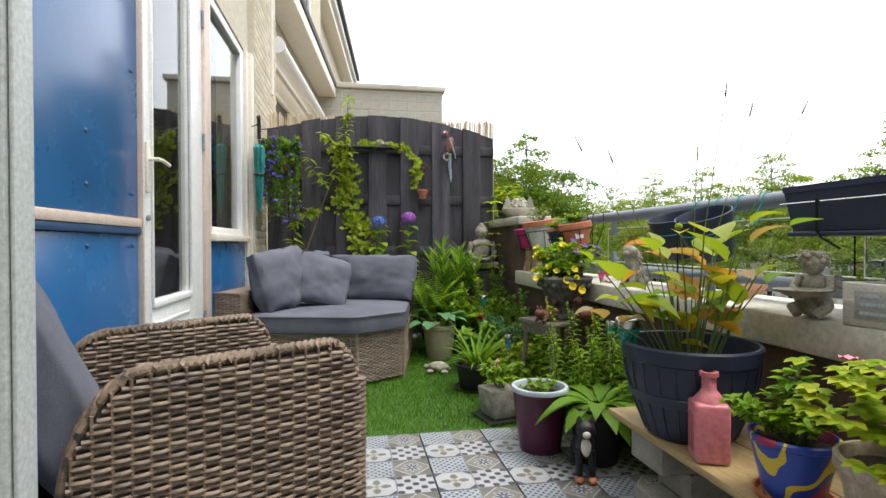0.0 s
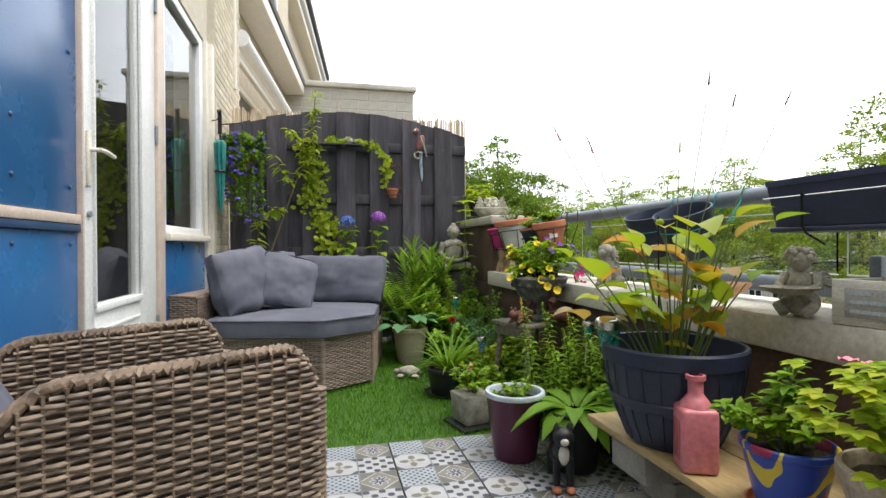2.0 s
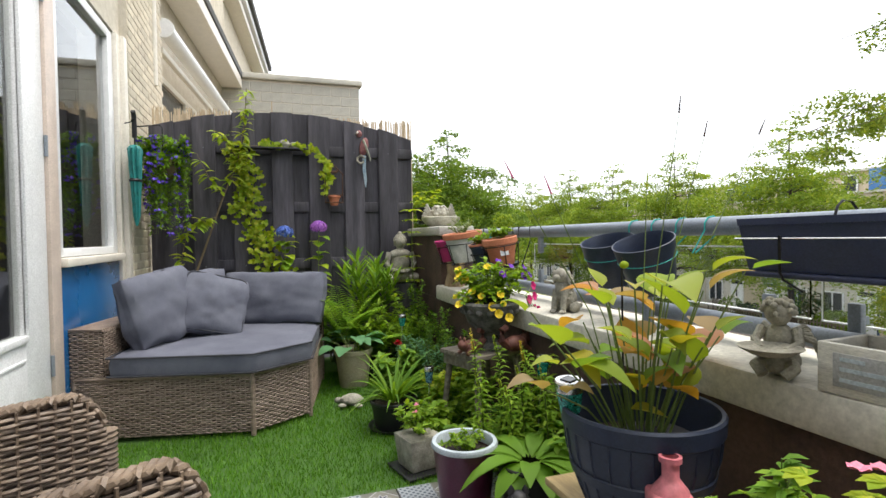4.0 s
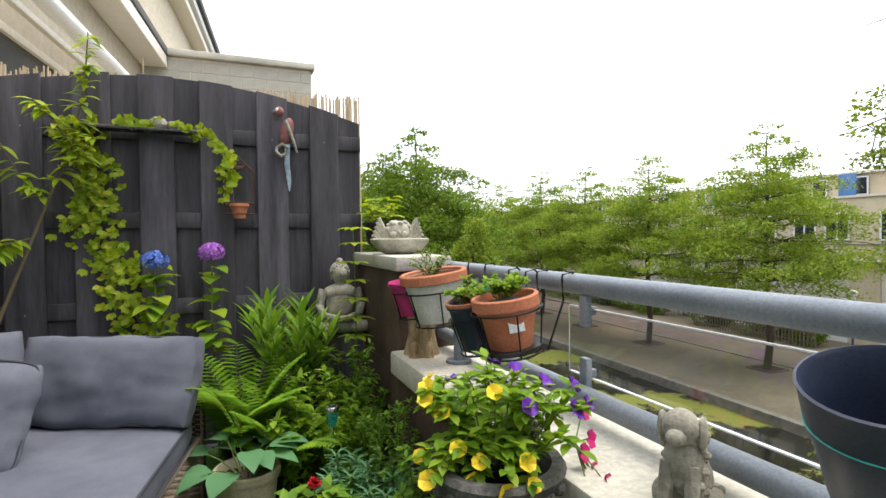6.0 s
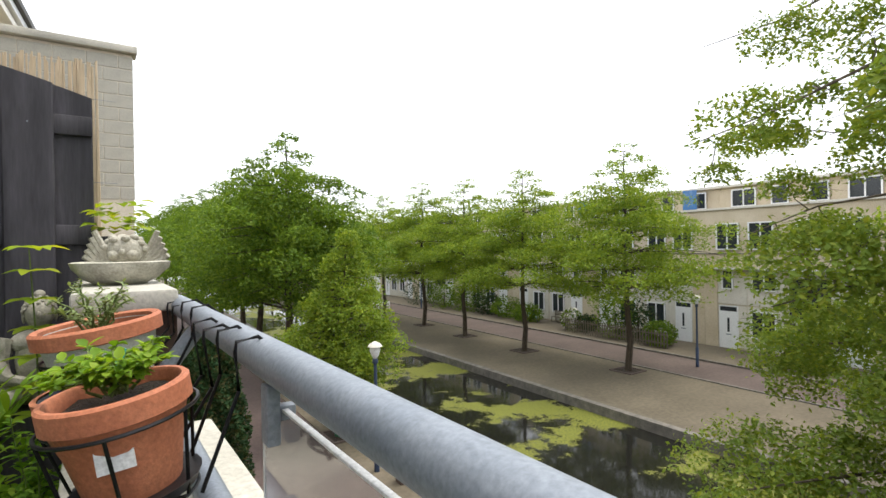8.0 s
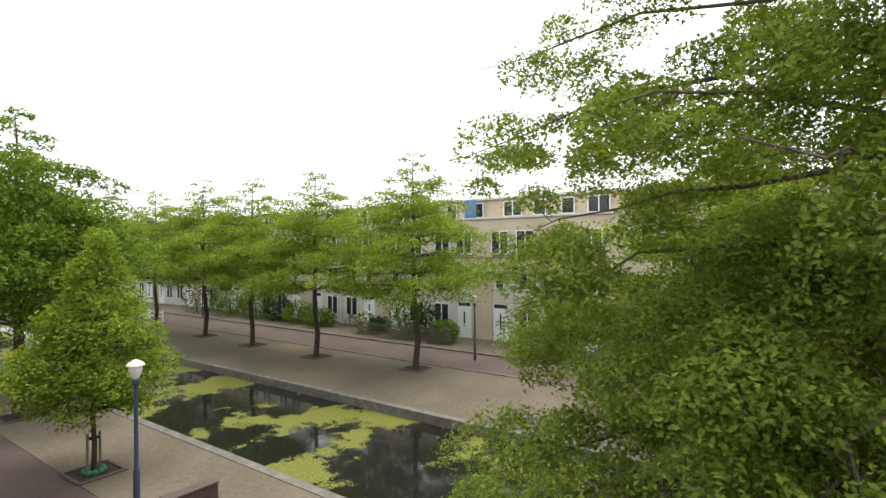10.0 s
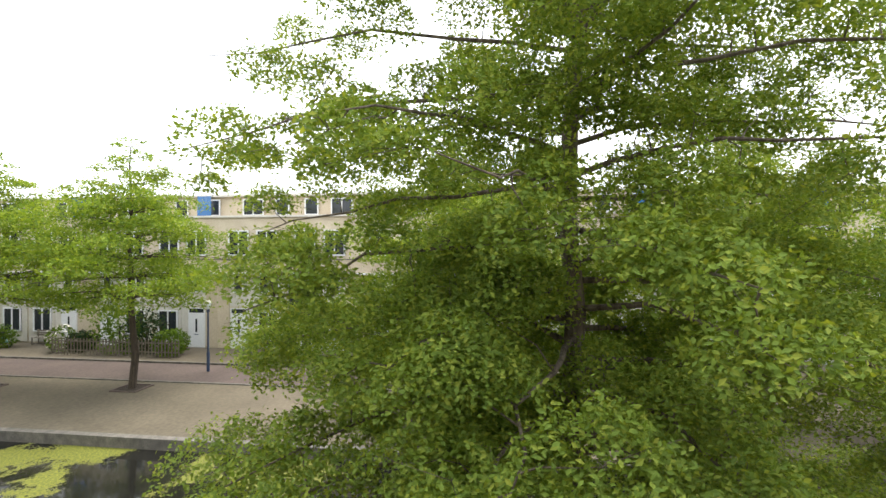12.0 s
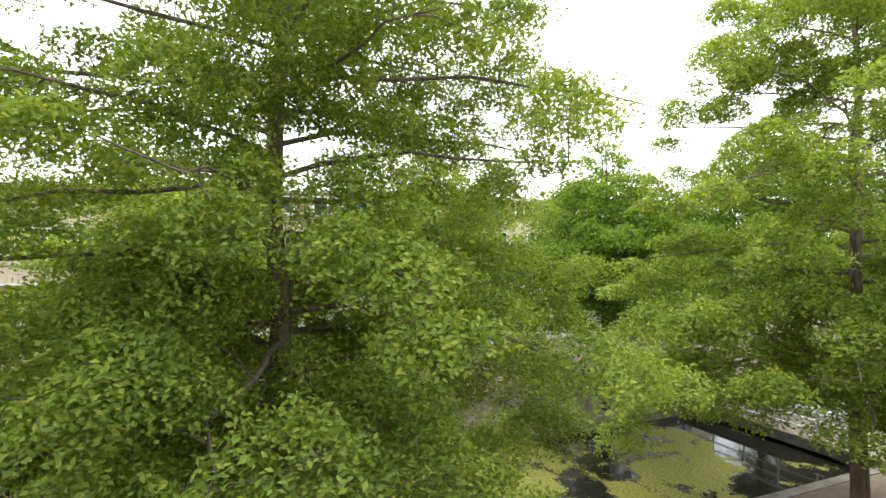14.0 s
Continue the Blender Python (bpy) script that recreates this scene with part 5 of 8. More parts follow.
def peace_lily():
    t = thing("broad_leaved_plant", "glossy broad-leaved plant in a dark pot", "potted plant", pose(1.18, 2.13, 0))
    pot(t, 0.085, 0.12, 0.24, M_blackpot, 0.004, 0.02)
    rng = random.Random(9)
    for k in range(24):
        a = k * 2.4
        V, F = [], []
        d = Vector((math.cos(a), math.sin(a), rng.uniform(0.25, 1.1)))
        blade(V, F, (0.03 * math.cos(a), 0.03 * math.sin(a), 0.235), d, (0, 0, 1), rng.uniform(0.19, 0.28), 0.07, 1.3, 0.15, 7, 0.5)
        leaf_part("leaf", V, F, M_mid, t)


peace_lily()


def goldenrod():
    rng = random.Random(12)
    for n, (x, y, h) in enumerate(((1.16, 2.60, 0.64), (1.34, 2.46, 0.60), (1.12, 2.44, 0.50), (1.24, 2.52, 0.62), (1.30, 2.22, 0.56), (1.19, 2.30, 0.46), (1.27, 2.36, 0.52), (1.40, 2.56, 0.55), (1.22, 2.42, 0.45))):
        t = thing("goldenrod", "upright goldenrod stem with a yellow flower tip", "plant", pose(x, y, 0), "goldenrod stems")
        pts = [(0, 0, 0), (0.01, 0.008, h * 0.5), (0.0, 0.015, h * 0.85), (-0.02, 0.02, h)]
        part("stem", tube(new_bm(), pts, 0.0035, 5, 0.002), M_stem, t)
        V, F = [], []
        for i in range(84):
            u = 0.12 + 0.80 * i / 83
            b = i * 2.39
            blade(V, F, (0.008 * u, 0.012 * u, h * u), (math.cos(b), math.sin(b), 0.7), (0, 0, 1), 0.088 * (1.15 - 0.7 * u), 0.013, 1.1, 0.15, 4, 0.4)
        leaf_part("foliage", V, F, M_soft, t)
        V, F = [], []
        for i in range(70):
            u = rng.uniform(0.84, 1.0)
            b = rng.uniform(0, 6.28)
            blade(V, F, (-0.02 * (u - 0.8) * 5, 0.02 * u, h * u), (math.cos(b), math.sin(b), 1.0), (0, 0, 1), 0.026 * (1.35 - u), 0.008, 0.5, 0, 3)
        leaf_part("flower_spike", V, F, M_yellow if n < 2 else M_lime, t)


goldenrod()


# ---------- plants at the fence ----------
def hydrangea(x, z, mat_flower, seed, label):
    y = 5.04
    t = thing("hydrangea", label, "flower", pose(x, y, 0))
    rng = random.Random(seed)
    part("stem", tube(new_bm(), [(0.02, 0, 0), (-0.01, 0.01, z * 0.5), (0, -0.01, z - 0.05)], 0.006, 6, 0.004), M_stem, t)
    V, F = [], []
    for k in range(110):
        d = rdir(rng, -0.55, 1)
        c = Vector((0, -0.02, z)) + Vector((d.x * 0.066, d.y * 0.066, d.z * 0.052))
        for q in range(4):
            a = q * 1.571 + rng.random()
            e = (d.orthogonal().normalized() * math.cos(a) + d.cross(d.orthogonal().normalized()) * math.sin(a) + d * 0.25)
            blade(V, F, c, e, d, 0.018, 0.017, 0.0, -0.1, 3, 0.6)
    leaf_part("flower_head", V, F, mat_flower, t)
    for k in range(22):
        u = rng.uniform(0.45, 0.97)
        a = k * 2.4
        V, F = [], []
        blade(V, F, (0, 0, z * u), (math.cos(a), math.sin(a) - 0.5, 0.5), (0, 0, 1), rng.uniform(0.10, 0.16), rng.uniform(0.075, 0.105), 1.0, 0.12, 5, 0.45)
        leaf_part("leaf", V, F, M_soft if k % 3 else M_lime, t)


hydrangea(0.405, 1.12, M_blue_h, 1, "blue hydrangea bloom with broad green leaves")
hydrangea(0.685, 1.16, M_purple_h, 2, "purple hydrangea bloom with broad green leaves")


def creeper():
    t = thing("climbing_vine", "light green climbing vine trained along the fence", "vine")
    rng = random.Random(31)
    line = [(0.46, 5.10, 0.45), (0.30, 5.13, 0.80), (0.20, 5.14, 1.10), (0.11, 5.14, 1.35), (0.12, 5.15, 1.62), (0.02, 5.16, 1.85)]
    over = [(-0.02, 5.15, 1.86), (0.25, 5.15, 1.86), (0.45, 5.14, 1.89), (0.70, 5.15, 1.82), (0.78, 5.16, 1.70), (0.77, 5.16, 1.45)]
    V, F = [], []
    for path, wide, n in ((line, 0.125, 400), (over, 0.045, 95)):
        part("vine_stem", tube(new_bm(), path, 0.004, 5, 0.002), M_twig, t)
        for i in range(n):
            u = rng.random() * (len(path) - 1)
            j = min(int(u), len(path) - 2)
            p = Vector(path[j]).lerp(Vector(path[j + 1]), u - j)
            w = wide * (1.25 - 0.75 * u / (len(path) - 1)) if path is line else wide
            p += Vector((rng.gauss(0, w * 0.6), rng.uniform(-0.05, 0.015), rng.gauss(0, w * 0.35)))
            a = rng.uniform(0, 6.28)
            for q in (-0.9, 0.0, 0.9):
                d = Vector((math.cos(a + q), -0.5, math.sin(a + q) - 0.2))
                blade(V, F, p, d, (0, -1, 0.4), 0.041, 0.027, 0.25, 0.1, 3, 0.5)
    leaf_part("foliage", V, F, M_lime, t)


creeper()
s_ = thing("fence_shelf", "thin dark ledge fixed to the fence", "shelf")
part("ledge", box(new_bm(), 0.02, 5.09, 1.835, 0.62, 5.197, 1.848, 0.003), M_fence, s_)
for k, (x, r) in enumerate(((0.42, 0.045), (0.50, 0.035))):
    t = thing("garden_stone", "mossy grey stone on the fence ledge", "stone", pose(x, 5.14, 1.848), "stones on the ledge")
    part("stone", blob(new_bm(), (0, 0, r * 0.75), (r * 1.15, r * 0.9, r * 0.8), 14, 9, None, 0.25, k), M_stone, t)


def tall_shrub():
    t = thing("tall_shrub", "tall yellow-green shrub with a bare brown stem", "shrub")
    rng = random.Random(17)
    stem = [(-0.33, 4.96, 0.05), (-0.27, 4.97, 0.82), (-0.19, 4.98, 1.05), (-0.06, 5.0, 1.43), (0.05, 5.0, 1.71), (0.11, 5.0, 2.02), (0.13, 5.0, 2.30)]
    part("stem", tube(new_bm(), stem, 0.011, 7, 0.003), M_twig, t)
    side = [[(-0.06, 5.0, 1.43), (-0.16, 4.97, 1.55), (-0.25, 4.95, 1.75)], [(0.05, 5.0, 1.71), (-0.03, 4.97, 1.85), (-0.10, 4.96, 1.93)], [(-0.12, 5.0, 1.25), (-0.22, 4.96, 1.22), (-0.27, 4.95, 1.18)], [(0.02, 5.0, 1.62), (0.10, 4.96, 1.66), (0.15, 4.95, 1.76)], [(-0.3, 4.96, 0.5), (-0.38, 4.96, 0.9), (-0.33, 4.97, 1.15)]]
    V, F = [], []
    for sd in side:
        part("side_branch", tube(new_bm(), sd, 0.005, 5, 0.002), M_twig, t)
    for path, n in [(stem[3:], 80)] + [(s, 26) for s in side]:
        for i in range(n):
            u = rng.uniform(0.1, 1) * (len(path) - 1)
            j = min(int(u), len(path) - 2)
            p = Vector(path[j]).lerp(Vector(path[j + 1]), u - j)
            d = rdir(rng, -0.5, 0.5)
            d.y = -abs(d.y) * 0.7
            blade(V, F, p, d, (0, -0.4, 1), rng.uniform(0.07, 0.12), rng.uniform(0.025, 0.036), 0.7, 0.12, 5, 0.42)
    leaf_part("foliage", V, F, M_lime, t)


tall_shrub()


def side_sapling():
    t = thing("sapling", "slender yellow-green sapling beside the stone figure", "plant")
    stem = [(1.40, 4.62, 0.2), (1.41, 4.62, 0.7), (1.40, 4.60, 1.05), (1.39, 4.58, 1.28)]
    part("stem", tube(new_bm(), stem, 0.005, 5, 0.002), M_stem, t)
    rng = random.Random(19)
    V, F = [], []
    for z, n in ((1.28, 5), (1.20, 5), (1.10, 6), (1.0, 5), (0.9, 5), (0.8, 5), (0.7, 5)):
        for i in range(n):
            a = i * 6.283 / n + z * 9
            blade(V, F, (1.40, 4.60, z), (math.cos(a), math.sin(a), 0.35), (0, 0, 1), rng.uniform(0.08, 0.12), 0.05, 0.7, 0.12, 5, 0.5)
    leaf_part("foliage", V, F, M_lime, t)


side_sapling()


# ---------- hanging basket and umbrella ----------
def wall_basket():
    t = thing("wall_basket", "wall basket overflowing with violet flowers and grey-green leaves", "hanging plant", pose(-0.47, 4.86, 1.62))
    part("basket", lathe(new_bm(), [(0, -0.10), (0.06, -0.09), (0.10, -0.03), (0.12, 0.05), (0.11, 0.05), (0, 0.03)], 18), M_twig, t)
    part("hook", tube(new_bm(), [(-0.18, 0, 0.30), (-0.02, 0, 0.32), (0, 0, 0.30), (0, 0, 0.04)], 0.005, 6), M_wire, t)
    rng = random.Random(23)
    V, F, V2, F2 = [], [], [], []
    bm = new_bm()
    for k in range(140):
        a = rng.uniform(0, 6.28)
        r = rng.uniform(0.05, 0.18)
        ln = rng.uniform(0.05, 0.62)
        top = Vector((0.05 * math.cos(a), 0.05 * math.sin(a), 0.06))
        pts = [top, Vector((r * math.cos(a), r * math.sin(a), 0.10 - 0.1 * rng.random())), Vector((r * 1.05 * math.cos(a), r * 1.05 * math.sin(a), 0.10 - ln))]
        if k % 3 == 0:
            pts[1].z += 0.10
            pts[2].z = pts[1].z + 0.03
        tube(bm, pts, 0.0015, 3)
        for i in range(50):
            u = rng.uniform(0.3, 2.0)
            j = min(int(u), 1)
            p = pts[j].lerp(pts[j + 1], u - j)
            blade(V, F, p, rdir(rng, -0.8, 0.8), (0, 0, 1), 0.042, 0.015, 0.3, 0.1, 3)
        for i in range(3 if rng.random() < 0.45 else 0):
            u = rng.uniform(0.6, 2.0)
            j = min(int(u), 1)
            p = pts[j].lerp(pts[j + 1], u - j) + Vector((math.cos(a), math.sin(a), 0)) * 0.015
            for q in range(5):
                blade(V2, F2, p, rdir(rng, -0.6, 0.6) + Vector((math.cos(a), math.sin(a), 0)) * 0.3, (math.cos(a), math.sin(a), 0.2), 0.028, 0.021, 0.1, 0, 3, 0.6)
    part("trailing_stem", bm, M_stem, t)
    leaf_part("foliage", V, F, M_mid, t)
    leaf_part("blossom", V2, F2, M_lobelia, t, "small violet flowers")


wall_basket()


def umbrella():
    t = thing("closed_umbrella", "folded teal umbrella hung on the brick wall", "umbrella", pose(-0.60, 4.60, 1.19, 0, 0, 0))
    m = plain("teal_fabric", (0.02, 0.20, 0.19), 0.55, k=0.25, scale=20)
    bm = new_bm()
    prof = [(0.006, -0.02), (0.012, 0.0), (0.024, 0.06), (0.034, 0.20), (0.045, 0.40), (0.052, 0.52), (0.03, 0.545), (0.01, 0.55)]
    segs = 32
    lathe(bm, prof, segs)
    for v in bm.verts:
        a = math.atan2(v.co.y, v.co.x)
        k = 1 + 0.22 * math.sin(8 * a + v.co.z * 5)
        v.co.x *= k * 0.8
        v.co.y *= k * 1.25
    part("canopy", bm, m, t)
    part("shaft", tube(new_bm(), [(0, 0, 0.5), (0, 0, 0.62)], 0.006, 8), M_wire, t)
    part("handle", tube(new_bm(), [(0, 0, 0.60), (0, -0.002, 0.70), (0.0, -0.012, 0.76), (0, -0.03, 0.78)], 0.016, 10), M_blackpot, t)
    part("wall_hook", tube(new_bm(), [(-0.06, 0, 0.70), (-0.02, -0.02, 0.705), (-0.0, -0.03, 0.73)], 0.004, 6), M_wire, t)
    part("strap", lathe(new_bm(), [(0.046, -0.01), (0.05, 0), (0.046, 0.01)], 20, pose(0, 0, 0.30) @ Matrix.Diagonal((0.85, 1.3, 1, 1))), M_blackpot, t)


umbrella()

# ---------- ornaments ----------
def statue(name, label, at, build, material, category="statue"):
    bm = new_bm()
    build(bm)
    ob = part(name, bm, material, None, label)
    ob.matrix_basis = at
    return tagged(ob, label, category)


def bend_limb(bm, pts, r0, r1):
    tube(bm, pts, r0, 8, r1)


def buddha(bm):
    blob(bm, (0, 0, 0.05), (0.115, 0.075, 0.05), 16, 9)
    blob(bm, (-0.085, -0.035, 0.04), (0.06, 0.05, 0.035), 12, 8)
    blob(bm, (0.085, -0.035, 0.04), (0.06, 0.05, 0.035), 12, 8)
    blob(bm, (0, 0, 0.15), (0.07, 0.05, 0.10), 14, 10)
    blob(bm, (0, 0, 0.21), (0.085, 0.045, 0.045), 14, 9)
    for s in (-1, 1):
        bend_limb(bm, [(s * 0.08, 0, 0.225), (s * 0.105, -0.01, 0.15), (s * 0.085, -0.04, 0.10), (s * 0.02, -0.075, 0.085)], 0.026, 0.018)
    blob(bm, (0, -0.07, 0.085), (0.035, 0.022, 0.018), 10, 7)
    tube(bm, [(0, 0, 0.235), (0, -0.002, 0.27)], 0.026, 10)
    blob(bm, (0, -0.004, 0.305), (0.042, 0.044, 0.054), 16, 12)
    for k in range(60):
        a, z = k * 2.4, 0.31 + 0.05 * (k / 60)
        r = 0.045 * math.sqrt(max(0, 1 - ((z - 0.305) / 0.056) ** 2))
        if math.sin(a) > -0.55 or z > 0.335:
            blob(bm, (r * math.cos(a), r * math.sin(a), z), (0.008, 0.008, 0.008), 6, 4)
    blob(bm, (0, 0, 0.367), (0.018, 0.018, 0.016), 10, 7)
    blob(bm, (0, -0.046, 0.302), (0.007, 0.008, 0.014), 8, 6)
    for s in (-1, 1):
        blob(bm, (s * 0.043, 0.0, 0.295), (0.006, 0.012, 0.024), 8, 6)


t = thing("statue_stand", "small dark plinth under the stone figure", "plinth", pose(1.40, 5.03, 0))
part("plinth", box(new_bm(), -0.13, -0.10, 0, 0.13, 0.10, 0.655, 0.006), M_fence, t)
statue("buddha_statue", "seated grey stone meditating figure on a plinth", pose(1.39, 4.98, 0.656) @ Matrix.Scale(1.2, 4), buddha, M_stone)


def small_skull(bm):
    blob(bm, (0, 0, 0.035), (0.045, 0.04, 0.035), 12, 8)
    blob(bm, (0, -0.035, 0.02), (0.025, 0.02, 0.018), 10, 7)


statue("stone_ornament", "small grey stone ornament beside the seated figure", pose(1.30, 4.96, 0.656), small_skull, M_stone, "ornament")


def dog(bm):
    blob(bm, (0, 0.035, 0.06), (0.045, 0.06, 0.06), 14, 10)
    blob(bm, (0, -0.005, 0.105), (0.036, 0.042, 0.065), 14, 10)
    for s in (-1, 1):
        tube(bm, [(s * 0.022, -0.03, 0.11), (s * 0.024, -0.042, 0.05), (s * 0.024, -0.045, 0.012)], 0.014, 8)
        blob(bm, (s * 0.024, -0.052, 0.010), (0.016, 0.022, 0.011), 8, 6)
        blob(bm, (s * 0.045, 0.03, 0.025), (0.022, 0.042, 0.026), 10, 7)
    blob(bm, (0, -0.022, 0.178), (0.034, 0.038, 0.034), 14, 10)
    blob(bm, (0, -0.058, 0.168), (0.018, 0.024, 0.016), 10, 7)
    for s in (-1, 1):
        blob(bm, (s * 0.036, -0.012, 0.170), (0.010, 0.018, 0.032), 8, 7)
    for k in range(40):
        a, z = k * 2.4, 0.05 + 0.13 * (k / 40)
        blob(bm, (0.036 * math.cos(a), 0.012 + 0.036 * math.sin(a), z), (0.011, 0.011, 0.009), 6, 4)
    tube(bm, [(0, 0.085, 0.02), (0.03, 0.10, 0.025), (0.05, 0.08, 0.03)], 0.011, 7)


statue("dog_statue", "seated grey stone dog on the parapet", pose(1.61, 2.60, 0.69, 0, 0, -60), dog, M_stone)


def cherub(bm):
    blob(bm, (0, 0.0, 0.045), (0.055, 0.05, 0.045), 14, 9)
    blob(bm, (0, 0.0, 0.10), (0.04, 0.032, 0.055), 14, 10)
    for s in (-1, 1):
        tube(bm, [(s * 0.03, -0.01, 0.04), (s * 0.045, -0.06, 0.035), (s * 0.025, -0.075, 0.012)], 0.022, 8, 0.015)
        tube(bm, [(s * 0.042, 0, 0.135), (s * 0.055, -0.03, 0.10), (s * 0.03, -0.075, 0.085)], 0.015, 8, 0.011)
        for k in range(5):
            tube(bm, [(s * 0.02, 0.03, 0.12), (s * (0.05 + 0.008 * k), 0.06, 0.14 - 0.012 * k), (s * (0.06 + 0.006 * k), 0.085, 0.125 - 0.02 * k)], 0.010, 6, 0.006)
    blob(bm, (0, -0.012, 0.185), (0.036, 0.038, 0.04), 16, 11)
    for k in range(26):
        a, z = k * 2.4, 0.185 + 0.036 * (k / 26)
        r = 0.038 * math.sqrt(max(0.05, 1 - ((z - 0.185) / 0.042) ** 2))
        if math.sin(a) > -0.6 or z > 0.205:
            blob(bm, (r * math.cos(a), -0.010 + r * math.sin(a), z), (0.012, 0.012, 0.010), 6, 5)
    blob(bm, (0, -0.05, 0.182), (0.008, 0.008, 0.009), 7, 5)
    lathe(bm, [(0, -0.012), (0.045, -0.006), (0.075, 0.010), (0.082, 0.016), (0.072, 0.012), (0, -0.002)], 18, pose(0, -0.115, 0.085))


statue("cherub_statue", "stone child figure holding a shell on the parapet", pose(1.53, 1.43, 0.69, 0, 0, -62) @ Matrix.Scale(0.88, 4), cherub, M_stone)


def cherub_bowl(bm):
    lathe(bm, [(0, 0), (0.07, 0.0), (0.11, 0.02), (0.145, 0.055), (0.15, 0.075), (0.138, 0.078), (0.10, 0.045), (0, 0.03)], 22)
    for v in bm.verts:
        v.co += Vector((noise.noise(v.co * 40), noise.noise(v.co * 40 + Vector((9, 0, 0))), 0)) * 0.008
    for s in (-1, 1):
        for k in range(5):
            tube(bm, [(s * 0.04, 0.10, 0.06), (s * (0.07 + 0.01 * k), 0.11, 0.12 - 0.01 * k), (s * (0.10 + 0.008 * k), 0.10, 0.185 - 0.022 * k)], 0.016, 7, 0.010)
    blob(bm, (0, 0.07, 0.115), (0.058, 0.055, 0.055), 16, 11)
    for k in range(28):
        a, z = k * 2.4, 0.12 + 0.045 * (k / 28)
        r = 0.058 * math.sqrt(max(0.05, 1 - ((z - 0.115) / 0.058) ** 2))
        if math.sin(a) > -0.5 or z > 0.15:
            blob(bm, (r * math.cos(a), 0.07 + r * math.sin(a), z), (0.016, 0.016, 0.012), 6, 5)
    blob(bm, (0, 0.015, 0.11), (0.011, 0.010, 0.011), 7, 5)
    for s in (-1, 1):
        blob(bm, (s * 0.028, 0.028, 0.10), (0.02, 0.018, 0.017), 8, 6)


statue("cherub_bowl", "pale winged stone child leaning on a bird bath bowl", pose(1.66, 4.62, 1.142, 0, 0, -12) @ Matrix.Scale(1.1, 4), cherub_bowl, M_palestone)


def log_figure(bm):
    lathe(bm, [(0, 0), (0.075, 0.0), (0.068, 0.03), (0.055, 0.10), (0.065, 0.17), (0.058, 0.215), (0, 0.225)], 22)
    for v in bm.verts:
        a = math.atan2(v.co.y, v.co.x)
        k = 1 + 0.16 * math.sin(5 * a + 6 * v.co.z) + 0.12 * noise.noise(v.co * 30)
        v.co.x *= k
        v.co.y *= k
    for s in (-1, 1):
        blob(bm, (s * 0.03, -0.05, 0.13), (0.025, 0.02, 0.05), 9, 7)
        blob(bm, (s * 0.03, -0.05, 0.04), (0.022, 0.026, 0.035), 9, 7)


statue("wood_ornament", "pale carved driftwood ornament on the parapet", pose(1.60, 4.10, 0.69, 0, 0, -20), log_figure, M_logwood, "ornament")


def turtle(bm):
    blob(bm, (0, 0, 0.035), (0.075, 0.058, 0.035), 16, 9, None, 0.15, 3)
    blob(bm, (-0.085, 0, 0.03), (0.028, 0.02, 0.02), 10, 7)
    for sx in (-1, 1):
        for sy in (-1, 1):
            blob(bm, (sx * 0.05, sy * 0.052, 0.012), (0.028, 0.02, 0.013), 8, 6)


statue("turtle_ornament", "grey stone turtle on the artificial grass", pose(0.76, 3.72, 0.006, 0, 0, -20), turtle, M_stone, "ornament")


def squirrel(bm):
    blob(bm, (0, 0, 0.035), (0.065, 0.035, 0.035), 12, 8)
    blob(bm, (-0.06, 0, 0.05), (0.03, 0.026, 0.026), 10, 7)
    tube(bm, [(0.05, 0, 0.03), (0.085, 0, 0.06), (0.08, 0, 0.10), (0.055, 0, 0.11)], 0.02, 8, 0.016)
    for s in (-1, 1):
        blob(bm, (-0.065, s * 0.014, 0.08), (0.007, 0.006, 0.012), 6, 5)
        tube(bm, [(-0.03, s * 0.025, 0.03), (-0.06, s * 0.03, 0.006)], 0.010, 6)


M_redbrown = mat("red_brown_resin", (0.10, 0.035, 0.025), (0.19, 0.075, 0.055), 14.0, 0.6, 0.0, 120.0, 0.4)

# black and white cat figure: body and white patches
t = thing("cat_figure", "black and white standing cat figurine on the tiles", "figurine", pose(1.055, 1.99, 0, 0, 0, -18) @ Matrix.Scale(0.88, 4))
bm = new_bm()
blob(bm, (0, 0.05, 0.125), (0.048, 0.09, 0.055), 14, 10)
blob(bm, (0, -0.035, 0.165), (0.042, 0.045, 0.06), 14, 10)
blob(bm, (0, -0.06, 0.228), (0.044, 0.042, 0.040), 14, 10)
for s in (-1, 1):
    tube(bm, [(s * 0.026, -0.05, 0.14), (s * 0.028, -0.06, 0.03)], 0.018, 8, 0.015)
    tube(bm, [(s * 0.03, 0.10, 0.10), (s * 0.032, 0.105, 0.02)], 0.02, 8, 0.015)
    lathe(bm, [(0.017, 0), (0.010, 0.018), (0, 0.03)], 6, pose(s * 0.026, -0.052, 0.258))
tube(bm, [(0, 0.13, 0.14), (0.02, 0.18, 0.17), (0.03, 0.19, 0.24)], 0.013, 7)
part("body", bm, M_blackpot, t)
part("chest_patch", blob(new_bm(), (0, -0.074, 0.160), (0.022, 0.020, 0.042), 12, 8), M_cream, t, "cream chest")
part("muzzle", blob(new_bm(), (0, -0.096, 0.22), (0.018, 0.014, 0.016), 10, 7), M_cream, t, "cream muzzle")
for s in (-1, 1):
    part("paw", blob(new_bm(), (s * 0.028, -0.07, 0.014), (0.02, 0.026, 0.015), 9, 6), M_terra, t, "brown paw")


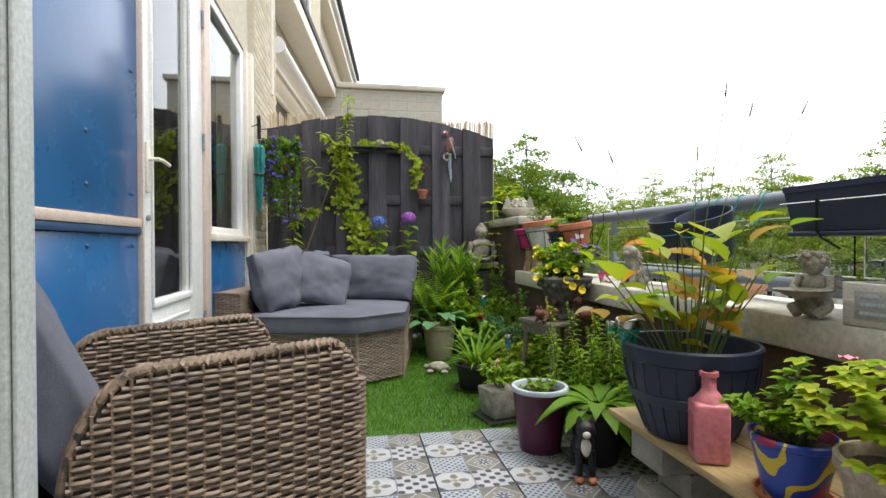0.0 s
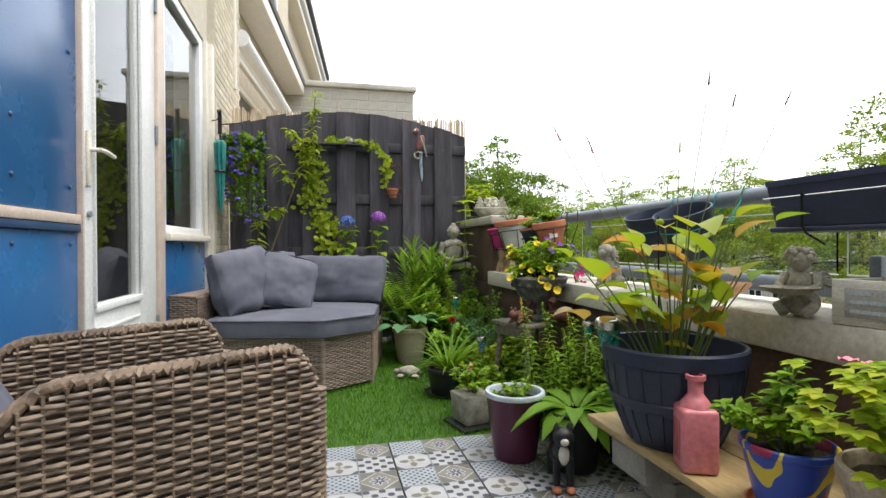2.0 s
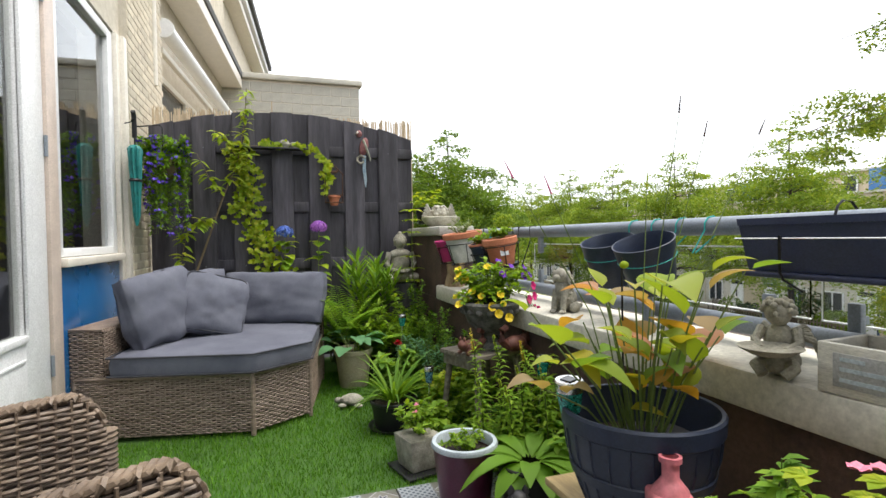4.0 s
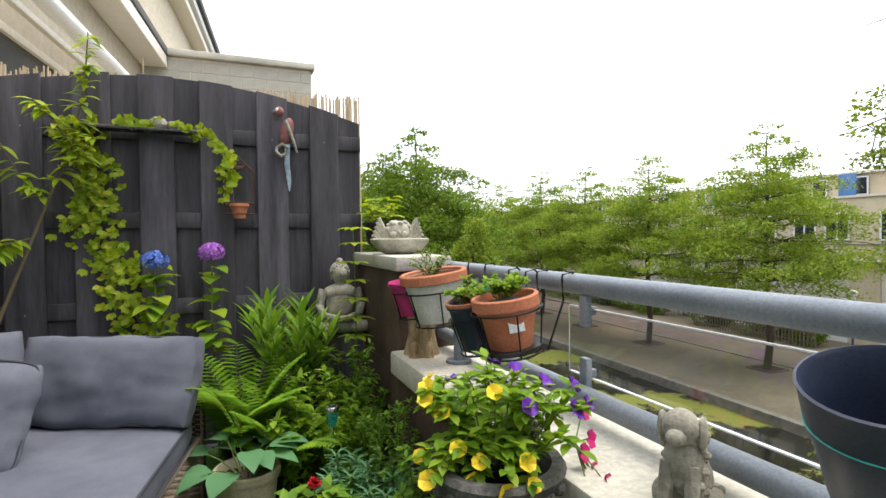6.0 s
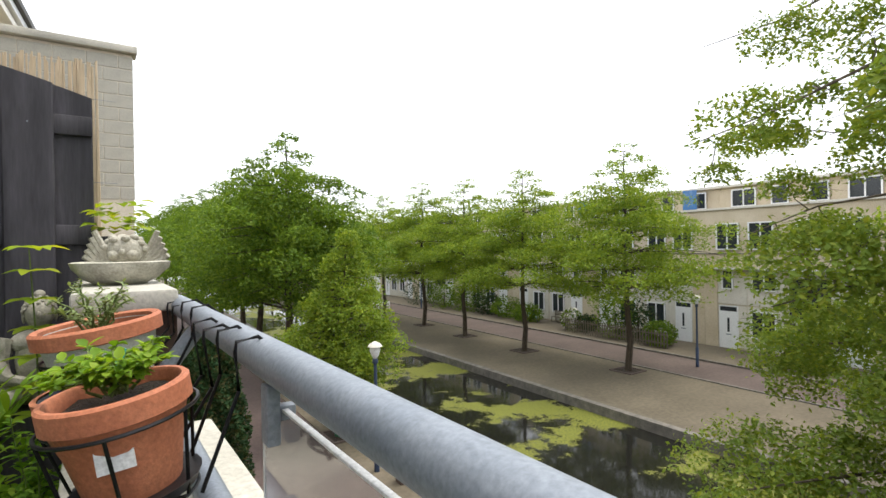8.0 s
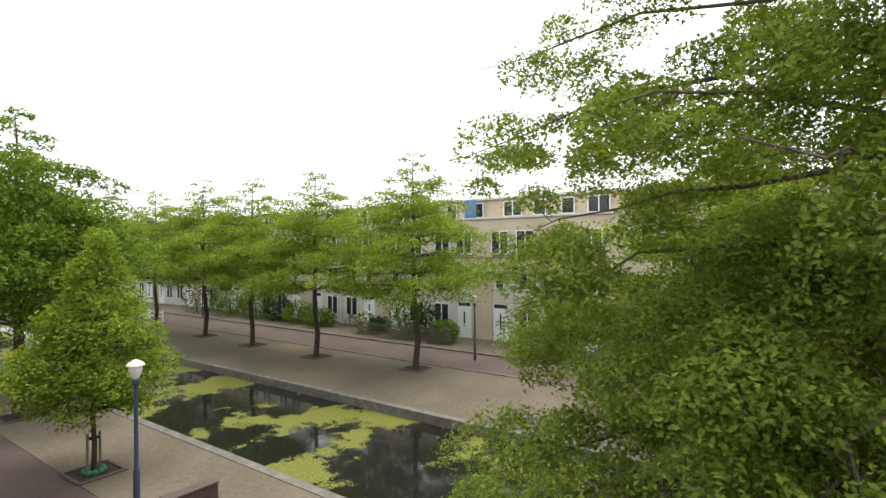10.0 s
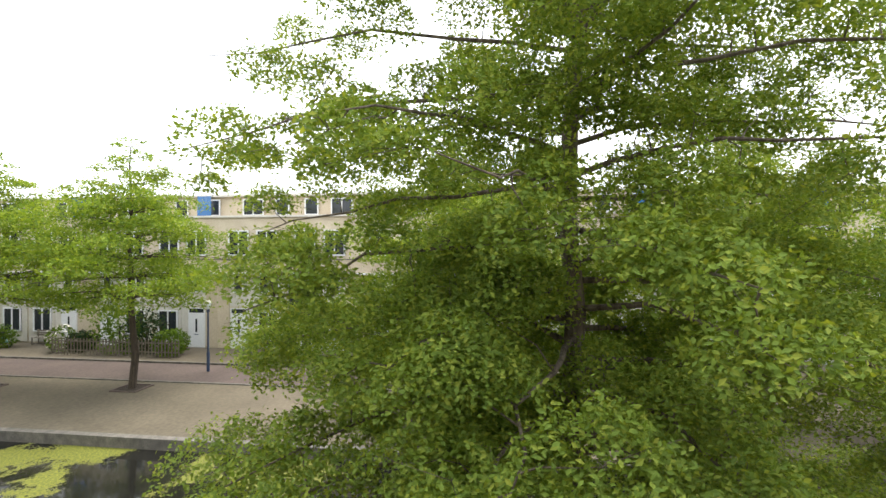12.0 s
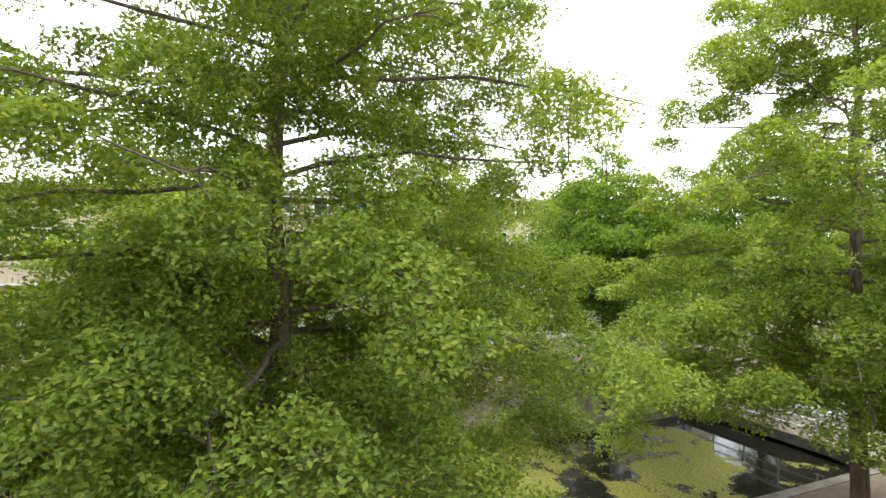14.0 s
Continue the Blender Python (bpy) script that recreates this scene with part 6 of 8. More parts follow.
# ---------- wooden stool with planter urn ----------
def stool():
    t = thing("wooden_stool", "weathered grey slatted wooden stool", "stool", pose(1.33, 2.93, 0, 0, 0, 18))
    for k in range(4):
        part("slat", box(new_bm(), -0.17, -0.145 + 0.074 * k, 0.455, 0.17, -0.078 + 0.074 * k, 0.478, 0.004), M_oldwood, t)
    for sx in (-1, 1):
        part("apron", box(new_bm(), sx * 0.14 - 0.011, -0.14, 0.40, sx * 0.14 + 0.011, 0.14, 0.453, 0.003), M_oldwood, t)
        for sy in (-1, 1):
            part("leg", tube(new_bm(), [(sx * 0.125, sy * 0.11, 0.452), (sx * 0.165, sy * 0.15, 0.0)], 0.017, 8, 0.014), M_oldwood, t)


stool()


def petal_flower(V, F, c, d, r, n=5):
    d = Vector(d).normalized()
    u = d.orthogonal().normalized()
    w = d.cross(u)
    for k in range(n):
        a = 6.283 * k / n
        e = u * math.cos(a) + w * math.sin(a) + d * 0.55
        blade(V, F, Vector(c), e, d, r, r * 1.15, 0.0, -0.12, 4, 0.62)


def urn():
    t = thing("planter_urn", "dark grey cast urn with yellow, violet and magenta petunias", "planter", pose(1.36, 2.90, 0.479))
    part("bowl", lathe(new_bm(), [(0, 0), (0.075, 0), (0.08, 0.015), (0.05, 0.04), (0.045, 0.07), (0.07, 0.10), (0.115, 0.14), (0.135, 0.19), (0.150, 0.215), (0.158, 0.235), (0.150, 0.248), (0.125, 0.245), (0.112, 0.215), (0.09, 0.18), (0, 0.17)], 32), M_darkstone, t)
    for k in range(16):
        a = 6.283 * k / 16
        part("relief", blob(new_bm(), (0.140 * math.cos(a), 0.140 * math.sin(a), 0.20), (0.018, 0.018, 0.016), 7, 5), M_darkstone, t)
    part("inner_pot", lathe(new_bm(), [(0.075, 0.19), (0.092, 0.27), (0.097, 0.275), (0.097, 0.285), (0.088, 0.285), (0.085, 0.265), (0, 0.262)], 26), M_blackpot, t)
    part("inner_pot", lathe(new_bm(), [(0.032, 0.20), (0.046, 0.30), (0.042, 0.30), (0, 0.285)], 18), M_blackpot, t, at=pose(0.085, 0.03, 0.0))
    rng = random.Random(77)
    V, F = [], []
    bm = new_bm()
    heads = []
    for k in range(46):
        a = rng.uniform(0, 6.283)
        r = rng.uniform(0.04, 0.215)
        z = 0.36 + 0.10 * rng.random() - 0.55 * max(0, r - 0.10)
        if math.cos(a + 2.2) > 0.5 and r > 0.1:
            z -= 0.12
        p0 = Vector((0.4 * r * math.cos(a), 0.4 * r * math.sin(a), 0.265))
        p = Vector((r * math.cos(a), r * math.sin(a), z))
        mid = p0.lerp(p, 0.55) + Vector((0, 0, 0.04))
        tube(bm, [p0, mid, p], 0.002, 4)
        heads.append(p)
        for i in range(24):
            q = p0.lerp(mid, rng.random()) if i % 2 else mid.lerp(p, rng.random())
            blade(V, F, q, rdir(rng, -0.3, 0.8), (0, 0, 1), 0.042, 0.024, 0.5, 0.12, 3)
    part("stem", bm, M_stem, t)
    leaf_part("foliage", V, F, M_soft, t)
    sets = {"y": ([], []), "v": ([], []), "m": ([], [])}
    for p in heads[:30]:
        ang = math.atan2(p.y, p.x)
        side = "y" if abs(ang) > 2.0 or (ang < -1.2 and p.z < 0.36) else ("m" if -1.2 <= ang < 0.3 and p.z < 0.35 else "v")
        petal_flower(*sets[side], p, Vector((p.x * 2, p.y * 2 - 0.25, 0.35)), rng.uniform(0.019, 0.026))
    for q in ((-0.02, -0.15, 0.20), (0.03, -0.16, 0.18), (-0.05, -0.14, 0.235)):
        petal_flower(*sets["y"], q, (0, -1, 0.2), 0.026)
    for q in ((0.20, -0.10, 0.14), (0.22, -0.06, 0.20), (0.24, -0.02, 0.26), (0.21, -0.12, 0.20), (0.26, 0.03, 0.31), (0.17, -0.13, 0.16), (0.23, -0.09, 0.11), (0.19, -0.06, 0.25), (0.25, -0.05, 0.15)):
        petal_flower(*sets["m"], q, (0.6, -1, 0.2), 0.027)
        bmx = tube(new_bm(), [(0.12, -0.02, 0.29), (0.18, -0.05, 0.27), q], 0.002, 4)
        part("trailing_stem", bmx, M_stem, t)
    for s, m, lab in (("y", M_yellow, "yellow petunias"), ("v", M_violet, "violet petunias"), ("m", M_magenta, "magenta petunias")):
        leaf_part("blossom", *sets[s], m, t, lab)


urn()
statue("squirrel_figure", "red-brown squirrel figurine on the wooden stool", pose(1.23, 2.83, 0.479, 0, 0, 25), squirrel, M_redbrown, "figurine")
statue("squirrel_figure", "dark brown squirrel figurine beside the urn", pose(1.45, 2.79, 0.479, 0, 0, 200) @ Matrix.Scale(1.15, 4), squirrel, M_redbrown, "figurine")


# ---------- solar lamps ----------
def solar_lamp(at, h, r, glass, label, head=0.085):
    t = thing("solar_lamp", label, "garden lamp", at)
    part("stake", tube(new_bm(), [(0, 0, 0), (0, 0, h - head)], r * 0.22, 8), M_chrome, t)
    part("lantern", lathe(new_bm(), [(0, h - head), (r * 0.55, h - head), (r * 0.68, h - head * 0.85), (r * 0.92, h - head * 0.28), (0, h - head * 0.28)], 20), glass, t)
    part("cap", lathe(new_bm(), [(r * 0.98, h - head * 0.28), (r, h - head * 0.22), (r, h - 0.004), (r * 0.9, h), (0, h)], 24), M_chrome, t, "brushed metal cap")
    part("solar_cell", box(new_bm(), -r * 0.42, -r * 0.42, h + 0.0005, r * 0.42, r * 0.42, h + 0.003), M_darkwin, t)


def mosaic_mat(name, a, b, scale):
    m, t, p = nodes_of(name)
    tc = t.nodes.new("ShaderNodeTexCoord")
    v = t.nodes.new("ShaderNodeTexVoronoi")
    v.inputs["Scale"].default_value = scale
    link(t, tc.outputs["Object"], v.inputs["Vector"])
    r = ramp_node(t, v.outputs["Color"], [(0.2, a), (0.8, b)])
    e = t.nodes.new("ShaderNodeTexVoronoi")
    e.feature = "DISTANCE_TO_EDGE"
    e.inputs["Scale"].default_value = scale
    link(t, tc.outputs["Object"], e.inputs["Vector"])
    k = ramp_node(t, e.outputs[0], [(0.03, (0.02, 0.02, 0.02)), (0.07, (1, 1, 1))])
    link(t, mixed(t, 1.0, r.outputs[0], k.outputs[0], "MULTIPLY").outputs[0], p.inputs["Base Color"])
    p.inputs["Roughness"].default_value = 0.2
    return m


M_mosaic = mosaic_mat("blue_mosaic_glass", (0.03, 0.10, 0.22), (0.20, 0.45, 0.55), 90)
M_tealglass = mosaic_mat("teal_crackle_glass", (0.01, 0.20, 0.16), (0.05, 0.42, 0.34), 120)
M_purplemosaic = mosaic_mat("purple_mosaic_glass", (0.18, 0.03, 0.22), (0.42, 0.12, 0.42), 80)
solar_lamp(pose(1.075, 3.06, 0, 0, 0, 10), 0.375, 0.026, M_mosaic, "small solar garden lamp with blue mosaic glass")
solar_lamp(pose(1.19, 4.12, 0, 0, 0, 10), 0.50, 0.03, M_tealglass, "small solar lamp among the leaves")
solar_lamp(pose(1.36, 2.44, 0, 4, 3, 40), 0.54, 0.03, M_tealglass, "solar lamp among the goldenrod")

# ---------- plank shelf ----------
t = thing("plank_shelf", "pale pine plank resting on concrete blocks", "shelf", pose(0, 0, 0))
part("plank", box(new_bm(), 1.09, 0.55, 0.285, 1.31, 1.86, 0.308, 0.003), M_plank, t, at=Matrix.Translation((0.0, 0, 0)))
part("plank", box(new_bm(), 1.315, 0.55, 0.285, 1.48, 1.86, 0.308, 0.003), M_plank, t)
for y in (1.63, 0.75):
    for z, x0, x1 in ((0.0, 1.11, 1.40), (0.096, 1.20, 1.42), (0.192, 1.10, 1.40)):
        b = thing("concrete_block", "rough grey concrete block", "block", pose(0, 0, 0), "blocks under the plank")
        bm = new_bm()
        box(bm, x0, y - 0.09, z, x1, y + 0.09, z + 0.0915, 0.006)
        part("block", bm, M_block, b)


def barrel_pot():
    t = thing("barrel_planter", "large dark blue barrel planter with a tall yellow-orange plant", "planter", pose(1.225, 1.585, 0.309))
    prof = [(0, 0), (0.125, 0), (0.132, 0.008), (0.165, 0.09), (0.19, 0.18), (0.198, 0.24), (0.205, 0.245), (0.208, 0.285), (0.203, 0.292), (0.194, 0.29), (0.188, 0.25), (0.17, 0.16), (0, 0.16)]
    part("pot", lathe(new_bm(), prof, 40), M_darkpot, t)
    bm = new_bm()
    for k in range(24):
        a = 6.283 * k / 24
        pts = [(r * math.cos(a), r * math.sin(a), z) for r, z in ((0.134, 0.012), (0.166, 0.09), (0.191, 0.18), (0.198, 0.238))]
        tube(bm, pts, 0.0028, 4)
    part("stave_rib", bm, M_darkpot, t)
    part("hoop", lathe(new_bm(), [(0.1745, 0.115), (0.180, 0.118), (0.1855, 0.142), (0.182, 0.146)], 40), M_darkpot, t)
    part("soil", lathe(new_bm(), [(0, 0.19), (0.176, 0.185)], 24), M_soil, t)
    rng = random.Random(101)
    cols = [(0.42, 0.24, 0.05), (0.34, 0.31, 0.04), (0.20, 0.28, 0.035), (0.40, 0.21, 0.14), (0.28, 0.33, 0.05), (0.15, 0.26, 0.04), (0.25, 0.31, 0.04), (0.30, 0.22, 0.12)]
    mats = []
    for k, c in enumerate(cols):
        m = leaf_mat("turning_leaf", tuple(v * 0.8 for v in c), tuple(v * 1.15 for v in c), None, 0.45, 0.5)
        mats.append(m)
    # stems with broad heart-shaped leaves
    for k in range(27):
        a = k * 2.39
        r = 0.04 + 0.13 * rng.random()
        h = rng.uniform(0.16, 0.47)
        top = Vector((r * 1.75 * math.cos(a) - 0.01, r * 1.3 * math.sin(a), 0.19 + h))
        root = Vector((0.35 * r * math.cos(a), 0.35 * r * math.sin(a), 0.185))
        pts = [root, root.lerp(top, 0.5) + Vector((0, 0, 0.03)), top]
        st = part("stem", tube(new_bm(), pts, 0.0035, 5, 0.002), M_stem, t)
        for j in range(2 if h < 0.4 else 3):
            p = Vector(pts[2]) if j == 0 else root.lerp(top, rng.uniform(0.3, 0.95)) + Vector((0, 0, 0.02))
            b = a + j * 2.1 + rng.uniform(-0.5, 0.5)
            V, F = [], []
            L = rng.uniform(0.075, 0.155)
            blade(V, F, p + Vector((math.cos(b), math.sin(b), 0.3)) * 0.015, (math.cos(b), math.sin(b), rng.uniform(-0.2, 1.6)), (math.cos(b) * -0.6, math.sin(b) * -0.6, 0.8), L, L * rng.uniform(0.6, 0.8), rng.uniform(0.2, 1.5), 0.22, 7, 0.32)
            leaf_part("leaf", V, F, mats[rng.randrange(len(mats))], st)
    M_dryspike = plain("faded_spike", (0.16, 0.10, 0.09), 0.7)
    # slim flower stalks that rise over the leaves
    for dx, dy, h, tipm in ((-0.40, 0.0, 0.72, M_magenta), (-0.31, -0.04, 0.68, M_magenta), (0.09, -0.06, 0.89, M_dryspike), (0.21, -0.03, 0.84, M_dryspike), (0.40, -0.05, 0.85, M_dryspike), (0.03, 0.0, 0.70, M_lime)):
        pts = [(dx * 0.12, dy * 0.12, 0.19), (dx * 0.38, dy * 0.4, 0.19 + h * 0.5), (dx * 0.92, dy * 0.95, 0.19 + h - 0.02)]
        st = part("flower_stalk", tube(new_bm(), pts, 0.0022, 5, 0.0011), M_stem, t)
        V, F = [], []
        for i in range(150):
            u = i / 149
            b = i * 2.39
            blade(V, F, (dx * (0.91 + 0.06 * u), dy * 0.95, 0.165 + h + 0.045 * u), (math.cos(b), math.sin(b), 0.9), (0, 0, 1), 0.0062 * (1.15 - 0.75 * u), 0.0022, 0.1, 0, 3)
        leaf_part("flower_spike", V, F, tipm, st)
    part("seed_pod", blob(new_bm(), (0.03, 0.10, 0.66), (0.013, 0.013, 0.011), 12, 8), M_lime, t, "round pale seed pod")
    part("support_cane", tube(new_bm(), [(0.04, 0.12, 0.18), (0.06, 0.15, 0.68)], 0.003, 6), M_wire, t)
    part("small_pot", lathe(new_bm(), [(0, 0.17), (0.075, 0.17), (0.085, 0.225), (0.08, 0.225), (0, 0.21)], 22), M_blackpot, t, at=pose(0.03, -0.03, 0))


barrel_pot()
solar_lamp(pose(1.065, 1.665, 0.47, 2, -5, 20), 0.20, 0.040, M_tealglass, "solar lamp with teal crackle glass stuck in the planter", 0.10)


def pink_bottle():
    t = thing("glass_bottle", "square pink painted glass bottle", "bottle", pose(1.145, 1.385, 0.309, 0, 0, -22))
    bm = new_bm()
    box(bm, -0.046, -0.046, 0, 0.046, 0.046, 0.165, 0.012, None, 3)
    part("body", bm, M_pinkglass, t)
    part("neck", lathe(new_bm(), [(0.042, 0.158), (0.040, 0.170), (0.026, 0.188), (0.019, 0.198), (0.019, 0.232), (0.025, 0.234), (0.025, 0.246), (0.018, 0.247), (0.016, 0.22)], 22), M_pinkglass, t)
    m = plain("faded_relief", (0.42, 0.11, 0.13), 0.5)
    for k in range(3):
        part("relief_band", box(new_bm(), -0.0475, -0.028 + 0.02 * k, 0.03, -0.0461, -0.018 + 0.02 * k, 0.13, 0.0005), m, t)


pink_bottle()


def painted_mat():
    m, t, p = nodes_of("painted_ceramic")
    n = noise_node(t, 8.0, 1.0, 0.4)
    r = t.nodes.new("ShaderNodeValToRGB")
    r.color_ramp.interpolation = "CONSTANT"
    stops = [(0.0, (0.02, 0.06, 0.38)), (0.42, (0.62, 0.48, 0.03)), (0.47, (0.02, 0.05, 0.33)), (0.55, (0.28, 0.02, 0.08)), (0.66, (0.12, 0.01, 0.10))]
    while len(r.color_ramp.elements) < len(stops):
        r.color_ramp.elements.new(0.5)
    for e, (q, c) in zip(r.color_ramp.elements, stops):
        e.position, e.color = q, (*c, 1)
    link(t, n.outputs[0], r.inputs[0])
    link(t, r.outputs[0], p.inputs["Base Color"])
    p.inputs["Roughness"].default_value = 0.32
    return m


t = thing("painted_pot", "hand-painted blue and red flower pot with a leafy plant", "potted plant", pose(1.19, 1.15, 0.309))
pot(t, 0.062, 0.092, 0.155, painted_mat(), 0.004, 0.02)
saucer(t, 0.085, M_terra)
bush("", "", None, 0.15, 0.15, 0.15, 560, 0.032, 0.018, M_soft, 51, 16, parent=t, z0=0.13)
bush("", "", None, 0.04, 0.04, 0.24, 60, 0.05, 0.024, M_mid, 52, 4, parent=t, z0=0.13)

t = thing("aged_pot", "weathered painted clay pot with a lime-leaved plant", "potted plant", pose(1.20, 0.90, 0.309))
pot(t, 0.08, 0.11, 0.19, mat("weathered_clay", (0.30, 0.24, 0.18), (0.50, 0.42, 0.33), 14.0, 0.85, 0.0, 120.0, 0.5), 0.006, 0.03)
rng = random.Random(61)
V, F = [], []
for k in range(105):
    a, r = rng.uniform(0, 6.28), rng.uniform(0.03, 0.18)
    p = Vector((r * math.cos(a), r * math.sin(a), 0.22 + 0.16 * rng.random() - 0.3 * max(0, r - 0.08)))
    for q in (-1.5, -0.75, 0, 0.75, 1.5):
        blade(V, F, p, (math.cos(a + q), math.sin(a + q), 0.25), (0, 0, 1), 0.042, 0.028, 0.5, 0.12, 3, 0.55)
leaf_part("foliage", V, F, M_lime, t)
bm = new_bm()
for k in range(14):
    a = k * 2.4
    tube(bm, [(0, 0, 0.17), (0.06 * math.cos(a), 0.06 * math.sin(a), 0.28)], 0.002, 4)
part("stem", bm, M_stem, t)
V, F = [], []
for k in range(4):
    petal_flower(V, F, (0.05 + 0.05 * math.cos(k * 2.4), 0.10 + 0.05 * math.sin(k * 2.4), 0.335 + 0.02 * math.sin(k)), (0, 0, 1), 0.02)
leaf_part("blossom", V, F, M_pinkfl, t, "pink flowers")

# box planter with faded writing on the parapet
t = thing("planter_box", "pale wooden box planter with faded writing", "planter", pose(1.59, 1.15, 0.69, 0, 0, 4))
M_limed = mat("limed_wood", (0.52, 0.50, 0.44), (0.66, 0.64, 0.57), 9.0, 0.8, 0.0, 90.0, 0.4, stretch=(6, 1, 6))
for x0, y0, x1, y1 in ((-0.075, -0.16, 0.075, -0.145), (-0.075, 0.145, 0.075, 0.16), (-0.09, -0.16, -0.076, 0.16), (0.076, -0.16, 0.09, 0.16)):
    part("side_board", box(new_bm(), x0, y0, 0, x1, y1, 0.115, 0.003), M_limed, t)
part("label_plate", box(new_bm(), -0.0935, -0.10, 0.02, -0.0905, 0.125, 0.095, 0.001), plain("grey_plate", (0.36, 0.36, 0.35), 0.8), t, "grey plate with faded lines of writing")
for k, (w, z) in enumerate(((0.05, 0.078), (0.09, 0.056), (0.14, 0.032))):
    part("faded_line", box(new_bm(), -0.0946, 0.11 - w, z, -0.0936, 0.11, z + 0.009), M_greyrim, t)
part("soil", box(new_bm(), -0.075, -0.144, 0.01, 0.075, 0.144, 0.085), M_soil, t)
solar_lamp(pose(1.40, 0.98, 0.309, 0, 0, 30), 0.46, 0.036, M_purplemosaic, "solar lamp with purple mosaic glass", 0.09)


# ---------- things hung on the rail ----------
def hung_pot(at, label):
    t = thing("hanging_pot", label, "flower pot", at, "dark blue pots hung on the rail")
    prof = [(0, 0), (0.088, 0), (0.094, 0.006), (0.118, 0.15), (0.121, 0.15), (0.128, 0.215), (0.131, 0.222), (0.126, 0.224), (0.121, 0.215), (0.112, 0.13), (0.085, 0.012), (0, 0.012)]
    part("pot", lathe(new_bm(), prof, 36), M_darkpot, t)
    part("cord_ring", lathe(new_bm(), [(0.1195, 0.146), (0.1235, 0.149), (0.1195, 0.152)], 30), M_tealcord, t, "teal cord")
    return t


for (x, y), tilt, turn in (((1.655, 2.26), 16, 0), ((1.62, 1.985), 20, 0)):
    m = Matrix.Translation((x + 0.01, y + 0.02, 0.855)) @ Matrix.Scale(0.84, 4) @ Matrix.Rotation(radians(-tilt), 4, "Y") @ Matrix.Rotation(radians(6), 4, "X")
    t = hung_pot(m, "empty dark blue plastic pot hung on the rail with teal cord")
    inv = m.inverted()
    for dy in (-0.07, 0.07):
        pts = [Vector((x + 0.10, y + dy, 0.985))] + [Vector((RX + 0.037 * math.cos(b), y + dy, RZ + 0.037 * math.sin(b))) for b in (3.5, 2.8, 2.1, 1.4, 0.7, 0.0, -0.6)] + [Vector((x + 0.12, y + dy * 0.9, 0.985))]
        part("cord", tube(new_bm(), [inv @ p for p in pts], 0.0035, 6), M_tealcord, t)


def rail_planter():
    t = thing("rail_planter", "long dark blue plastic planter hung on the rail", "planter", pose(1.665, 1.235, 0.95) @ Matrix.Diagonal((1, 1, 0.74, 1)))
    M_pl = mat("navy_plastic", (0.022, 0.028, 0.065), (0.034, 0.042, 0.09), 4.0, 0.45, 0.0, 150.0, 0.1)
    bm = new_bm()
    y0, y1 = -0.34, 0.34
    sect = [(-0.07, 0.0), (-0.088, 0.17), (-0.094, 0.17), (-0.094, 0.195), (-0.086, 0.195), (-0.078, 0.15), (-0.062, 0.02), (0.062, 0.02), (0.078, 0.15), (0.086, 0.195), (0.094, 0.195), (0.094, 0.17), (0.088, 0.17), (0.07, 0.0)]
    a = [bm.verts.new((x, y0 - 0.02 * z / 0.195 - 0.0, z)) for x, z in sect]
    b = [bm.verts.new((x, y1 + 0.02 * z / 0.195, z)) for x, z in sect]
    for k in range(len(sect)):
        j = (k + 1) % len(sect)
        bm.faces.new((a[k], b[k], b[j], a[j]))
    part("trough", bm, M_pl, t)
    for s, y in ((-1, y0), (1, y1)):
        bm = new_bm()
        q = [bm.verts.new((x, y + s * (0.001 + 0.02 * z / 0.195), z)) for x, z in ((-0.07, 0), (0.07, 0), (0.09, 0.19), (-0.09, 0.19))]
        q2 = [bm.verts.new((x, y - s * 0.008 + s * 0.02 * z / 0.195, z)) for x, z in ((-0.07, 0), (0.07, 0), (0.09, 0.19), (-0.09, 0.19))]
        bm.faces.new(q)
        bm.faces.new(q2[::-1])
        bm.faces.new((q[2], q[3], q2[3], q2[2]))
        part("end_panel", bm, M_pl, t)
    part("soil", box(new_bm(), -0.074, y0 + 0.01, 0.10, 0.074, y1 - 0.01, 0.14), M_soil, t)
    part("drip_tray", box(new_bm(), -0.088, -0.35, -0.024, 0.088, 0.35, -0.003, 0.006), M_pl, t)
    for y in (-0.22, 0.22):
        pts = [(0.05, y, -0.026), (-0.06, y, -0.03), (-0.10, y, 0.0), (-0.102, y, 0.12), (0.10, y, 0.14), (0.10, y, 0.20), (0.14, y, 0.215), (0.19, y, 0.20), (0.198, y, 0.15)]
        part("bracket", tube(new_bm(), [(-0.02, y, -0.075), (-0.09, y, -0.028), (-0.102, y, 0.0), (-0.104, y, 0.13)], 0.004, 6), M_wire, t)
        part("bracket", tube(new_bm(), [(0.098, y, 0.0), (0.098, y, 0.19), (0.11, y, 0.235), (0.13, y, 0.256), (0.165, y, 0.252), (0.19, y, 0.22)], 0.004, 6), M_wire, t)
    part("wire", tube(new_bm(), [(-0.100, -0.36, 0.12), (-0.103, 0, 0.12), (-0.100, 0.36, 0.12)], 0.003, 6), M_chrome, t)
    V, F = [], []
    r = random.Random(5)
    for k in range(26):
        a = k * 2.4
        blade(V, F, (0.02 * math.cos(a), 0.18 + 0.03 * math.sin(a), 0.15), (math.cos(a), math.sin(a), 0.8), (0, 0, 1), 0.06, 0.02, 0.8, 0.1, 4)
    leaf_part("sprout", V, F, M_lime, t)


rail_planter()


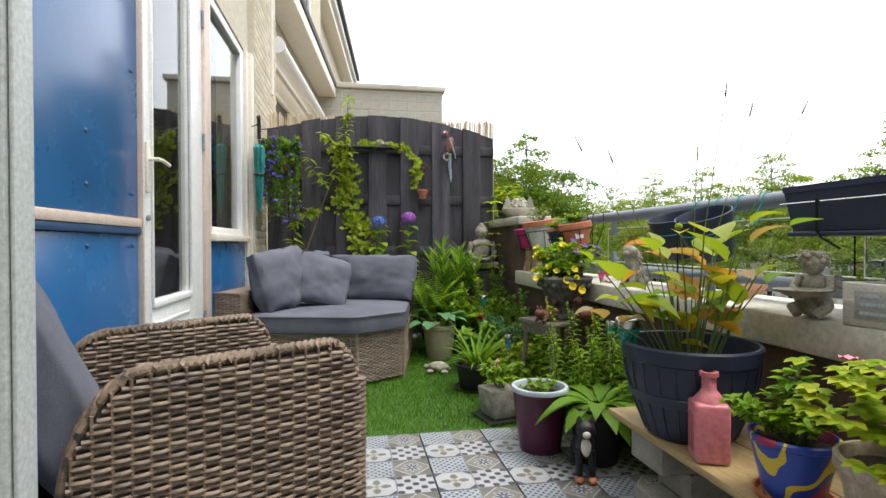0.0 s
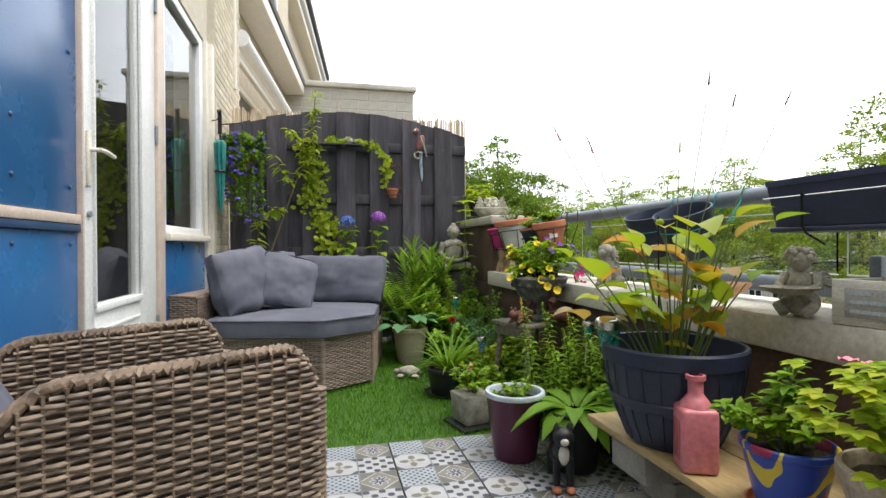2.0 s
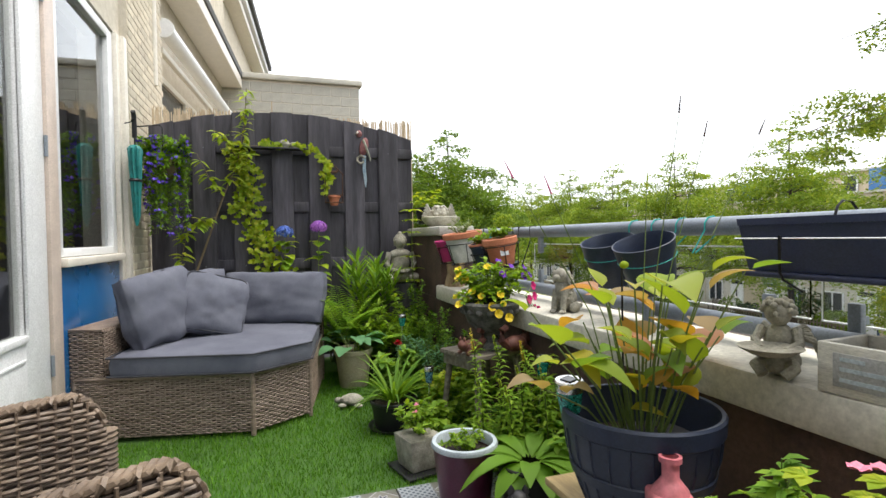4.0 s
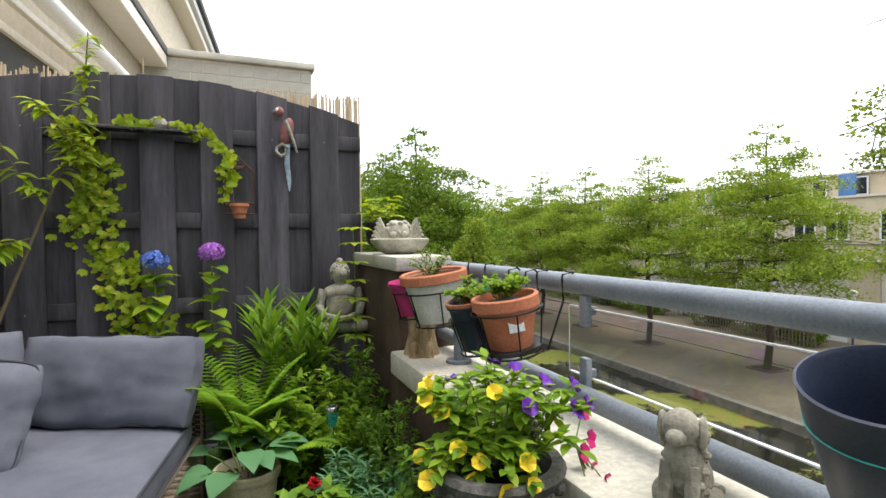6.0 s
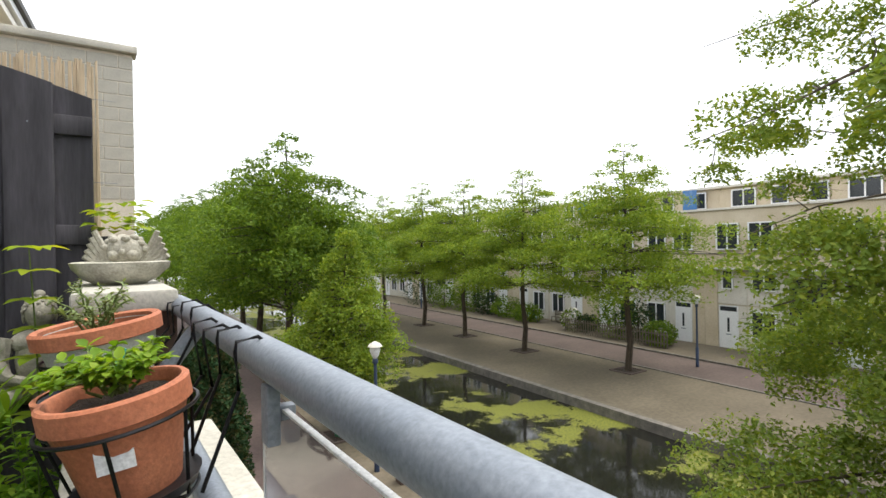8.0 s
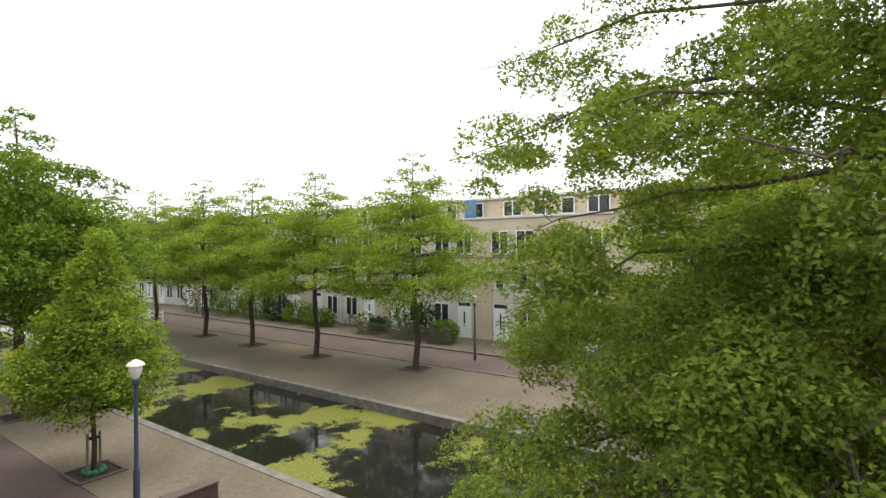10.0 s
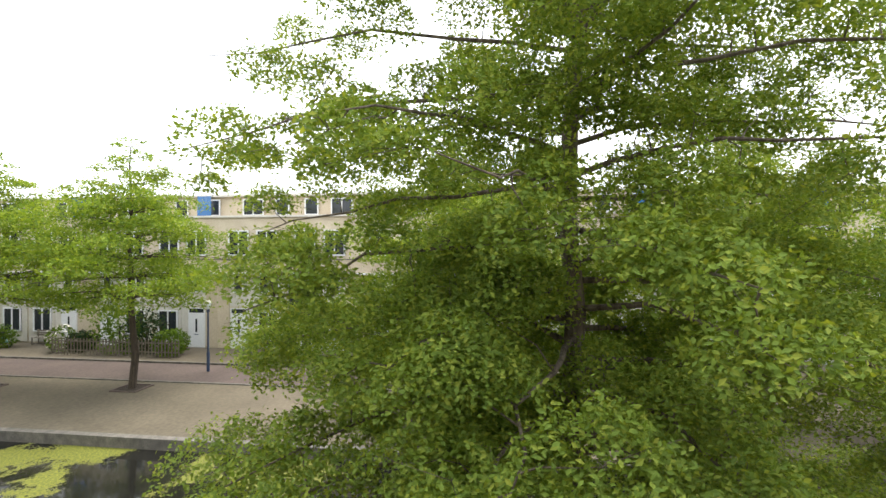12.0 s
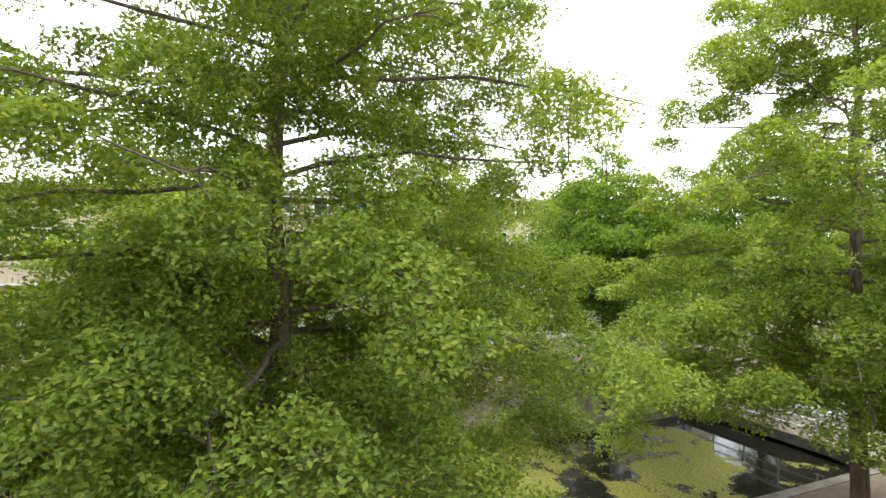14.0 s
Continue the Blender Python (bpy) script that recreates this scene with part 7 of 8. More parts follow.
def wire_rack(t, r, z0, z1, reach):
    """A wire holder round a pot, with two hooks over the hand rail."""
    for z, k in ((z0, 0.86), (z1, 1.08)):
        part("rack_ring", tube(new_bm(), [(r * k * math.cos(6.283 * i / 24), r * k * math.sin(6.283 * i / 24), z) for i in range(25)], 0.0032, 6), M_wire, t)
    for i in range(6):
        a = 6.283 * i / 6 + 0.3
        part("rack_rib", tube(new_bm(), [(r * 1.08 * math.cos(a), r * 1.08 * math.sin(a), z1), (r * 0.86 * math.cos(a), r * 0.86 * math.sin(a), z0), (r * 0.5 * math.cos(a), r * 0.5 * math.sin(a), z0 - 0.008)], 0.003, 5), M_wire, t)
    for s in (-1, 1):
        y = s * r * 0.7
        zt = reach[1] - 0.16 * reach[0] - 0.005
        part("rack_hook", tube(new_bm(), [(r * 0.8, y, z0), (reach[0] - 0.055, y, z1), (reach[0] - 0.05, y, zt + 0.02), (reach[0] - 0.045, y, zt + 0.036), (reach[0] - 0.01, y, zt + 0.036), (reach[0] + 0.012, y, zt + 0.01)], 0.0035, 6), M_wire, t)


def hung_terracotta():
    t = thing("terracotta_pot", "terracotta pot with bright green herbs in a wire rack", "potted plant", pose(1.62, 3.29, 0.885, 0, -9, 0))
    pot(t, 0.07, 0.10, 0.165, M_terra, 0.007, 0.04)
    part("saucer", lathe(new_bm(), [(0, -0.012), (0.09, -0.012), (0.10, 0.006), (0.09, 0.004), (0, -0.004)], 24), M_blackpot, t)
    part("paper_label", box(new_bm(), -0.03, -0.1005, 0.05, 0.02, -0.0985, 0.095), M_white, t, "small white paper label", at=pose(0.0, 0.004, 0, -8, 0, -8))
    bush("", "", None, 0.10, 0.10, 0.09, 620, 0.022, 0.014, M_soft, 71, 18, parent=t, z0=0.155)
    wire_rack(t, 0.105, -0.02, 0.12, (RX - 1.62 + 0.03, RZ - 0.875))


hung_terracotta()
t = thing("nursery_pot", "dark nursery pot with reddish seedlings and a teal tag", "potted plant", pose(1.60, 3.47, 0.85, 0, -12, 0))
pot(t, 0.062, 0.088, 0.17, M_darkpot, 0.004, 0.02)
part("rim", lathe(new_bm(), [(0.088, 0.160), (0.094, 0.163), (0.094, 0.174), (0.084, 0.174)], 24), M_terra, t)
part("plant_tag", box(new_bm(), -0.055, -0.03, 0.14, -0.052, -0.004, 0.235, 0.001), M_tealcord, t, "teal plant tag", at=pose(0, 0, 0, 10, 24, 20))
bush("", "", None, 0.10, 0.10, 0.10, 200, 0.03, 0.018, M_soft, 72, 12, parent=t, z0=0.145)
bush("", "", None, 0.06, 0.06, 0.06, 120, 0.026, 0.016, leaf_mat("reddish_seedlings", (0.20, 0.07, 0.03), (0.30, 0.12, 0.05), None, 0.3), 73, 8, parent=t, z0=0.145)
wire_rack(t, 0.085, -0.01, 0.11, (RX - 1.60 + 0.03, RZ - 0.85))

t = thing("white_pot", "white pot with terracotta rim and grey herbs in a rack", "potted plant", pose(1.605, 3.88, 0.885, 0, -8, 0) @ Matrix.Scale(1.08, 4))
pot(t, 0.085, 0.120, 0.185, plain("white_glazed_pot", (0.62, 0.62, 0.58), 0.45), 0.0, 0.02)
part("rim", lathe(new_bm(), [(0.119, 0.152), (0.131, 0.156), (0.132, 0.186), (0.126, 0.192), (0.113, 0.188), (0.110, 0.16)], 28), M_terra, t, "terracotta rim")
bush("", "", None, 0.11, 0.11, 0.14, 420, 0.02, 0.007, leaf_mat("grey_herb", (0.20, 0.27, 0.12), (0.30, 0.38, 0.18), None, 0.3), 74, 18, parent=t, z0=0.16)
wire_rack(t, 0.112, -0.01, 0.12, (RX - 1.605 + 0.03, RZ - 0.885))
t = thing("pink_pot", "magenta plastic pot behind the white pot", "flower pot", pose(1.575, 4.12, 0.88, 0, -8, 0))
pot(t, 0.07, 0.10, 0.16, plain("magenta_plastic", (0.45, 0.03, 0.16), 0.45), 0.004, 0.02)
wire_rack(t, 0.09, -0.01, 0.11, (RX - 1.575 + 0.03, RZ - 0.88))

# lime plant in a black pot behind the pillar
t = thing("lime_potted_plant", "lime-leaved plant in a black pot on the pillar", "potted plant", pose(1.66, 5.05, 1.181))
pot(t, 0.075, 0.10, 0.15, M_blackpot, 0.006, 0.02)
rng = random.Random(14)
V, F = [], []
for k in range(46):
    a, r = rng.uniform(0, 6.28), rng.uniform(0.02, 0.12)
    blade(V, F, (r * math.cos(a), r * math.sin(a), 0.17 + 0.15 * rng.random()), (math.cos(a), math.sin(a), 0.4), (0, 0, 1), 0.075, 0.055, 0.8, 0.12, 4, 0.5)
leaf_part("foliage", V, F, M_lime, t)


# ---------- fence ornaments ----------
def parrot():
    t = thing("parrot_ornament", "painted parrot wall ornament with a long blue tail", "ornament", pose(1.105, 5.17, 1.79))
    m1 = mat("parrot_chest", (0.16, 0.05, 0.06), (0.30, 0.13, 0.12), 30.0, 0.7)
    m2 = mat("parrot_wing", (0.16, 0.17, 0.13), (0.36, 0.36, 0.30), 40.0, 0.7)
    m3 = mat("parrot_tail", (0.20, 0.29, 0.38), (0.40, 0.48, 0.55), 30.0, 0.7)
    bm = new_bm()
    blob(bm, (-0.012, -0.005, 0.10), (0.040, 0.028, 0.085), 14, 10, pose(0, 0, 0, 0, 12, 0))
    blob(bm, (-0.035, -0.008, 0.215), (0.028, 0.027, 0.032), 14, 10)
    part("body", bm, m1, t)
    bm = new_bm()
    for k in range(9):
        u = k / 8
        tube(bm, [(0.0 + 0.02 * u, -0.03, 0.16 - 0.05 * u), (0.03 + 0.02 * u, -0.032, 0.08 - 0.06 * u), (0.05 + 0.015 * u, -0.02, 0.00 - 0.07 * u + 0.04)], 0.012, 6, 0.006)
    part("wing", bm, m2, t)
    bm = new_bm()
    for k in range(3):
        tube(bm, [(0.005 + 0.006 * k, -0.008, 0.02), (-0.002 + 0.008 * k, -0.012, -0.10), (0.012 + 0.006 * k, -0.008, -0.21 + 0.01 * k), (0.02 + 0.003 * k, -0.004, -0.265 + 0.02 * k)], 0.010, 6, 0.005)
    part("tail", bm, m3, t)
    part("beak", blob(new_bm(), (-0.060, -0.012, 0.212), (0.014, 0.010, 0.017), 10, 7), M_darkstone, t)
    part("face", blob(new_bm(), (-0.045, -0.022, 0.222), (0.014, 0.012, 0.014), 10, 7), M_cream, t)
    part("perch", tube(new_bm(), [(-0.05, 0.0, 0.0), (-0.055, -0.02, -0.03), (-0.03, -0.025, -0.055), (0.0, -0.02, -0.04), (0.01, -0.015, 0.0), (-0.02, -0.015, 0.02), (-0.05, 0.0, 0.0)], 0.010, 8), M_stone, t)


parrot()


def bird_feeder():
    t = thing("hanging_feeder", "rusty wire bird house frame holding a small terracotta pot", "ornament", pose(0.835, 5.13, 1.38))
    m = mat("rusted_iron", (0.06, 0.035, 0.025), (0.13, 0.07, 0.045), 30.0, 0.8, 0.4)
    for dx in (-0.075, 0.075):
        part("side_wire", tube(new_bm(), [(dx, 0, 0.0), (dx, 0, 0.25)], 0.0042, 6), m, t)
    for z in (0.0, 0.065):
        part("hoop", tube(new_bm(), [(-0.08, 0, z), (-0.05, -0.05, z), (0.05, -0.05, z), (0.08, 0, z), (0.05, 0.04, z), (-0.05, 0.04, z), (-0.08, 0, z)], 0.0042, 6), m, t)
    part("roof", tube(new_bm(), [(-0.085, 0, 0.245), (0, 0, 0.335), (0.085, 0, 0.245)], 0.006, 6), m, t)
    bm = new_bm()
    blob(bm, (0, 0, 0.27), (0.035, 0.006, 0.014), 12, 7)
    blob(bm, (0.032, 0, 0.283), (0.013, 0.005, 0.011), 10, 6)
    tube(bm, [(-0.03, 0, 0.268), (-0.06, 0, 0.255)], 0.007, 6, 0.004)
    part("bird_cutout", bm, m, t)
    part("pot", pot_mesh(0.033, 0.050, 0.085, 0.005, 0.02, 22), M_terra, t, "small terracotta pot", at=pose(0, -0.005, -0.025))


bird_feeder()

# ---------- neighbouring facade beyond the fence ----------
def neighbour():
    turn = pose(-1.12, 5.35, 0, 0, 0, -4.9)
    n = thing("neighbour_house", "cream brick neighbouring house with a white awning roll", "house", turn)
    part("wall", box(new_bm(), -0.4, 0.05, -0.3, 0.0, 6.4, 4.45), M_brick, n, smooth=False)
    part("upper_wall", box(new_bm(), -0.4, 2.2, 4.46, 0.05, 6.4, 7.2), M_brick, n, smooth=False)
    part("roof_fascia", box(new_bm(), 0.0, 1.6, 4.30, 0.40, 6.3, 4.42, 0.01), M_roofing, n, "dark roof edge")
    part("roof_soffit", box(new_bm(), 0.0, 1.6, 4.10, 0.38, 6.3, 4.29, 0.01), M_cream, n, smooth=False)
    a = part("awning_roll", tube(new_bm(), [(0.30, 1.2, 3.28), (0.30, 5.2, 3.28)], 0.085, 18), M_white, n, "white rolled awning in its case")
    for y in (1.2, 5.2):
        part("end_cap", lathe(new_bm(), [(0, -0.02), (0.10, -0.02), (0.10, 0.02), (0, 0.02)], 18, pose(0.30, y, 3.28, 90, 0, 0)), M_white, a)
    part("awning_bar", box(new_bm(), 0.20, 1.3, 3.06, 0.26, 5.1, 3.12, 0.008), M_cream, n)
    for y in (1.0, 5.4):
        part("awning_arm", box(new_bm(), 0.0, y, 3.2, 0.30, y + 0.05, 3.26, 0.006), M_cream, n)
    w = part("window", box(new_bm(), 0.012, 1.5, 1.3, 0.02, 4.9, 2.95), M_darkwin, n)
    bm = new_bm()
    for y0, y1, z0, z1 in ((1.42, 1.5, 1.2, 3.02), (4.9, 4.98, 1.2, 3.02), (1.5, 4.9, 2.95, 3.02), (1.5, 4.9, 1.2, 1.3), (3.1, 3.18, 1.3, 2.95)):
        box(bm, 0.0, y0, z0, 0.06, y1, z1, 0.004)
    part("window_frame", bm, M_cream, w)
    part("downpipe", tube(new_bm(), [(0.43, 0.35, 2.45), (0.43, 0.35, 3.5)], 0.028, 10), M_cream, n)
    u = part("upper_window", box(new_bm(), 0.07, 3.4, 5.0, 0.08, 4.6, 6.6), M_darkwin, n)
    bm = new_bm()
    for y0, y1, z0, z1 in ((3.3, 3.4, 4.9, 6.7), (4.6, 4.7, 4.9, 6.7), (3.4, 4.6, 4.9, 5.0), (3.4, 4.6, 6.6, 6.7)):
        box(bm, 0.052, y0, z0, 0.12, y1, z1, 0.004)
    part("window_frame", bm, M_white, u)
    g = thing("roof_gutter", "white roof edge boards of the farther house", "roof edge", pose(-0.62, 12.0, 0, 0, 0, -4.9))
    for k, (z, m) in enumerate(((6.9, M_cream), (7.15, M_white), (7.35, M_roofing))):
        part("edge_board", box(new_bm(), -0.3, 0, z, 0.10 + 0.09 * k, 9, z + 0.18, 0.01), m, g)
    part("end_wall", box(new_bm(), -1.5, 0, GZ, -0.25, 9, 6.88), M_brick, g, smooth=False)


neighbour()


def block_wall():
    w = thing("wall_blocks", "weathered grey concrete block wall beyond the fence", "wall", kind="structure")
    part("core", box(new_bm(), -1.3, 11.63, -0.3, 2.13, 11.85, 4.30), M_mortar, w, smooth=False)
    me = mesh_of(box(new_bm(), 0, 0, 0, 0.392, 0.10, 0.190, 0.006, None, 1), "block")
    me2 = mesh_of(box(new_bm(), 0, 0, 0, 0.192, 0.10, 0.190, 0.006, None, 1), "half_block")
    for r in range(11):
        x = -1.25
        if r % 2:
            part("block", me2, M_concrete, w, at=pose(x, 11.622, 2.07 + 0.2 * r))
            x += 0.2
        while x < 2.1:
            last = x + 0.39 > 2.16
            part("block", me2 if last else me, M_concrete, w, at=pose(x, 11.622, 2.07 + 0.2 * r))
            x += 0.4
    part("coping", box(new_bm(), -1.3, 11.54, 4.31, 2.20, 11.90, 4.42, 0.015), M_concrete, w, "flat concrete coping")


block_wall()


# ---------- street furniture ----------
def street_lamp(at):
    t = thing("street_lamp", "dark blue street lamp with a pale glass head", "street lamp", Matrix.Translation(at), "street lamps")
    m = plain("dark_blue_enamel", (0.03, 0.05, 0.10), 0.45)
    part("pole", lathe(new_bm(), [(0.0, 0), (0.075, 0), (0.075, 0.9), (0.05, 0.95), (0.042, 3.05), (0, 3.05)], 14), m, t)
    part("globe", lathe(new_bm(), [(0.05, 3.05), (0.09, 3.10), (0.15, 3.28), (0.13, 3.36), (0, 3.38)], 16), plain("milky_globe", (0.72, 0.76, 0.78), 0.3), t, "milky glass globe")
    part("cap", lathe(new_bm(), [(0.20, 3.37), (0.16, 3.43), (0.04, 3.50), (0, 3.51)], 18), M_panel2, t)
    part("collar", lathe(new_bm(), [(0.055, 2.9), (0.075, 2.93), (0.075, 3.02), (0.055, 3.05)], 14), m, t)


street_lamp((7.85, 14.92, GZ))
street_lamp((25.9, 16.3, GZ))
street_lamp((28.5, 46, GZ + 0.06))


def stakes():
    t = thing("tree_stakes", "two wooden stakes and a green collar at a young tree", "tree stakes", pose(8.22, 18.0, GZ))
    for dx in (-0.16, 0.16):
        part("stake", tube(new_bm(), [(dx, 0, 0), (dx * 0.95, 0, 1.1)], 0.035, 8), M_oldwood, t)
    part("strap", box(new_bm(), -0.16, -0.015, 0.92, 0.16, 0.015, 1.0, 0.004), M_blackpot, t)
    bm = new_bm()
    for k in range(10):
        a = k * 0.63
        blob(bm, (0.22 * math.cos(a), 0.22 * math.sin(a), 0.07), (0.09, 0.09, 0.08), 8, 6)
    part("watering_bag", bm, plain("green_bag", (0.03, 0.16, 0.07), 0.6), t, "green watering collar")


stakes()
for x, y in ((8.22, 18.0), (8.9, 25.6), (9.35, 32.3), (9.6, 37.3), (22.56, 17.8), (21.98, 24.3), (22.29, 30.4), (22.79, 36.4)):
    t = thing("tree_pit", "square tree pit edged with dark kerb", "tree pit", pose(x, y, GZ + 0.006), "tree pits")
    for x0, y0, x1, y1 in ((-0.6, -0.6, 0.6, -0.52), (-0.6, 0.52, 0.6, 0.6), (-0.6, -0.51, -0.52, 0.51), (0.52, -0.51, 0.6, 0.51)):
        part("edging", box(new_bm(), x0, y0, 0, x1, y1, 0.05), M_road, t, smooth=False)
    part("earth", box(new_bm(), -0.51, -0.51, 0, 0.51, 0.51, 0.02), M_soil, t, smooth=False)

t = thing("low_brick_wall", "low dark brick seat wall by the canal", "wall", pose(7.95, 13.8, GZ, 0, 0, -4))
part("wall", box(new_bm(), 0, 0, 0, 1.2, 0.30, 0.42), M_parapet, t, smooth=False)
part("coping", box(new_bm(), -0.02, -0.02, 0.421, 1.22, 0.32, 0.47, 0.01), M_road, t)


def conifer(at, h, r, seed):
    t = thing("columnar_conifer", "dense dark green columnar conifer with brown patches", "conifer", Matrix.Translation(at), "conifers by the path")
    rng = np.random.default_rng(seed)
    n = 16000
    z = rng.uniform(0.02, 1, n)
    rr = r * np.clip(1.25 * (1 - z) ** 0.42, 0, 1) * rng.uniform(0.75, 1.04, n)
    a = rng.uniform(0, 6.283, n)
    rr *= 1 + 0.14 * np.sin(7 * a + 3 * z * 6)
    c = np.c_[rr * np.cos(a), rr * np.sin(a), z * h]
    me = leaves_mesh(c, np.c_[np.cos(a), np.sin(a), np.full(n, 0.4)], 0.055, rng, "foliage", 2.4)
    part("foliage", me, M_conifer, t)
    part("trunk", tube(new_bm(), [(0, 0, 0), (0, 0, h * 0.85)], 0.10, 8, 0.02), M_bark, t)


M_conifer = leaf_mat("conifer_sprays", (0.014, 0.042, 0.016), (0.028, 0.066, 0.022), (0.09, 0.075, 0.03), 0.15, 0.7)
conifer((3.85, 14.9, GZ), 4.3, 0.66, 5)
conifer((3.75, 16.9, GZ), 4.1, 0.8, 6)


def shrub_clump(at, r, h, n, m, label, seed, size=0.09):
    t = thing("garden_shrub", label, "shrub", Matrix.Translation(at), "front garden shrubs")
    rng = np.random.default_rng(seed)
    d = rng.normal(0, 1, (n, 3))
    d /= np.linalg.norm(d, axis=1)[:, None]
    k = rng.uniform(0.55, 1.0, n)[:, None] ** 0.5
    c = d * k * np.array([r, r * 1.3, h * 0.55]) * (1 + 0.25 * np.sin(d[:, :1] * 5 + seed)) + np.array([0, 0, h * 0.5])
    c[:, 2] = np.abs(c[:, 2])
    part("foliage", leaves_mesh(c, d, size, rng, "foliage"), m, t)
    part("stem", tube(new_bm(), [(0, 0, 0), (0, 0, h * 0.6)], 0.05, 6), M_bark, t)


shr = random.Random(9)
for k, (x, y, r, h) in enumerate(((27.8, 22.2, 1.0, 2.2), (27.6, 23.8, 1.1, 2.7), (27.4, 20.4, 0.7, 1.4), (27.9, 26.5, 0.6, 1.1), (27.9, 32.6, 1.0, 1.3), (28.2, 35.5, 1.3, 1.6), (28.2, 38.2, 1.2, 2.0), (28.3, 41.5, 1.5, 2.2), (28, 45, 1.5, 2.4), (28, 49, 1.8, 2.6), (27.5, 12.5, 0.9, 1.8), (27.5, 8, 1.0, 1.6), (27.5, 3, 1.1, 2.0), (27.5, -3, 1.2, 2.0))):
    shrub_clump((x + 1.6 + 0.034 * (y - 16), y, GZ + 0.02), r, h, 1500, M_leaf_dark if k % 3 else M_conifer, "rounded green shrub in a front garden", k + 40, 0.10)
V, F = [], []
t = thing("flowering_shrub", "low shrub with pale white flowers in a front garden", "shrub", pose(29.6, 27.6, GZ + 0.02))
rngn = np.random.default_rng(8)
d = rngn.normal(0, 1, (500, 3))
d /= np.linalg.norm(d, axis=1)[:, None]
part("foliage", leaves_mesh(d * 0.75 + np.array([0, 0, 0.75]), d, 0.11, rngn, "foliage"), M_leaf_dark, t)
part("blossom", leaves_mesh(d[:160] * 0.8 + np.array([0, 0, 0.78]), d[:160], 0.10, rngn, "flowers"), M_cream, t)


def bicycle(at):
    t = thing("bicycle", "pale green bicycle parked before a house", "bicycle", at)
    for x in (-0.52, 0.52):
        w = part("wheel", tube(new_bm(), [(x + 0.33 * math.cos(6.283 * k / 24), 0, 0.34 + 0.33 * math.sin(6.283 * k / 24)) for k in range(25)], 0.02, 6, cap=False), M_blackpot, t)
        bm = new_bm()
        for k in range(8):
            a = 6.283 * k / 8
            tube(bm, [(x, 0, 0.34), (x + 0.32 * math.cos(a), 0, 0.34 + 0.32 * math.sin(a))], 0.004, 4)
        part("spokes", bm, M_chrome, w)
    m = plain("mint_enamel", (0.25, 0.55, 0.48), 0.4)
    bm = new_bm()
    for p, q in (((-0.52, 0, 0.34), (-0.05, 0, 0.30)), ((-0.52, 0, 0.34), (-0.18, 0, 0.78)), ((-0.05, 0, 0.30), (-0.18, 0, 0.85)), ((-0.05, 0, 0.30), (0.38, 0, 0.78)), ((0.52, 0, 0.34), (0.36, 0, 0.95))):
        tube(bm, [p, q], 0.022, 6)
    part("frame", bm, m, t)
    part("handlebar", tube(new_bm(), [(0.22, -0.25, 1.0), (0.36, -0.05, 1.0), (0.36, 0.05, 1.0), (0.22, 0.25, 1.0)], 0.014, 6), M_chrome, t)
    part("saddle", blob(new_bm(), (-0.19, 0, 0.9), (0.13, 0.08, 0.04), 10, 6), M_blackpot, t)


bicycle(pose(30.4, 32.4, GZ + 0.02, 0, 0, 88))


def garden_bench(at):
    t = thing("garden_bench", "brown wooden bench against a house front", "bench", at)
    for k in range(3):
        part("seat_slat", box(new_bm(), -0.65, -0.2 + 0.14 * k, 0.42, 0.65, -0.08 + 0.14 * k, 0.45), M_oldwood, t, smooth=False)
    for k in range(3):
        part("back_slat", box(new_bm(), -0.65, 0.22, 0.52 + 0.13 * k, 0.65, 0.25, 0.62 + 0.13 * k), M_oldwood, t, smooth=False)
    for sx in (-0.6, 0.6):
        part("leg", box(new_bm(), sx - 0.03, -0.2, 0, sx + 0.03, -0.14, 0.419), M_oldwood, t, smooth=False)
        part("leg", box(new_bm(), sx - 0.03, 0.251, 0, sx + 0.03, 0.30, 0.9), M_oldwood, t, smooth=False)


garden_bench(pose(31.5, 30.6, GZ + 0.02, 0, 0, -92))
t = thing("white_garden_fence", "low white rail fence at the end of the street", "fence", pose(25.2, 46.5, GZ))
for k in range(4):
    part("post", box(new_bm(), -0.05, 1.1 * k - 0.05, 0, 0.05, 1.1 * k + 0.05, 0.9), M_white, t, smooth=False)
for z in (0.35, 0.65):
    part("board", box(new_bm(), -0.08, -0.1, z, -0.052, 3.4, z + 0.18), M_white, t, smooth=False)
t = thing("picket_fence", "dark picket fence before a front garden", "fence", pose(28.3, 19.4, GZ + 0.06, 0, 0, -2))
for k in range(40):
    part("picket", box(new_bm(), 0, 0.2 * k, 0, 0.03, 0.2 * k + 0.06, 0.95), M_oldwood, t, smooth=False)
for z in (0.25, 0.75):
    part("rail", box(new_bm(), 0.031, 0, z, 0.06, 7.9, z + 0.06), M_oldwood, t, smooth=False)


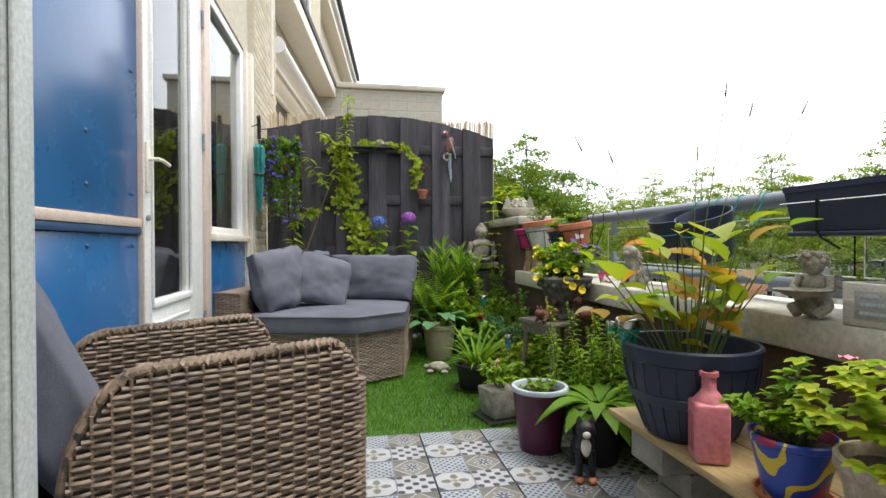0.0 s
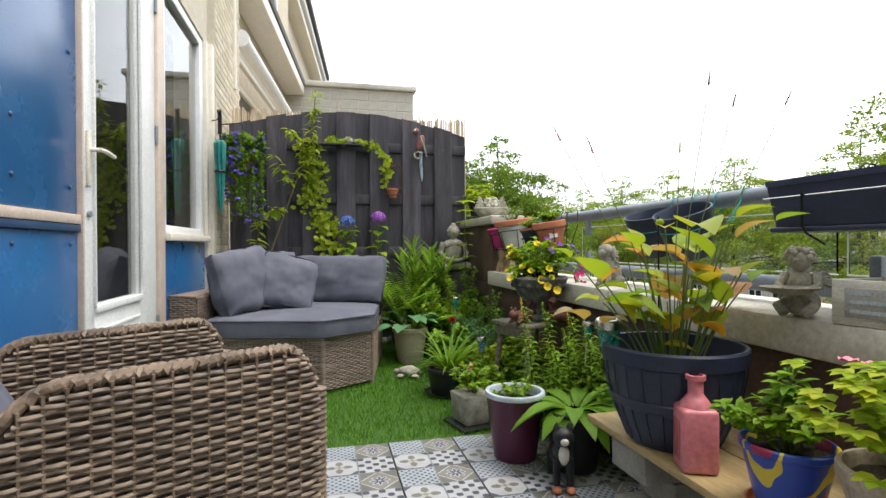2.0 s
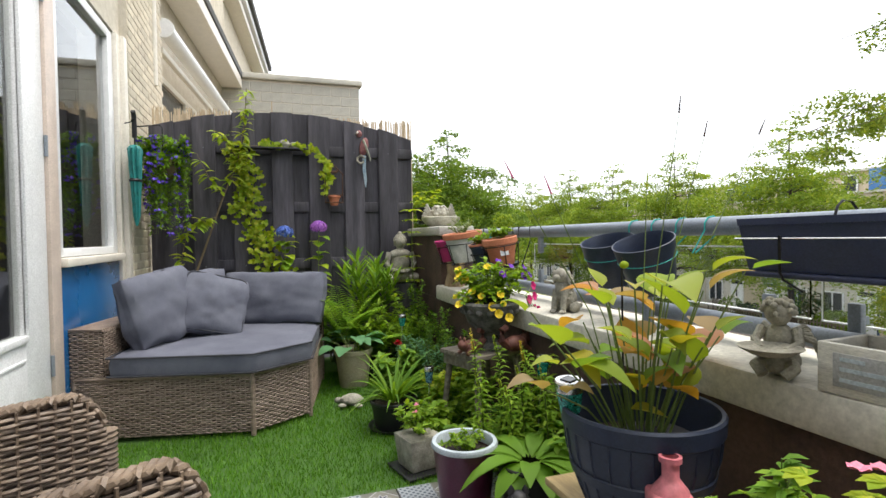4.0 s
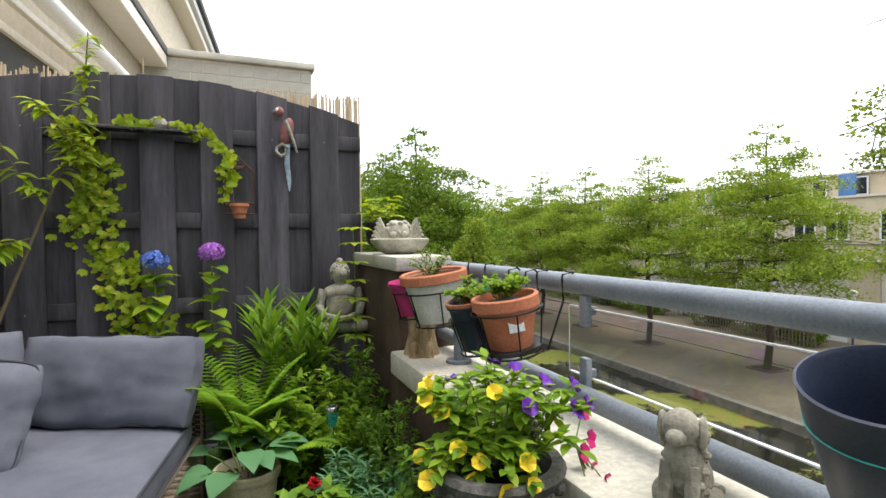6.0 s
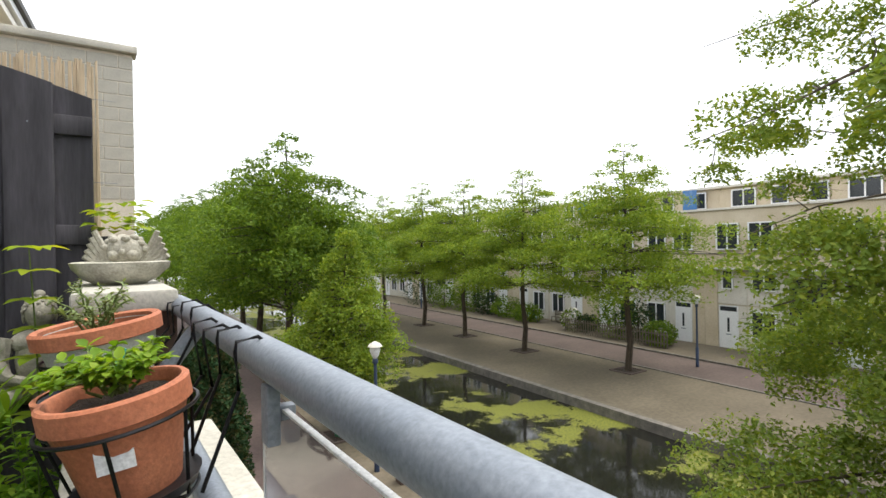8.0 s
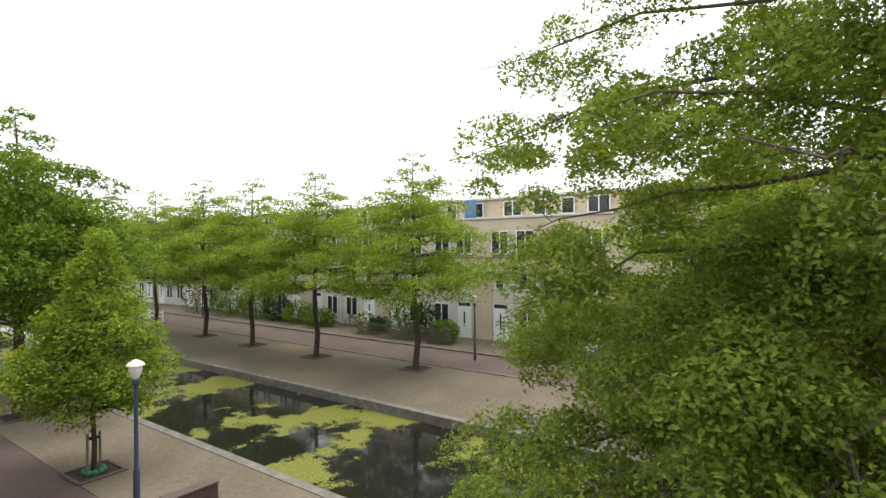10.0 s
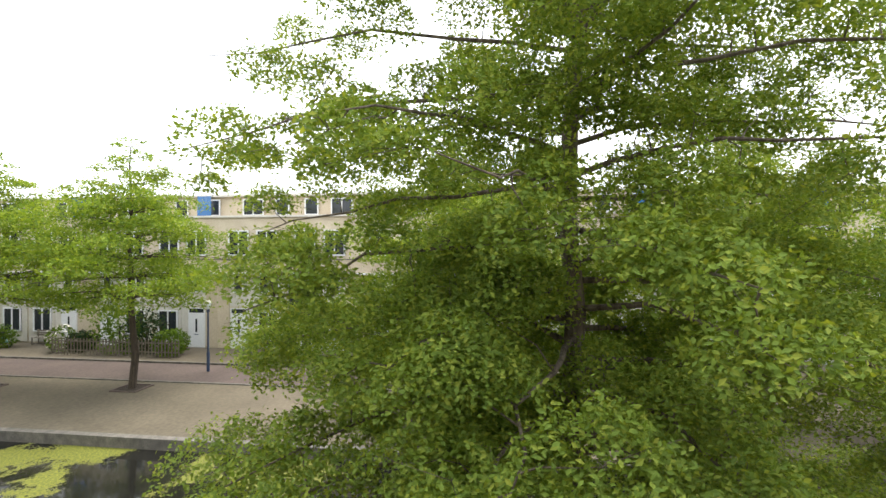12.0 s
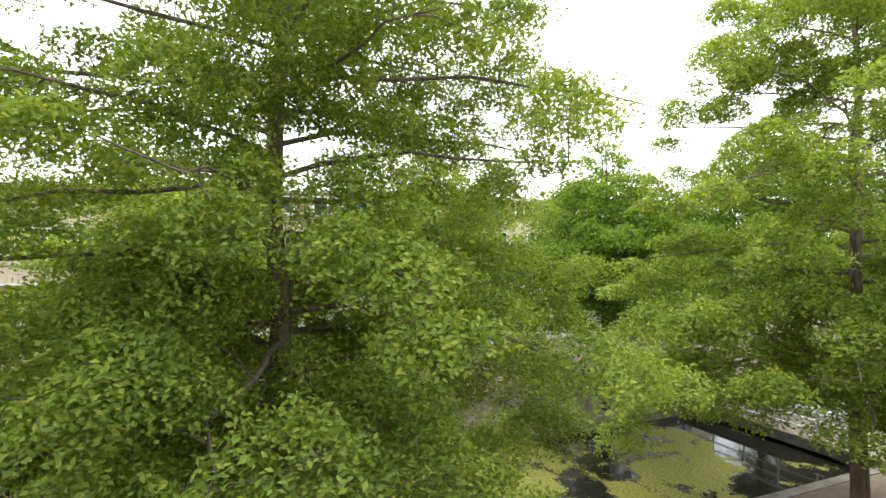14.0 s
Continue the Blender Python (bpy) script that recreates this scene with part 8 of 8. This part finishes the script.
def bridge():
    t = thing("canal_bridge", "wooden footbridge with white metal railings over the canal", "bridge", pose(0, -14.4, GZ))
    for k in range(44):
        part("deck_board", box(new_bm(), 9.0 + 0.2 * k, -3.2, 0.10, 9.19 + 0.2 * k, -0.4, 0.15, 0.006, None, 1), M_oldwood, t)
    part("beam", box(new_bm(), 9.0, -0.9, -0.25, 17.9, -0.6, 0.098), M_kerb, t, smooth=False)
    part("beam", box(new_bm(), 9.0, -3.0, -0.25, 17.9, -2.7, 0.098), M_kerb, t, smooth=False)
    for y in (-0.5, -3.1):
        for k in range(8):
            part("post", tube(new_bm(), [(9.2 + 1.2 * k, y, 0.151), (9.2 + 1.2 * k, y, 1.1)], 0.03, 8), M_white, t)
        for z in (0.45, 0.75, 1.1):
            part("rail", tube(new_bm(), [(9.1, y, z), (17.8, y, z)], 0.028, 8), M_white, t)


bridge()

# ---------- pieces of floor and walls ----------
def calc(t, op, a, b=None):
    n = t.nodes.new("ShaderNodeMath")
    n.operation = op
    for k, v in enumerate((a, b)):
        if v is None:
            continue
        if isinstance(v, (int, float)):
            n.inputs[k].default_value = v
        else:
            link(t, v, n.inputs[k])
    return n.outputs[0]


def tile_mat():
    """A printed tile: four small patterns in grey, blue and sand on off-white."""
    m, t, p = nodes_of("patterned_tile")
    tc = t.nodes.new("ShaderNodeTexCoord")
    sp = t.nodes.new("ShaderNodeSeparateXYZ")
    link(t, tc.outputs["Object"], sp.inputs[0])
    u, v = calc(t, "DIVIDE", sp.outputs[0], 0.148), calc(t, "DIVIDE", sp.outputs[1], 0.148)
    right, far = calc(t, "GREATER_THAN", u, 1.0), calc(t, "GREATER_THAN", v, 1.0)
    fx = calc(t, "SUBTRACT", calc(t, "MULTIPLY", calc(t, "FRACT", u), 2.0), 1.0)
    fy = calc(t, "SUBTRACT", calc(t, "MULTIPLY", calc(t, "FRACT", v), 2.0), 1.0)
    r = calc(t, "SQRT", calc(t, "ADD", calc(t, "MULTIPLY", fx, fx), calc(t, "MULTIPLY", fy, fy)))
    ang = calc(t, "ARCTAN2", fy, fx)
    man = calc(t, "ADD", calc(t, "ABSOLUTE", fx), calc(t, "ABSOLUTE", fy))
    pi = math.pi

    def wave(k, s):
        return calc(t, "COSINE", calc(t, "MULTIPLY", s, k))

    def petal(n, base, amp):
        return calc(t, "LESS_THAN", r, calc(t, "ADD", calc(t, "MULTIPLY", wave(n, ang), amp), base))

    dots = calc(t, "GREATER_THAN", calc(t, "MULTIPLY", wave(2.5 * pi, fx), wave(2.5 * pi, fy)), 0.22)
    diag, anti = calc(t, "ADD", fx, fy), calc(t, "SUBTRACT", fx, fy)
    pet = calc(t, "GREATER_THAN", calc(t, "MULTIPLY", calc(t, "ABSOLUTE", wave(2.5 * pi, diag)), calc(t, "ABSOLUTE", wave(2.5 * pi, anti))), 0.62)
    off = (0.45, 0.465, 0.49)
    c_dots = mixed(t, dots, off, (0.05, 0.055, 0.075))
    c_pet = mixed(t, pet, (0.38, 0.42, 0.46), (0.04, 0.06, 0.10))
    ros = mixed(t, petal(4, 0.50, 0.24), off, (0.17, 0.17, 0.15))
    ros = mixed(t, petal(4, 0.30, -0.14), ros.outputs[0], (0.45, 0.45, 0.43))
    ros = mixed(t, petal(8, 0.13, 0.05), ros.outputs[0], (0.25, 0.24, 0.20))
    c_ros = mixed(t, calc(t, "GREATER_THAN", man, 1.52), ros.outputs[0], (0.05, 0.06, 0.10))
    med = mixed(t, calc(t, "LESS_THAN", man, 1.12), (0.15, 0.15, 0.13), off)
    med = mixed(t, calc(t, "LESS_THAN", man, 1.02), med.outputs[0], (0.22, 0.21, 0.18))
    med = mixed(t, petal(8, 0.46, 0.10), med.outputs[0], off)
    med = mixed(t, petal(8, 0.31, 0.16), med.outputs[0], (0.04, 0.05, 0.09))
    c_med = mixed(t, calc(t, "LESS_THAN", r, 0.09), med.outputs[0], off)
    left = mixed(t, far, c_ros.outputs[0], c_pet.outputs[0])
    rgt = mixed(t, far, c_dots.outputs[0], c_med.outputs[0])
    col = mixed(t, right, left.outputs[0], rgt.outputs[0])
    edge = calc(t, "GREATER_THAN", calc(t, "MAXIMUM", calc(t, "ABSOLUTE", fx), calc(t, "ABSOLUTE", fy)), 0.965)
    col = mixed(t, edge, col.outputs[0], (0.2, 0.2, 0.2))
    dirt = noise_node(t, 9.0, 5.0)
    g = ramp_node(t, dirt.outputs[0], [(0.3, (0.62, 0.61, 0.59)), (0.65, (0.86, 0.86, 0.86))])
    link(t, mixed(t, 1.0, col.outputs[0], g.outputs[0], "MULTIPLY").outputs[0], p.inputs["Base Color"])
    p.inputs["Roughness"].default_value = 0.45
    return m


def floor_tiles():
    m = tile_mat()
    me = mesh_of(box(new_bm(), 0, 0, -0.02, 0.296, 0.296, 0.0, 0.0025, None, 1), "tile")
    for i in range(-4, 4):
        for j in range(1, 13):
            x, y = 0.478 + 0.3 * i, 2.57 - 0.3 * j
            if x + 0.3 > 1.53 or x < -0.76:
                continue
            part("tile", me, m, floor, at=pose(x, y, 0))


floor_tiles()


def pier_bricks():
    wall = bpy.data.objects["wall_brick_pier"]
    full = mesh_of(box(new_bm(), -0.05, 0, 0, 0, 0.205, 0.050, 0.003, None, 1), "brick")
    half = mesh_of(box(new_bm(), -0.05, 0, 0, 0, 0.098, 0.050, 0.003, None, 1), "half_brick")
    rng = random.Random(3)
    for r in range(47):
        z = 0.55 + 0.061 * r
        y = 4.752
        if r % 2:
            part("brick", half, M_brick, wall, at=pose(BX + rng.uniform(-0.001, 0.001), y, z))
            y += 0.108
        while y < 5.98:
            part("brick", half if y + 0.21 > 6.0 else full, M_brick, wall, at=pose(BX + rng.uniform(-0.001, 0.001), y, z))
            y += 0.215


pier_bricks()
